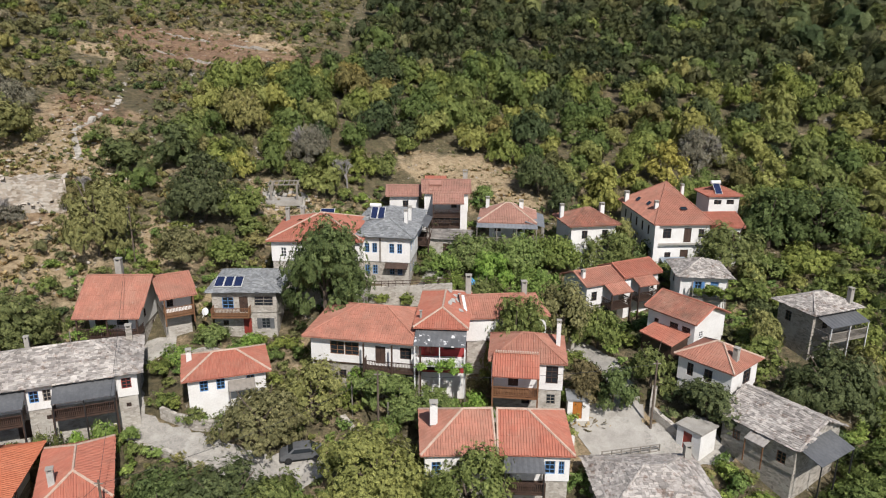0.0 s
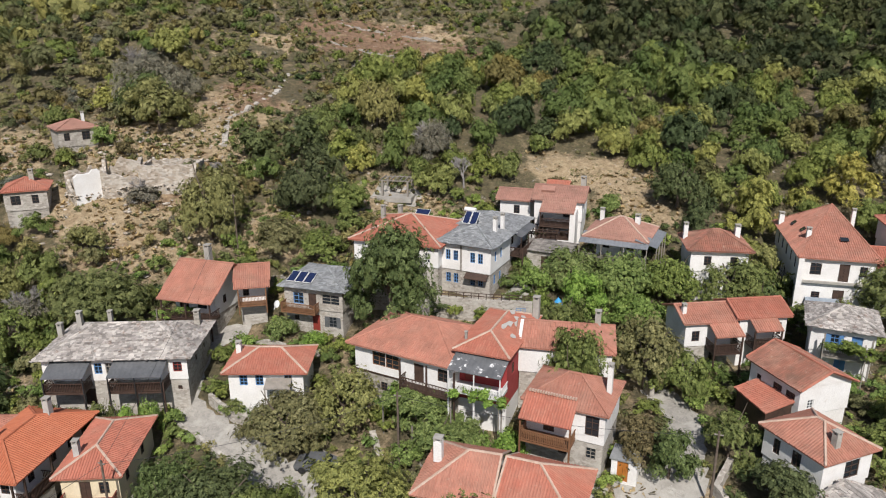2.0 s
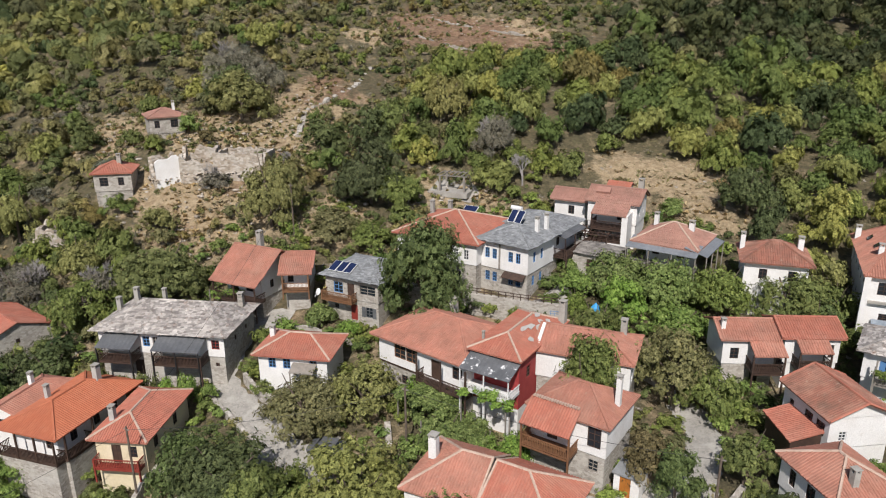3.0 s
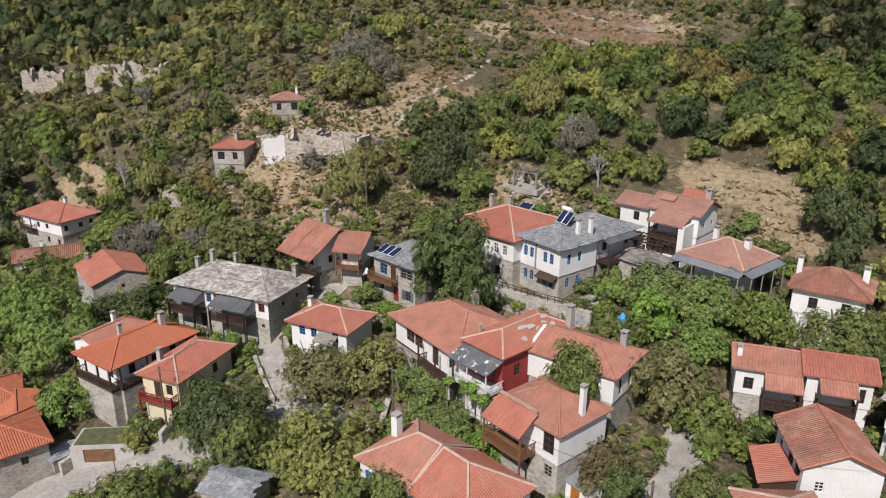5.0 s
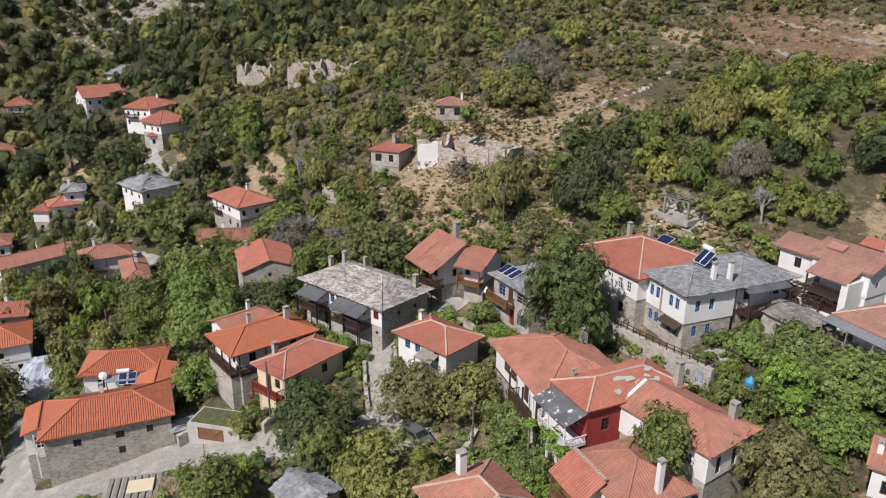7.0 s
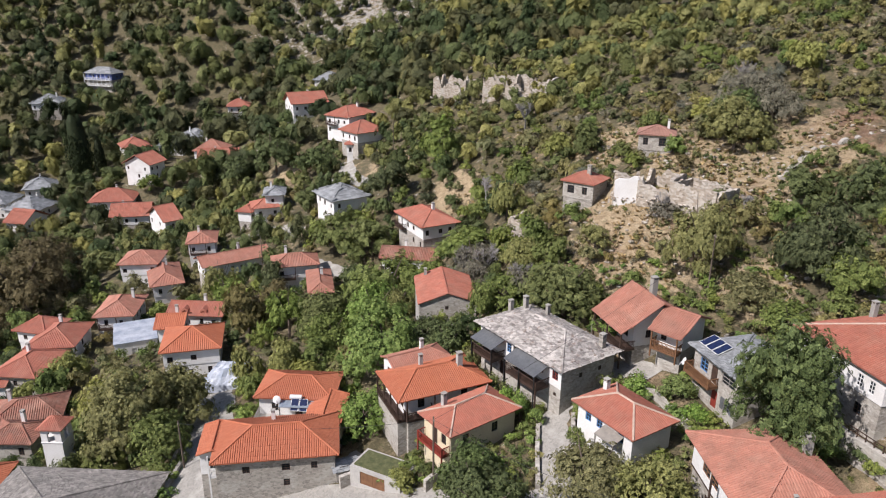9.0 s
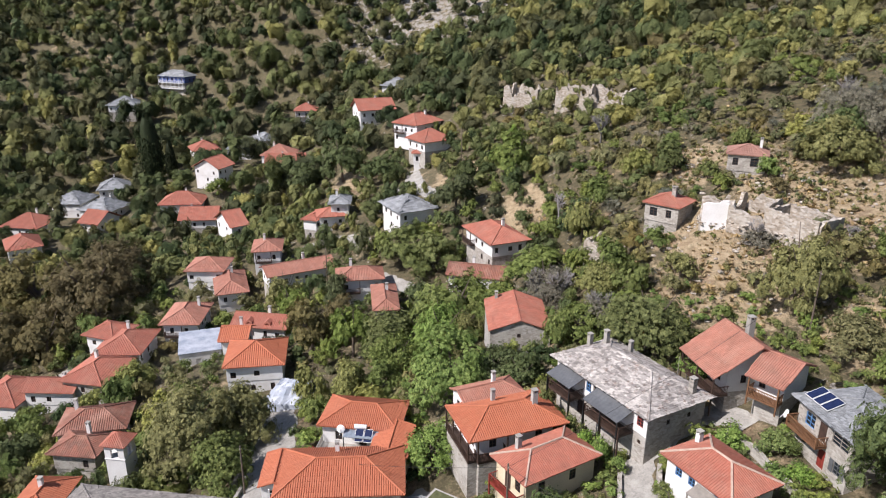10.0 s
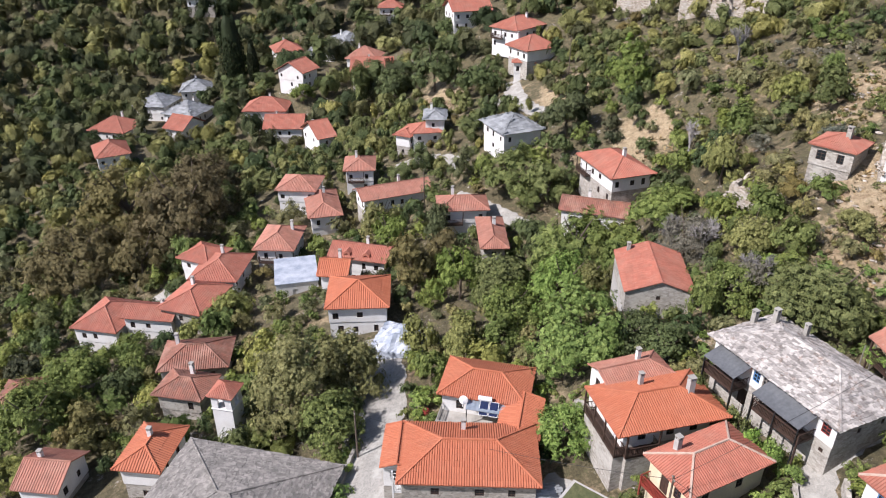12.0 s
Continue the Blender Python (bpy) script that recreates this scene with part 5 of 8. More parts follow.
ho, hx, hy = house("C", "cream house with a red hipped roof and pale ridges", tiles="tile_red", slope=0.45, upper="plaster_cream", lower="plaster_cream", caps="mortar", jut=0.0, wins=[w("f", 2, -1.4), w("f", 6, -1.4), d("l", 2, -1.7), w("l", 3.6, -1.4)], chimneys=[(-2.4, 1.6, 1.9, 1.3, 0.6, "plaster_grey")])
add_balcony(ho, "l", 0.2, 4.6, -2.7, 1.0, hx, hy, "paint_red", post_to=-4.2)
ho, hx, hy = house("D1", "grey stone house with a bright orange hipped roof", tiles="tile_orange", slope=0.4, over=0.5, upper="stone", lower="stone", jut=0.0, wins=[w("f", 3.2, -1.4, 0.8, 0.9), w("f", 7.5, -1.4, 0.9, 0.9), w("f", 7.5, -3.4, 0.7, 0.9), w("f", 10.6, -1.4, 0.7, 0.9), w("l", 2.5, -1.5), w("l", 5.0, -1.5), w("r", 4, -1.5)], chimneys=[(-0.6, 2.6, 1.7, 0.9, 0.5)])
add_balcony(ho, "l", 0.5, 6.5, -2.8, 1.0, hx, hy, "paint_white", roof_z=-0.1, post_to=-5.6)
ho, hx, hy = house("D2", "house with a bright orange hipped roof and an open terrace", tiles="tile_orange", slope=0.4, upper="plaster_white", lower="stone_pale", wins=[w("f", 2, -1.5), d("f", 5, -1.7), w("l", 3, -1.5), w("f", 7.5, -1.5)])
add_sheet(ho, "f", 3.0, 7.4, -0.15, -0.35, 1.9, hx, hy, "sheet_blue", posts=-3.0)
add_solar(ho, 0.4, -4.4, -0.3, 38, 0, 2, 1.0, 1.6, True)
add_dish(ho, -1.9, -4.3, 0.3, 180, 0.5)
add_balcony(ho, "f", 0.0, 9.0, -2.6, 3.0, hx, hy, "concrete", post_to=-5.0)
house("Dw", "low wing with an orange tiled roof joining two houses", roof="cross", tiles="tile_orange", slope=0.3, over=0.2, upper="plaster_cream", lower="stone", jut=0.0, wins=[])
ho, hx, hy = house("Dx", "glazed porch under an orange tiled roof", roof="cross", tiles="tile_orange", slope=0.3, over=0.3, upper="plaster_white", lower="stone", jut=0.0, wins=[w("l", 1.5, -1.4, 1.6, 1.5, "paint_white"), w("l", 3.8, -1.4, 1.6, 1.5, "paint_white"), w("f", 1.4, -1.4, 1.4, 1.5, "paint_white")], category="porch", name="porch")
house("Z", "low stone house with a broad worn slab roof", tiles="slate", slope=0.42, over=0.4, upper="stone", lower="stone", jut=0.0, wins=[w("f", 3.0, -1.4, 0.8, 1.0), w("f", 6.5, -1.4, 0.8, 1.0)], chimneys=[(4.3, 3.2, 1.5, 1.6, 0.7, "concrete")])
house("E", "small white house with a faded red roof", roof="right_hip", tiles="tile_old", slope=0.4, over=0.3, lower="plaster_white", wins=[w("l", 1.5, -1.3)], chimneys=[(1.0, 0.6, 1.7, 1.2, 0.5)])
house("F", "old barn of grey stone with a red gabled roof", roof="cross", tiles="tile_red", slope=0.36, over=0.2, upper="stone_pale", lower="plaster_grey", jut=0.0, wins=[d("f", 4.4, -3.0, 1.4, 1.8, "wood_grey"), w("f", 4.0, -0.8, 0.5, 0.6)], category="barn", name="barn", chimneys=[(-2.6, 4.6, 1.4, 1.0, 0.5, "concrete")])

# the far village
FAR = {
    "f1": ("red", "white house with a bright red hipped roof", "plaster_white", 0), "f2": ("brown", "long white house with a faded brown roof", "plaster_white", 1),
    "f3": ("slate", "white house with a grey slate roof", "plaster_white", 0), "f4": ("old", "white house with a red tiled roof and chimney", "plaster_white", 0),
    "f5": ("old", "narrow stone house with a curved red roof", "stone_pale", 0), "f6": ("red", "narrow white house with a red roof", "plaster_white", 1),
    "f7": ("old", "white house with three dark windows and red roof", "plaster_white", 0), "f8": ("old", "long low house with a red tiled roof", "plaster_white", 1),
    "f9": ("old", "white house with a red hipped roof", "plaster_white", 0), "f10": ("old", "stone house with a long red roof", "plaster_white", 0),
    "f11": ("old", "white house with a worn red roof", "plaster_white", 0), "f12": ("orange", "white house with a tall red hipped roof", "plaster_white", 0),
    "f13": ("red", "low house with a bright red roof and dormers", "plaster_white", 1), "f14": ("red", "house with stepped red roofs and white chimneys", "plaster_white", 0),
    "f15": ("red", "house with a red hipped roof and chimneys", "stone_pale", 0), "f16": ("red", "white house with a bright red roof", "plaster_white", 0),
    "f17": ("brown", "stone house with a weathered brown roof", "stone", 0), "f18": ("brown", "low stone house with a worn brown roof", "stone", 0),
    "f15w": ("red", "low wing of boards and white plaster under a ribbed red roof", "plaster_white", 1), "f14b": ("red", "white house with a bright red roof and white chimney", "plaster_white", 0),
    "f12b": ("orange", "low wing with an orange roof", "plaster_white", 1),
    "g1": ("orange", "white house with a bright orange roof", "plaster_white", 0), "g2": ("old", "white house with a red ribbed roof", "plaster_white", 1), "g3": ("brown", "house with a faded brown hipped roof", "plaster_grey", 0),
    "f20": ("red", "white house with a red roof on the far slope", "plaster_white", 0), "f30": ("slate", "blue painted house with white balconies", "plaster_blue", 0)}
for key in ("f43", "f24", "f25", "f26", "f35", "f37", "f37b", "f38"):
    FAR[key] = ("slate", "white house with a grey slate roof far off", "plaster_white", 0)
for key in PLOTS:
    if key[0] in "fg" and key not in FAR:
        FAR[key] = (("red", "old", "red")[len(key) % 3], "white house with a red roof far off", "plaster_white", len(FAR) % 3 == 1)
for key, (tone, label, wall, gabled) in FAR.items():
    L, W, tall = PLOTS[key][4:]
    rnd = random.Random(key)
    ho, hx, hy = house(key, label, roof="gable" if gabled else "hip", tiles="slate_grey" if tone == "slate" else "tile_" + tone, upper=wall, lower=wall if rnd.random() < 0.6 else "stone_pale", near=False, slope=rnd.uniform(0.52, 0.6) if PLOTS[key][0] < -160 else rnd.uniform(0.42, 0.5), over=rnd.uniform(0.5, 0.75),
                       chimneys=[(rnd.uniform(-0.3, 0.3) * L, rnd.uniform(0.05, 0.3) * W, 0.2 * min(L, W) + 1.0, 1.3, 0.6)] if rnd.random() < 0.7 else ())
    if key == "f30":
        for z in (-2.7, -5.2):
            add_balcony(ho, "f", 0.2, 2 * hx - 0.2, z, 1.2, hx, hy, "paint_white", roof_z=z + 2.4)
    elif key == "f13":
        for u in (-2.0, 1.6):
            part("dormer", roof_deck(roof_faces(1.3, 1.5, 0.5, "cross"), 0.5), "tile_red", ho, at=Matrix.Translation((u, -1.9, 0.85)))
    elif key in ("f7", "f11", "f1", "f20", "f4", "f36"):
        add_balcony(ho, "f", 0.5, min(4.0, 2 * hx - 0.5), -2.6, 1.0, hx, hy, "wood_dark", roof_z=-0.1)

# hillside houses
house("L1", "small lone house with a red roof on the hill", tiles="tile_faded", slope=0.4, upper="stone_pale", lower="stone_pale", over=0.35, wins=[w("f", 1.2, -1.2), w("f", 4.0, -1.2, 1.2, 1.3)], chimneys=[(1.8, 1.0, 1.9, 1.1, 0.5)])
house("L2", "abandoned stone house with a red roof on the hill", tiles="tile_red", slope=0.45, upper="stone_pale", lower="stone", over=0.35, wins=[w("f", 1.4, -1.3, 1.2, 1.3), w("f", 3.8, -1.3), w("l", 2, -1.4, 1.4, 1.5)], chimneys=[(0.8, -0.4, 2.2, 1.2, 0.7, "stone_pale")])


def bell_tower():
    x, y, z, turn, L, W, tall = PLOTS["tower"]
    ob = tagged(new("bell_tower"), "white bell tower with arched openings and red cap", "bell tower")
    ob.matrix_world = pose(x, y, z, 0, 0, turn)
    h = 1.35
    bm = bmesh.new()
    for k in range(4):
        run = Matrix.Rotation(radians(90 * k), 4, "Z")
        P = lambda u, q, d=0.0: run @ Vector((u, -h + d, q))  # noqa: E731
        arch = [(-0.5, -2.0)] + [(0.5 * math.cos(a), -0.95 + 0.5 * math.sin(a)) for a in [math.pi - math.pi * j / 8 for j in range(9)]] + [(0.5, -2.0)]
        rim = [(-h, -2.0), (-h, -0.95)] + [(-h + 2 * h * j / 6, 0.0) for j in range(7)] + [(h, -0.95), (h, -2.0)]
        for i in range(10):
            a, b = arch[i], arch[i + 1]
            c, e = rim[i], rim[i + 1]
            quad(bm, P(*c), P(*a), P(*b), P(*e))
            quad(bm, P(*a), P(*a, 0.3), P(*b, 0.3), P(*b))
        quad(bm, P(-h, -tall - 3), P(h, -tall - 3), P(h, -2.0), P(-h, -2.0))
    bmesh.ops.recalc_face_normals(bm, faces=bm.faces)
    part("shaft", bm, "plaster_white", ob)
    bm = bmesh.new()
    box(bm, -h - 0.1, -h - 0.1, -2.12, h + 0.1, h + 0.1, -2.02)
    part("ledge", bm, "plaster_white", ob)
    faces = roof_faces(3.4, 3.4, 1.25, "hip")
    deck = part("roof", roof_deck(faces), "tile_red", ob)
    tagged(part("tile_covering", tile_rows(faces, random.Random(3), 0.24, 0.6), "tile_red", deck), kind="stuff")
    bm = bmesh.new()
    bmesh.ops.create_cone(bm, cap_ends=True, segments=14, radius1=0.38, radius2=0.16, depth=0.6, matrix=Matrix.Translation((0, 0, -1.0)))
    part("bell", bm, "iron", ob)


bell_tower()
house("church", "stone church with a broad grey slab roof", tiles="slate_brown", upper="stone", lower="stone", slope=0.32, over=0.5, wins=[w("b", 4, -2.2, 0.7, 1.4), w("l", 4, -2.2, 0.7, 1.4), w("r", 4, -2.2, 0.7, 1.4)], category="church", name="church")


# ---- trees, scrub and far woods ----
def quad_mesh(name, V, F, material):
    me = bpy.data.meshes.new(name)
    me.vertices.add(len(V)), me.loops.add(len(F) * 4), me.polygons.add(len(F))
    me.vertices.foreach_set("co", np.asarray(V, np.float32).ravel())
    me.loops.foreach_set("vertex_index", np.asarray(F, np.int32).ravel())
    me.polygons.foreach_set("loop_start", np.arange(0, len(F) * 4, 4, dtype=np.int32))
    me.polygons.foreach_set("use_smooth", np.ones(len(F), bool))
    me.update(calc_edges=True)
    me.materials.append(MATS[material])
    return me


def ball_quads(r, seg=7, rings=4, rng=None, low=0.92):
    """A lumpy ball of quads, down to the share low of its height."""
    V, F = [], []
    for i in range(rings + 1):
        th = math.pi * (0.04 + low * i / rings)
        for k in range(seg):
            ph = 2 * math.pi * k / seg
            s = r * (1 + (rng.uniform(-0.16, 0.16) if rng is not None else 0))
            V.append((s * math.sin(th) * math.cos(ph), s * math.sin(th) * math.sin(ph), s * math.cos(th)))
    for i in range(rings):
        for k in range(seg):
            a, b = i * seg + k, i * seg + (k + 1) % seg
            F.append((a, a + seg, b + seg, b))
    return np.array(V), np.array(F)


def crown_quads(seed, lobes, leaves, leaf, squash=0.85, spread_=0.62, core=(5, 2), full=0.6, lobe=(0.24, 0.44)):
    """A crown in a unit ball: clumps of leafy sprays round shaded cores, with gaps between them."""
    rng = np.random.default_rng(seed)
    Vs, Fs, n = [], [], 0
    lean = rng.normal(size=3) * 0.12
    for k in range(lobes):
        d = rng.normal(size=3)
        d /= np.linalg.norm(d)
        d[2] = abs(d[2]) * 1.15 - 0.5
        c = (d * spread_ * rng.uniform(0.3, 1.0) ** 0.6 + lean * d[2]) * np.array([1, 1, squash])
        r = rng.uniform(*lobe)
        if core:
            V, F = ball_quads(r * full, *core, rng, 0.8)
            Vs.append(V * np.array([1, 1, 0.8]) + c), Fs.append(F + n)
            n += len(V)
        m = max(4, int(leaves * r * r))
        d = rng.normal(size=(m, 3))
        d /= np.linalg.norm(d, axis=1)[:, None]
        d[:, 2] = np.where(d[:, 2] < -0.35, -d[:, 2], d[:, 2])
        p = c + d * r * rng.uniform(0.5, 1.2, (m, 1)) * np.array([1, 1, 0.8])
        out = p + np.array([0, 0, 0.35])
        nrm = out / (np.linalg.norm(out, axis=1)[:, None] + 0.05) * 0.75 + d * 0.4 + rng.normal(size=(m, 3)) * 0.38 + np.array([0, 0, 0.15])
        nrm /= np.linalg.norm(nrm, axis=1)[:, None]
        a = np.cross(nrm, rng.normal(size=(m, 3)))
        a /= np.linalg.norm(a, axis=1)[:, None] + 1e-9
        b = np.cross(nrm, a)
        s = leaf * rng.uniform(0.55, 1.35, (m, 1))
        q = np.stack([p - a * s - nrm * s * 0.2, p - b * s * 0.7, p + a * s - nrm * s * 0.2, p + b * s * 0.7], 1).reshape(-1, 3)
        Vs.append(q), Fs.append(np.arange(m * 4).reshape(m, 4) + n)
        n += m * 4
    return np.concatenate(Vs), np.concatenate(Fs)


def trunk_bm(seed, tall, thick, spread_r, crown_r):
    """A tapered, leaning trunk that forks into limbs."""
    rnd = random.Random(seed)
    bm = bmesh.new()

    def limb(a, b, r0, r1, bends=3):
        pts = [Vector(a).lerp(Vector(b), k / bends) + Vector((rnd.uniform(-1, 1), rnd.uniform(-1, 1), 0)) * (0.06 * tall * (0 < k < bends)) for k in range(bends + 1)]
        rings = []
        for k, p in enumerate(pts):
            d = (pts[min(k + 1, bends)] - pts[max(k - 1, 0)]).normalized()
            s = d.orthogonal().normalized()
            u = d.cross(s)
            r = r0 + (r1 - r0) * k / bends
            rings.append([bm.verts.new(p + (s * math.cos(a_) + u * math.sin(a_)) * r) for a_ in [2 * math.pi * j / 6 for j in range(6)]])
        for A, B in zip(rings, rings[1:]):
            for j in range(6):
                bm.faces.new((A[j], A[(j + 1) % 6], B[(j + 1) % 6], B[j]))
        bm.faces.new(rings[-1])
        return pts[-1]

    top = limb((0, 0, -0.06 * tall), (rnd.uniform(-0.05, 0.05) * tall, rnd.uniform(-0.05, 0.05) * tall, tall), thick, thick * 0.6)
    for k in range(6):
        a = 2 * math.pi * (k + rnd.random() * 0.6) / 6
        limb(top - Vector((0, 0, rnd.uniform(0, 0.25) * tall)), top + Vector((math.cos(a) * spread_r, math.sin(a) * spread_r, rnd.uniform(0.3, 0.9) * crown_r)), thick * 0.5, thick * 0.12)
    return bm


TREE_MESHES = {}


def tree_meshes(shape, material, leaves=1050):
    """Trunk and crown of one of the tree shapes, in a tree one metre in crown radius."""
    slot = (shape, leaves)
    if slot not in TREE_MESHES:
        lobes, squash = (44, 50, 38, 54, 46)[shape % 5], (0.85, 1.0, 0.75, 1.1, 0.9)[shape % 5]
        if leaves > 2000:
            V, F = crown_quads(100 + shape, lobes * 3 // 2, 1700, 0.034, squash, 0.82, lobe=(0.11, 0.25))
        elif leaves > 800:
            V, F = crown_quads(100 + shape, lobes, 900, 0.052, squash, 0.78, lobe=(0.14, 0.33))
        else:
            V, F = crown_quads(100 + shape, lobes // 2, 520, 0.085, squash, 0.72, lobe=(0.18, 0.36))
        V *= np.array([1.22, 1.22, 1.06])
        V[:, 2] += 0.62 * squash
        tb = trunk_bm(shape, 0.55, 0.06, 0.5, 0.7)
        tr = bpy.data.meshes.new("trunk")
        tb.to_mesh(tr), tb.free()
        tr.materials.append(MATS["bark"])
        TREE_MESHES[slot] = (tr, V, F, {})
    tr, V, F, made = TREE_MESHES[slot]
    if material not in made:
        made[material] = quad_mesh("crown", V, F, material)
    return tr, made[material]


TREE_SPOTS = []
LABELS = {
    "leaf_green": "broad green leafy tree between the village houses", "leaf_olive": "olive-green tree with a loose rounded crown",
    "leaf_dark": "dark green dense tree with a full crown", "leaf_brown": "browning plane tree with a wide crown",
    "leaf_yellow": "yellowing leafy tree on the hillside", "leaf_lush": "bright green leafy fruit tree in a garden", "leaf_grey": "grey-brown nearly leafless tree with fine twigs"}


def tree(x, y, r, tall, material="leaf_green", shape=None, label=""):
    """A tree of crown radius r and full height tall at x, y."""
    k = len(TREE_SPOTS)
    shape = k % 5 if shape is None else shape
    TREE_SPOTS.append((x, y, r))
    tr, cr = tree_meshes(shape, material, 2200 if r > 7 else 1050 if x > -75 and r > 3.3 else 700)
    ob = tagged(new("tree"), label or LABELS[material], "tree", "village trees")
    squash = (0.85, 1.0, 0.75, 1.1, 0.9)[shape % 5]
    sz = tall / (1.5 * squash)
    ob.matrix_world = Matrix.LocRotScale((x, y, land_at(x, y) - 0.1), Euler((0, 0, k * 2.4)), (r, r, sz))
    part("trunk", tr, None, ob)
    part("crown", cr, None, ob)
    return ob


def scatter(name, label, spots, protos, material, category):
    """Many plants of one kind joined into one object: rows of x, y, radius, height."""
    Vs, Fs, Ts, n = [], [], [], 0
    rng = np.random.default_rng(len(spots))
    z = land([s[0] for s in spots], [s[1] for s in spots])
    for (x, y, r, h), g in zip(spots, z):
        V, F = protos[rng.integers(len(protos))]
        a = rng.uniform(0, 2 * math.pi)
        c, s = math.cos(a), math.sin(a)
        k = h / 1.55
        W = np.stack([(V[:, 0] * c - V[:, 1] * s) * r + x, (V[:, 0] * s + V[:, 1] * c) * r + y, (V[:, 2] + 0.55) * k + g - 0.15 * h * 0.4], 1)
        Vs.append(W), Fs.append(F + n), Ts.append(np.full(len(V), rng.uniform(-1, 1), np.float32))
        n += len(V)
    ob = new(name, quad_mesh(name, np.concatenate(Vs), np.concatenate(Fs), material))
    ob.data.attributes.new("tint", "FLOAT", "POINT").data.foreach_set("value", np.concatenate(Ts))
    return tagged(ob, label, category, kind="stuff")


def free_of(x, y, margin, clear=True):
    for px, py, _, turn, L, W, _ in PLOTS.values():
        dx, dy = x - px, y - py
        if abs(dx) + abs(dy) > 30:
            continue
        a = radians(turn)
        u, v = dx * math.cos(a) + dy * math.sin(a), -dx * math.sin(a) + dy * math.cos(a)
        if abs(u) < L / 2 + margin and abs(v) < W / 2 + margin:
            return False
    for cx, cy, rx, ry in CLEAR if clear else ():
        if ((x - cx) / (rx + margin)) ** 2 + ((y - cy) / (ry + margin)) ** 2 < 1:
            return False
    for line, w in LANES:
        for (ax, ay), (bx, by) in zip(line, line[1:]):
            d2 = (bx - ax) ** 2 + (by - ay) ** 2
            k = max(0, min(1, ((x - ax) * (bx - ax) + (y - ay) * (by - ay)) / d2))
            if math.hypot(x - ax - k * (bx - ax), y - ay - k * (by - ay)) < w / 2 + margin:
                return False
    return True




# ---- lanes, walls, ruins and loose things ----
def ribbon(points, width, lift=0.07, step=0.7, wobble=0.25, seed=1):
    """A strip of paving laid over the ground along a line."""
    P = [Vector((*p, 0)) for p in points]
    line = []
    for k in range(len(P) - 1):
        p0, p1, p2, p3 = P[max(k - 1, 0)], P[k], P[k + 1], P[min(k + 2, len(P) - 1)]
        n = max(2, int((p2 - p1).length / step))
        for i in range(n):
            s = i / n
            line.append(0.5 * (2 * p1 + (p2 - p0) * s + (2 * p0 - 5 * p1 + 4 * p2 - p3) * s * s + (3 * p1 - p0 - 3 * p2 + p3) * s ** 3))
    line.append(P[-1])
    rnd = random.Random(seed)
    cols = 5
    xy = []
    for k, p in enumerate(line):
        way = (line[min(k + 1, len(line) - 1)] - line[max(k - 1, 0)]).normalized()
        out = Vector((-way.y, way.x, 0))
        a, b = width / 2 + rnd.uniform(-wobble, wobble), width / 2 + rnd.uniform(-wobble, wobble)
        xy += [p + out * (-a + (a + b) * j / (cols - 1)) for j in range(cols)]
    z = land([v.x for v in xy], [v.y for v in xy])
    bump_ = [noise.noise((v.x * 0.13, v.y * 0.13, 0.0)) * 0.35 + noise.noise((v.x * 0.5, v.y * 0.5, 4.0)) * 0.12 for v in xy]
    verts = [(v.x, v.y, h + b_ + lift) for v, h, b_ in zip(xy, z, bump_)]
    polys = [(k * cols + j, k * cols + j + 1, (k + 1) * cols + j + 1, (k + 1) * cols + j) for k in range(len(line) - 1) for j in range(cols - 1)]
    me = bpy.data.meshes.new("lane")
    me.from_pydata(verts, [], polys)
    return me


def ground_z(x, y):
    """Height of the built ground, with its small unevenness."""
    return land_at(x, y) + noise.noise((x * 0.13, y * 0.13, 0.0)) * 0.35 + noise.noise((x * 0.5, y * 0.5, 4.0)) * 0.12


def rubble_wall(name, label, points, tall, thick=0.5, material="stone_pale", seed=2, ragged=0.1, category="wall", drop=1.5, level=None):
    """A wall of stone along a line, following the ground, its top uneven."""
    rnd = random.Random(seed)
    verts, polys = [], []
    pts = []
    for (ax, ay), (bx, by) in zip(points, points[1:]):
        n = max(1, int(math.hypot(bx - ax, by - ay) / 0.6))
        pts += [(ax + (bx - ax) * k / n, ay + (by - ay) * k / n) for k in range(n)]
    pts.append(points[-1])
    for k, (x, y) in enumerate(pts):
        a, b = pts[max(k - 1, 0)], pts[min(k + 1, len(pts) - 1)]
        l = math.hypot(b[0] - a[0], b[1] - a[1])
        ox, oy = -(b[1] - a[1]) / l * thick / 2, (b[0] - a[0]) / l * thick / 2
        g = ground_z(x, y)
        h = (g + tall if level is None else level) + rnd.uniform(-ragged, ragged)
        verts += [(x - ox, y - oy, g - drop), (x + ox, y + oy, g - drop), (x + ox, y + oy, h), (x - ox, y - oy, h)]
    for k in range(len(pts) - 1):
        c = 4 * k
        for i, j in ((1, 2), (2, 3), (3, 0)):
            polys.append((c + i, c + j, c + 4 + j, c + 4 + i))
    polys += [(0, 1, 2, 3), (len(verts) - 1, len(verts) - 2, len(verts) - 3, len(verts) - 4)]
    me = bpy.data.meshes.new(name)
    me.from_pydata(verts, [], polys)
    me.materials.append(MATS[material])
    return tagged(new(name, me), label, category)


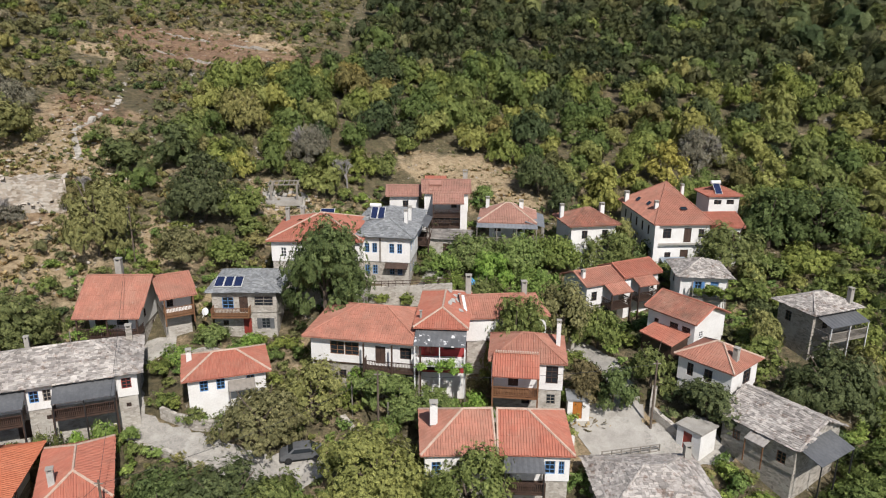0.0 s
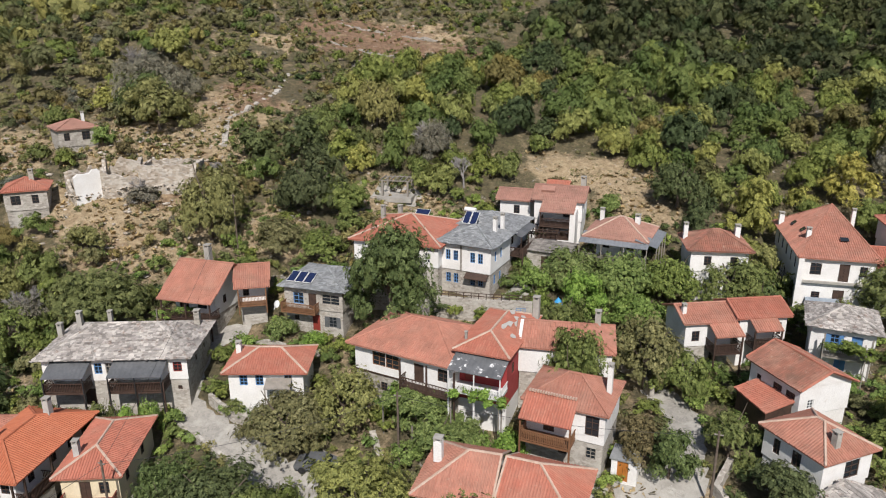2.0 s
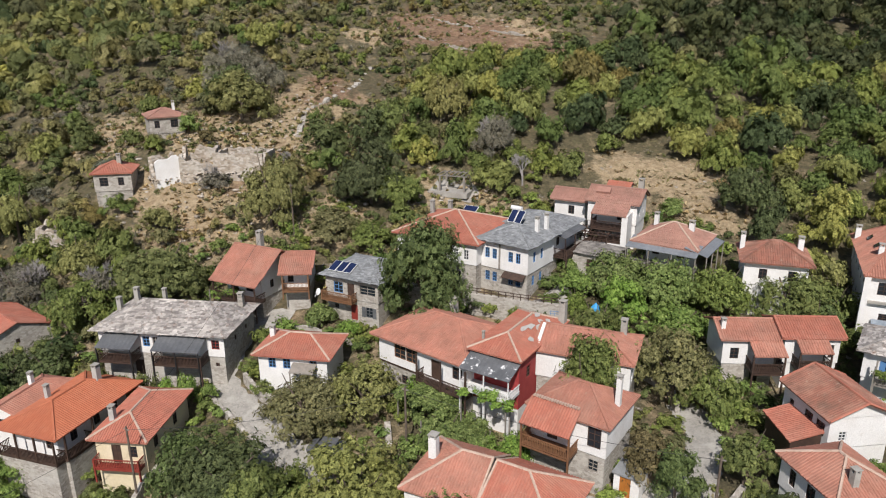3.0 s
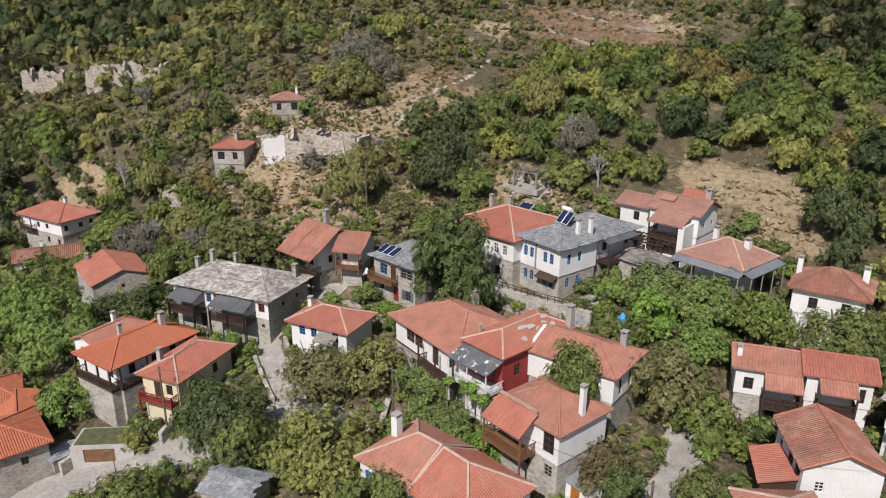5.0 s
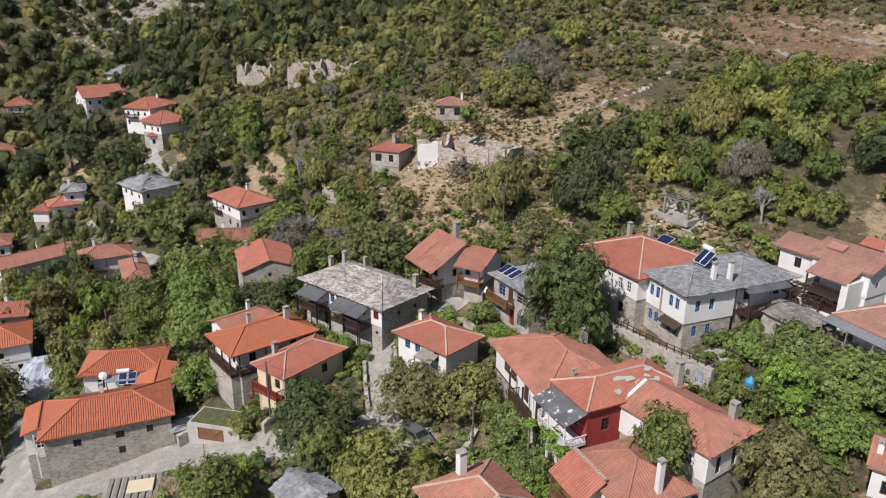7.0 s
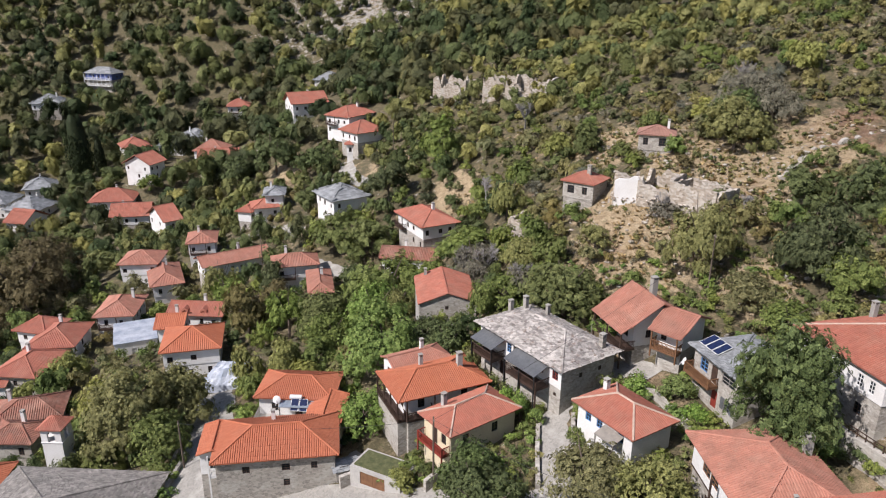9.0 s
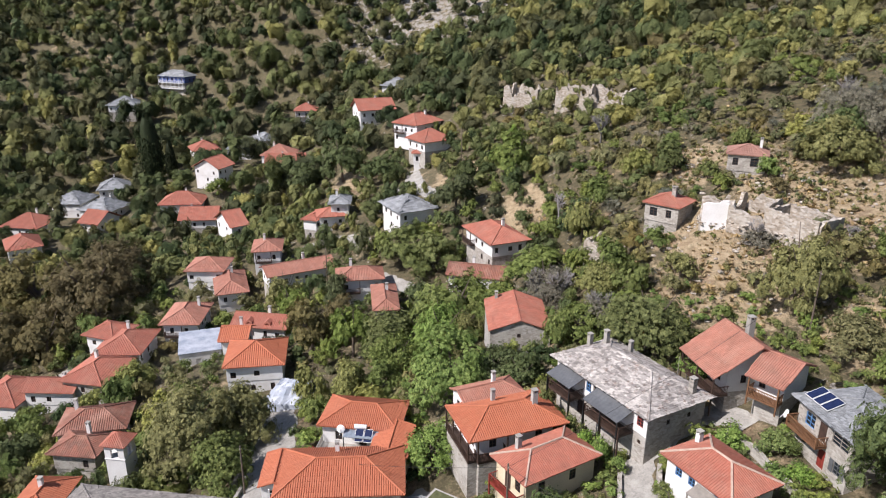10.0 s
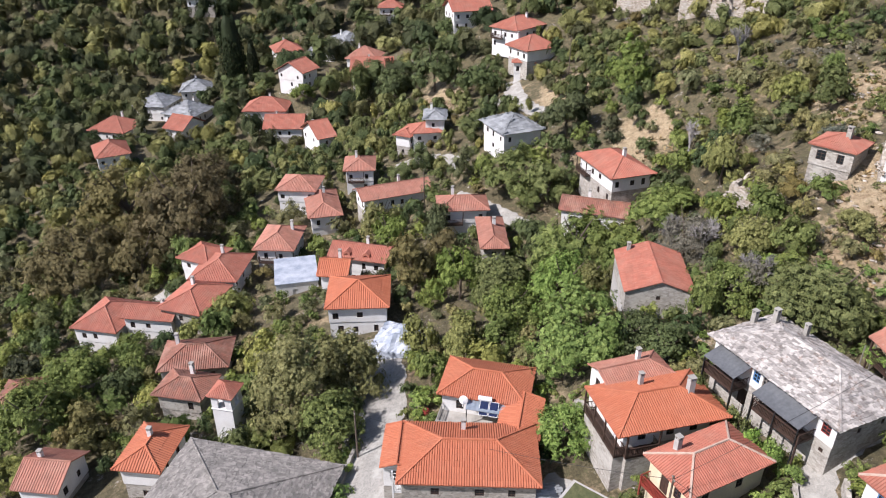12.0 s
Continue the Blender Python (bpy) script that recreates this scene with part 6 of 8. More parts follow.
CLEAR = [(-61, 82, 9, 6), (-62, 89, 9, 5), (0, 117.5, 9, 3.5), (-25, 101, 6, 3), (-54, 164, 15, 8), (-72, 141, 6, 2), (17.5, 62, 4, 4), (-13.6, 56.8, 3.5, 2.5), (-5, 63, 5, 3),
         (-60, 100, 5, 7), (-66, 112, 4, 7), (-58, 124, 5, 6), (-89, 91, 4, 3), (-35.5, 38.5, 4, 4), (-26.4, 31.2, 4.5, 4), (-69.5, 21.5, 5.5, 5.5), (-97, 0.7, 6, 6), (-92, -27, 5, 6), (18, 58, 6, 3), (41, 72, 5, 4), (2, 116, 8, 5)]
LANES = [([(-31.6, 60.6), (-33.8, 65.1), (-35, 68.6), (-33.6, 71.0), (-31.0, 72.0)], 2.6), ([(-31.6, 60.6), (-26, 58.5), (-21.1, 57), (-16.8, 55.7), (-13.7, 55.1)], 2.6),
         ([(-17.8, 56.2), (-18.5, 52.8), (-20.7, 47.7), (-24.7, 43.4), (-28.2, 38.4), (-30.6, 33.2), (-31.6, 22), (-34, 18)], 4.4), ([(-73, 17.4), (-67, 18.2), (-60, 19.2), (-49.8, 19.2), (-38.7, 18.6), (-28, 16.5)], 5.2),
         ([(14.5, 77.5), (17.6, 72.9), (18.6, 66.1), (18, 62), (15.7, 57.9)], 2.6), ([(-129.4, 32.4), (-139.5, 25), (-140.9, 17)], 3), ([(-164.6, 45.9), (-148, 47), (-137.6, 50.3)], 3),
         ([(27.5, 61.5), (22.5, 60.2), (14.8, 59.4)], 4.4), ([(-104, -24), (-97, -33), (-88, -38)], 3.0), ([(-118, 30), (-110, 36), (-100, 44), (-97, 48)], 3.0), ([(-152, 35), (-157, 44), (-166, 46)], 2.6)]
for k, (line, width) in enumerate(LANES):
    ln = new("lane", ribbon(line, width + 0.6, seed=k))
    ln.data.materials.append(MATS["paving"])
    tagged(ln, "pale stone-paved village lane", "lane", kind="structure")
for k, (line, width) in enumerate([([(13.2, 61.5), (16, 62.5), (20, 62)], 6.0), ([(5.5, 61.6), (9, 61.2), (12.5, 61.6)], 2.6), ([(-36.6, 36.5), (-34.2, 39.5)], 4.0), ([(-48.5, 22.6), (-47.6, 17.4), (-40, 16.4), (-33, 19)], 5.0), ([(-14.5, 55.3), (-12.0, 57.8)], 5.0), ([(-4.5, 82.0), (-3.0, 85.0), (-2.0, 89)], 2.2), ([(-29, 102.6), (-22, 103.4)], 4)]):
    yd = new("yard", ribbon(line, width, 0.1, seed=k + 20))
    yd.data.materials.append(MATS["paving" if k == 3 else "concrete"])
    tagged(yd, "pale paved yard", "yard", kind="structure")

wall = rubble_wall("retaining_wall", "pale stone retaining wall below the blue-windowed house", [(-20.5, 80.2), (-12, 81.0), (-5, 82.0), (0.2, 83.2)], 2.9, 0.6, "stone_pale", 3, 0.05, drop=4.0, level=7.8)
fr, pane, leaf = window_meshes(1.1, 1.0, "w")
win = part("window", painted(fr, "paint_blue"), None, wall, at=pose(-1.0, 82.55, 6.6, 0, 0, 13))
part("pane", painted(pane, "glass"), None, win)
rubble_wall("garden_wall", "low stone wall beside the lane", [(-29.8, 58.0), (-25.2, 56.4), (-20.6, 55.0)], 0.7, 0.45, "stone_pale", 4)
rubble_wall("garden_wall", "low stone wall beside the lane", [(-33.0, 40.6), (-31.6, 36.0)], 1.6, 0.5, "stone_pale", 5)
rubble_wall("garden_wall", "low stone wall above the vegetable bed", [(-10.4, 62.8), (-8.2, 60.0), (-8.6, 57.6)], 0.6, 0.6, "stone_pale", 7)
rubble_wall("garden_wall", "stone wall at the foot of the house", [(4.6, 60.4), (9.0, 60.0), (12.8, 60.2)], 0.9, 0.45, "plaster_white", 8)
rubble_wall("parapet_wall", "pale wall beside the square", [(22.0, 66.6), (21.0, 63.6), (23.2, 61.0)], 1.0, 0.5, "stone_pale", 9)
rubble_wall("garden_wall", "pale stone terrace wall between gardens", [(-31.0, 69.6), (-26.5, 70.6), (-21.0, 71.4)], 0.9, 0.45, "stone_pale", 21)
rubble_wall("garden_wall", "pale stone wall along the climbing lane", [(-32.6, 61.0), (-35.0, 65.6), (-36.4, 68.2)], 1.0, 0.45, "stone_pale", 22)
rubble_wall("garden_wall", "pale stone wall below the small white house", [(-28.6, 61.6), (-24.5, 60.0), (-19.5, 59.6)], 1.1, 0.45, "stone_pale", 23)
rubble_wall("garden_wall", "pale stone wall beside the cream house", [(-26.2, 44.6), (-27.6, 47.6), (-27.0, 50.6)], 1.5, 0.45, "stone_pale", 24)
rubble_wall("garden_wall", "pale rubble wall of the lower court", [(-45.5, 41.6), (-40.5, 44.2)], 1.2, 0.5, "stone_pale", 25, 0.2)
rubble_wall("garden_wall", "pale stone wall at the edge of the orchard", [(9.5, 80.2), (13.0, 78.8), (14.6, 75.6)], 1.2, 0.45, "stone_pale", 26)
rubble_wall("road_wall", "low grey wall between church and road", [(-58.5, 15.0), (-52.0, 15.6), (-46.8, 15.2)], 0.9, 0.4, "stone_pale", 27)
rubble_wall("field_wall", "dry stone terrace wall on the hillside", [(-66, 156.5), (-56, 157.5), (-46, 156.5), (-38, 155.5)], 0.5, 0.6, "stone", 10, 0.3)
rubble_wall("field_wall", "dry stone terrace wall on the hillside", [(-70, 167.0), (-56, 168.5), (-44, 167.5)], 0.5, 0.6, "stone", 11, 0.3)
rubble_wall("field_wall", "broken dry stone wall down the slope", [(-63, 134), (-60, 124), (-62, 112), (-57, 104)], 0.35, 0.9, "stone", 12, 0.45)
rubble_wall("road_wall", "grey wall along the lower road", [(-47.5, 16.6), (-41.5, 15.4), (-33, 14.6)], 0.8, 0.4, "concrete", 13, 0.03)


# ruined houses
def ruin(x, y, turn, L, W, tall, seed, whole=False):
    rnd = random.Random(seed)
    ob = tagged(new("ruin"), "roofless ruined stone house with crumbling walls", "ruin", "hillside ruins")
    g = ground_z(x, y)
    ob.matrix_world = pose(x, y, g, 0, 0, turn)
    corners = [(-L / 2, -W / 2), (L / 2, -W / 2), (L / 2, W / 2), (-L / 2, W / 2)]
    for k in range(4):
        (ax, ay), (bx, by) = corners[k], corners[(k + 1) % 4]
        l = math.hypot(bx - ax, by - ay)
        bm = bmesh.new()
        t = 0.28
        nx, ny = -(by - ay) / l * t, (bx - ax) / l * t
        u, h, cols = 0.0, tall * rnd.uniform(0.7, 1.0), []
        while True:
            x0, y0 = ax + (bx - ax) * u / l, ay + (by - ay) * u / l
            cols.append([bm.verts.new(p_) for p_ in ((x0 - nx, y0 - ny, -2.5), (x0 + nx, y0 + ny, -2.5), (x0 + nx * 0.9, y0 + ny * 0.9, h + rnd.uniform(-0.12, 0.12)), (x0 - nx * 0.9, y0 - ny * 0.9, h + rnd.uniform(-0.12, 0.12)))])
            if u >= l:
                break
            u = min(l, u + rnd.uniform(0.25, 0.8))
            h = tall * (rnd.uniform(0.94, 1.0) if whole else min(1.0, max(0.12, h / tall + rnd.choice([-0.25, -0.12, -0.06, 0.0, 0.05, 0.1, 0.2]))))
        for A, B in zip(cols, cols[1:]):
            for i, j in ((1, 2), (2, 3), (3, 0)):
                bm.faces.new((A[i], A[j], B[j], B[i]))
        bm.faces.new(cols[0]), bm.faces.new(cols[-1][::-1])
        part("wall", bm, "plaster_white" if (k == 0 and seed == 3) else "stone_tan", ob)
    V, F, c = [], [], 0
    rng = np.random.default_rng(seed)
    for _ in range(110):
        B, Q = ball_quads(rng.uniform(0.12, 0.4), 5, 2, rng)
        V.append(B * np.array([1, 1, 0.6]) + np.array([rng.uniform(-L * 0.62, L * 0.62), rng.uniform(-W * 0.65, W * 0.6), rng.uniform(-0.1, 0.5)]))
        F.append(Q + c)
        c += len(B)
    V, F = np.concatenate(V), np.concatenate(F)
    me = bpy.data.meshes.new("rubble")
    me.from_pydata(V.tolist(), [], F.tolist())
    tagged(part("rubble", me, "stone_tan", ob), kind="stuff")


ruin(-63.0, 88.0, 40, 5.0, 5.4, 3.8, 1)
ruin(-57.0, 91.6, 25, 7.6, 5.0, 3.2, 2, True)
ruin(-66.2, 83.8, 63, 3.6, 3.4, 3.9, 3)
ruin(-168, 78, 50, 10, 7, 6.0, 5)
ruin(-152, 88, 50, 9, 7, 4.5, 6)
ruin(-140, 92, 45, 11, 8, 4.5, 8)
ruin(-75.0, 71.5, 40, 6, 5, 2.0, 10)


def utility_pole(x, y, tall, wires=()):
    g = ground_z(x, y)
    ob = tagged(new("utility_pole"), "brown wooden utility pole", "pole", "utility poles")
    ob.matrix_world = Matrix.Translation((x, y, g))
    bm = bmesh.new()
    bmesh.ops.create_cone(bm, cap_ends=True, segments=8, radius1=0.13, radius2=0.09, depth=tall + 1, matrix=Matrix.Translation((0, 0, tall / 2 - 0.5)))
    part("shaft", bm, "bark", ob)
    bm = bmesh.new()
    beam(bm, (-0.35, 0, tall - 0.3), (0.35, 0, tall - 0.3), 0.08)
    part("crossarm", bm, "wood_grey", ob)
    return Vector((x, y, g + tall - 0.35))


tops = [utility_pole(*p) for p in ((-6.4, 60.2, 7.5), (-26.6, 45.6, 8.5), (-40.2, 83.4, 8.0), (20.6, 62.0, 7.5), (-46.0, 17.0, 7.0), (-152, 58, 9), (-118, 24, 8))]


def wire(a, b, sag):
    c = bpy.data.curves.new("wire", "CURVE")
    c.dimensions, c.bevel_depth = "3D", 0.018
    s = c.splines.new("POLY")
    s.points.add(14)
    for k, p in enumerate(s.points):
        q = a.lerp(b, k / 14)
        p.co = (q.x, q.y, q.z - sag * 4 * (k / 14) * (1 - k / 14), 1)
    c.materials.append(MATS["iron"])
    tagged(new("wire", c), "thin overhead wire between poles", "wire")


for a, b, s in ((0, 1, 0.9), (0, 3, 0.8), (1, 4, 1.0), (2, 1, 1.2)):
    wire(tops[a], tops[b], s)


def arbour(x, y, turn, L, W, tall, material, seed, label):
    """A vine-covered frame on posts."""
    ob = tagged(new("vine_arbour"), label, "arbour")
    ob.matrix_world = pose(x, y, ground_z(x, y), 0, 0, turn)
    for sx in (-1, 1):
        for sy in (-1, 1):
            bm = bmesh.new()
            beam(bm, (sx * L * 0.42, sy * W * 0.42, -0.5), (sx * L * 0.42, sy * W * 0.42, tall), 0.1)
            part("post", bm, "wood_grey", ob)
    rng = np.random.default_rng(seed)
    Vs, Fs, n = [], [], 0
    for k in range(int(L * W / 0.55)):
        V, F = crown_quads(seed * 50 + k, 3, 380, 0.11, 0.7, 0.5, core=(5, 3), full=0.75)
        V = V * np.array([1.5, 1.5, 1.1]) * rng.uniform(0.7, 1.15) + np.array([rng.uniform(-L / 2, L / 2), rng.uniform(-W / 2, W / 2), tall + rng.uniform(-0.9, 0.15)])
        Vs.append(V), Fs.append(F + n)
        n += len(V)
    part("vine", quad_mesh("vine", np.concatenate(Vs), np.concatenate(Fs), material), None, ob)


def hut(x, y, turn, L, W, tall, wall, roof, door, label, top="flat", dw=0.95, dh=1.9):
    ob = tagged(new("hut"), label, "hut")
    ob.matrix_world = pose(x, y, ground_z(x, y), 0, 0, turn)
    hx, hy = L / 2, W / 2
    part("wall", wall_ring(hx, hy, -1.0, tall, [("f", L * 0.45, dh / 2 + 0.05, dw, dh)]), wall, ob)
    bm = bmesh.new()
    if top == "flat":
        box(bm, -hx - 0.15, -hy - 0.15, tall + 0.002, hx + 0.15, hy + 0.15, tall + 0.16)
        part("roof", bm, roof, ob)
    elif top == "terrace":
        box(bm, -hx + 0.35, -hy + 0.35, tall - 0.02, hx - 0.35, hy - 0.35, tall + 0.14)
        part("grass", bm, roof, ob)
    else:
        bm.free()
        faces = roof_faces(L + 0.5, W + 0.5, 0.7, "gable")
        rf = part("roof", roof_deck(faces, 0.08), roof, ob, at=Matrix.Translation((0, 0, tall)))
        me = tile_rows(faces, random.Random(int(x)), 0.24, 0.6) if roof.startswith("tile") else slab_rows(faces, random.Random(int(x)), 0.3)
        tagged(part("roof_covering", me, roof, rf), kind="stuff")
    add_window(ob, "f", L * 0.45, dh / 2 + 0.05, dw, dh, hx, hy, "d", door)


hut(13.6, 64.0, -4, 2.2, 2.0, 2.1, "plaster_white", "slate_grey", "wood_orange", "small white gate hut with a bright orange door")
hut(24.6, 60.4, -50, 2.6, 2.6, 2.3, "plaster_white", "concrete", "paint_red", "small white hut with a red door")
hut(-3.2, 111.6, 3, 3.0, 2.6, 2.4, "plaster_white", "tile_red", "wood_dark", "small white hut with a red tiled roof", "gable")
hut(-34.0, 36.6, 100, 2.2, 1.8, 1.6, "stone_pale", "slate_grey", "wood_dark", "small stone shed with a slab roof", "gable")
hut(-31.0, 40.8, 51, 6.4, 3.6, 2.0, "plaster_grey", "turf", "wood_mid", "pale garage with a brown door under a grassy terrace", "terrace", dw=3.2, dh=1.6)
hut(-0.4, 95.4, -4, 5.4, 4.6, 2.6, "stone_pale", "slate_brown", "wood_dark", "low outbuilding with a worn slab roof", "gable")
hut(52.0, 112.0, 10, 4.0, 3.5, 2.4, "plaster_grey", "tile_old", "wood_dark", "small stone shed among the trees", "gable")
hut(-10.6, 45.2, 25, 4.6, 3.8, 2.6, "stone_pale", "slate_grey", "wood_dark", "low outbuilding with a grey slab roof", "gable")


def pergola():
    x, y = -25.6, 103.0
    ob = tagged(new("pergola"), "open shelter of pale posts in a bare yard", "pergola")
    ob.matrix_world = pose(x, y, ground_z(x, y), 0, 0, 10)
    for sx in (-1, 1):
        for sy in (-1, 1):
            bm = bmesh.new()
            beam(bm, (sx * 1.9, sy * 1.5, -0.5), (sx * 1.9, sy * 1.5, 2.4), 0.28)
            part("post", bm, "wood_grey", ob)
    for k in range(7):
        bm = bmesh.new()
        beam(bm, (-2.2 + 0.73 * k, -1.9, 2.5), (-2.2 + 0.73 * k, 1.9, 2.5), 0.12)
        part("rafter", bm, "wood_grey", ob)
    for s in (-1, 1):
        bm = bmesh.new()
        beam(bm, (-2.3, s * 1.5, 2.42), (2.3, s * 1.5, 2.42), 0.14)
        part("beam", bm, "wood_grey", ob)
    bm = bmesh.new()
    box(bm, -2.6, -2.4, -0.6, 2.6, 2.2, 0.12)
    part("plinth", bm, "concrete", ob)


pergola()


def car(x, y, turn):
    ob = tagged(new("car"), "dark parked car partly under the trees", "car")
    ob.matrix_world = pose(x, y, ground_z(x, y) + 0.1, 0, 0, turn)
    outline = [(-2.05, 0.3), (-2.1, 0.75), (-1.75, 0.95), (-1.3, 1.0), (-0.75, 1.45), (0.75, 1.45), (1.35, 0.98), (1.95, 0.85), (2.1, 0.6), (2.05, 0.3)]
    bm = bmesh.new()
    A = [bm.verts.new((u, -0.82 + (0.14 if z > 1.1 else 0), z)) for u, z in outline]
    B = [bm.verts.new((u, 0.82 - (0.14 if z > 1.1 else 0), z)) for u, z in outline]
    bm.faces.new(A), bm.faces.new(B[::-1])
    for k in range(len(A)):
        bm.faces.new((A[k], B[k], B[(k + 1) % len(A)], A[(k + 1) % len(A)]))
    bmesh.ops.bevel(bm, geom=list(bm.edges), offset=0.06, segments=2, affect="EDGES")
    part("body", bm, "sheet_grey", ob)
    for s in (-1, 1):
        bm = bmesh.new()
        quad(bm, (-1.1, s * 0.83, 1.02), (1.1, s * 0.83, 1.02), (0.7, s * 0.74, 1.38), (-0.7, s * 0.74, 1.38))
        part("side_window", bm, "glass", ob)
        for u in (-1.3, 1.3):
            bm = bmesh.new()
            bmesh.ops.create_cone(bm, cap_ends=True, segments=16, radius1=0.33, radius2=0.33, depth=0.22, matrix=pose(u, s * 0.76, 0.3, 90, 0, 0))
            part("wheel", bm, "iron", ob)
    for a, b in (((1.28, 1.0), (0.8, 1.42)), ((-1.24, 1.02), (-0.8, 1.42))):
        bm = bmesh.new()
        o = 0.05 if a[0] > 0 else -0.05
        quad(bm, (a[0] + o, -0.7, a[1] + 0.02), (a[0] + o, 0.7, a[1] + 0.02), (b[0] + o, 0.6, b[1] + 0.01), (b[0] + o, -0.6, b[1] + 0.01))
        part("windscreen", bm, "glass", ob)


car(-13.4, 57.4, 15)
car(-96.5, 27.5, 70)


def flower_pot(x, y):
    ob = tagged(new("flower_pot"), "large red glazed pot on the terrace edge", "pot", "red pots")
    ob.matrix_world = Matrix.Translation((x, y, ground_z(x, y) + 0.1))
    bm = bmesh.new()
    prof = [(0.22, 0.0), (0.4, 0.25), (0.45, 0.5), (0.36, 0.75), (0.42, 0.82), (0.34, 0.82), (0.3, 0.6)]
    rings = [[bm.verts.new((r * math.cos(2 * math.pi * k / 12), r * math.sin(2 * math.pi * k / 12), z)) for k in range(12)] for r, z in prof]
    for A, B in zip(rings, rings[1:]):
        for k in range(12):
            bm.faces.new((A[k], A[(k + 1) % 12], B[(k + 1) % 12], B[k]))
    bm.faces.new(rings[0][::-1]), bm.faces.new(rings[-1])
    part("vessel", bm, "paint_red", ob)
    V, F = crown_quads(int(abs(x * 7)), 3, 300, 0.16, 0.7, 0.4, core=(6, 3))
    part("plant", quad_mesh("plant", V * 0.4 + np.array([0, 0, 1.0]), F, "leaf_lush"), None, ob)


for k in range(4):
    flower_pot(-46.0 - 2.6 * k, 23.4 + 0.75 * k)


def tarp(x, y, turn, L, W, tall, label, seed):
    rng = np.random.default_rng(seed)
    ob = tagged(new("tarpaulin"), label, "tarpaulin")
    ob.matrix_world = pose(x, y, ground_z(x, y), 0, 0, turn)
    n = 14
    bm = bmesh.new()
    V = [[bm.verts.new((-L / 2 + L * i / n, -W / 2 + W * j / n, tall * (0.25 + 0.75 * math.sin(math.pi * (i + 0.5) / (n + 1)) * math.sin(math.pi * (j + 0.5) / (n + 1))) + rng.uniform(-0.32, 0.32))) for j in range(n + 1)] for i in range(n + 1)]
    for i in range(n):
        for j in range(n):
            bm.faces.new((V[i][j], V[i + 1][j], V[i + 1][j + 1], V[i][j + 1]))
    rim = [V[i][0] for i in range(n + 1)] + [V[n][j] for j in range(1, n + 1)] + [V[i][n] for i in range(n - 1, -1, -1)] + [V[0][j] for j in range(n - 1, 0, -1)]
    feet = [bm.verts.new((v.co.x * 1.05, v.co.y * 1.05, -0.6)) for v in rim]
    for k in range(len(rim)):
        bm.faces.new((rim[k], feet[k], feet[(k + 1) % len(rim)], rim[(k + 1) % len(rim)]))
    part("sheet", bm, "tarp_white", ob)


tarp(-69.9, 21.6, 73, 8.6, 7.2, 2.4, "crumpled white tarpaulin over building material", 1)
hut(-97.4, 0.7, 102, 7.4, 9.4, 3.2, "plaster_white", "tarp_white", "paint_white", "terrace under a pale flat sheet roof")
arbour(-6.6, 65.2, -10, 6.0, 5.4, 3.7, "leaf_lush", 1, "vine-covered arbour in front of the house")
arbour(-2.4, 62.4, -20, 6.4, 4.6, 3.1, "leaf_lush", 2, "leafy vine arbour in the garden")
arbour(-0.3, 64.3, -2, 5.6, 1.0, 5.9, "leaf_lush", 3, "vine growing along a balcony")
arbour(32.0, 82.9, -4, 4.5, 1.4, 4.6, "leaf_green", 4, "vine over the blue balcony")
arbour(-39.5, 69.3, 5, 4.0, 1.4, 3.6, "leaf_lush", 5, "vine over the wooden balcony")


def lattice(x, y, turn):
    """A terrace with a white wall under a dark timber lattice."""
    ob = tagged(new("lattice_pergola"), "dark timber lattice above a white terrace wall", "pergola")
    ob.matrix_world = pose(x, y, ground_z(x, y), 0, 0, turn)
    bm = bmesh.new()
    box(bm, -2.6, 1.6, -1.5, 2.6, 1.85, 2.3)
    part("wall", bm, "plaster_white", ob)
    bm = bmesh.new()
    box(bm, -2.6, -1.9, -1.5, 2.6, 1.595, 0.15)
    part("terrace", bm, "plaster_white", ob)
    for k in range(4):
        bm = bmesh.new()
        beam(bm, (-2.5 + 5 * k / 3, -1.7, 0.1), (-2.5 + 5 * k / 3, -1.7, 2.6), 0.14)
        part("post", bm, "wood_dark", ob)
        bm = bmesh.new()
        beam(bm, (-2.7, -1.9 + 1.2 * k, 2.66), (2.7, -1.9 + 1.2 * k, 2.66), 0.12)
        part("beam", bm, "wood_dark", ob)
    for k in range(9):
        bm = bmesh.new()
        beam(bm, (-2.6 + 0.65 * k, -2.0, 2.76), (-2.6 + 0.65 * k, 1.9, 2.76), 0.09)
        part("rafter", bm, "wood_dark", ob)


lattice(-3.2, 99.6, 8)


def parasol(x, y):
    ob = tagged(new("parasol"), "bright blue folded garden parasol among the fruit trees", "parasol")
    ob.matrix_world = Matrix.Translation((x, y, ground_z(x, y)))
    bm = bmesh.new()
    beam(bm, (0, 0, -0.3), (0, 0, 2.3), 0.05)
    part("pole", bm, "paint_white", ob)
    bm = bmesh.new()
    top = bm.verts.new((0, 0, 2.5))
    rim = [bm.verts.new((0.55 * math.cos(math.pi * k / 4), 0.55 * math.sin(math.pi * k / 4), 1.9)) for k in range(8)]
    hem = [bm.verts.new((v.co.x * 0.8, v.co.y * 0.8, 0.7)) for v in rim]
    for k in range(8):
        bm.faces.new((top, rim[k], rim[(k + 1) % 8]))
        bm.faces.new((rim[k], hem[k], hem[(k + 1) % 8], rim[(k + 1) % 8]))
    part("canopy", bm, "paint_sky", ob)


parasol(2.7, 85.6)


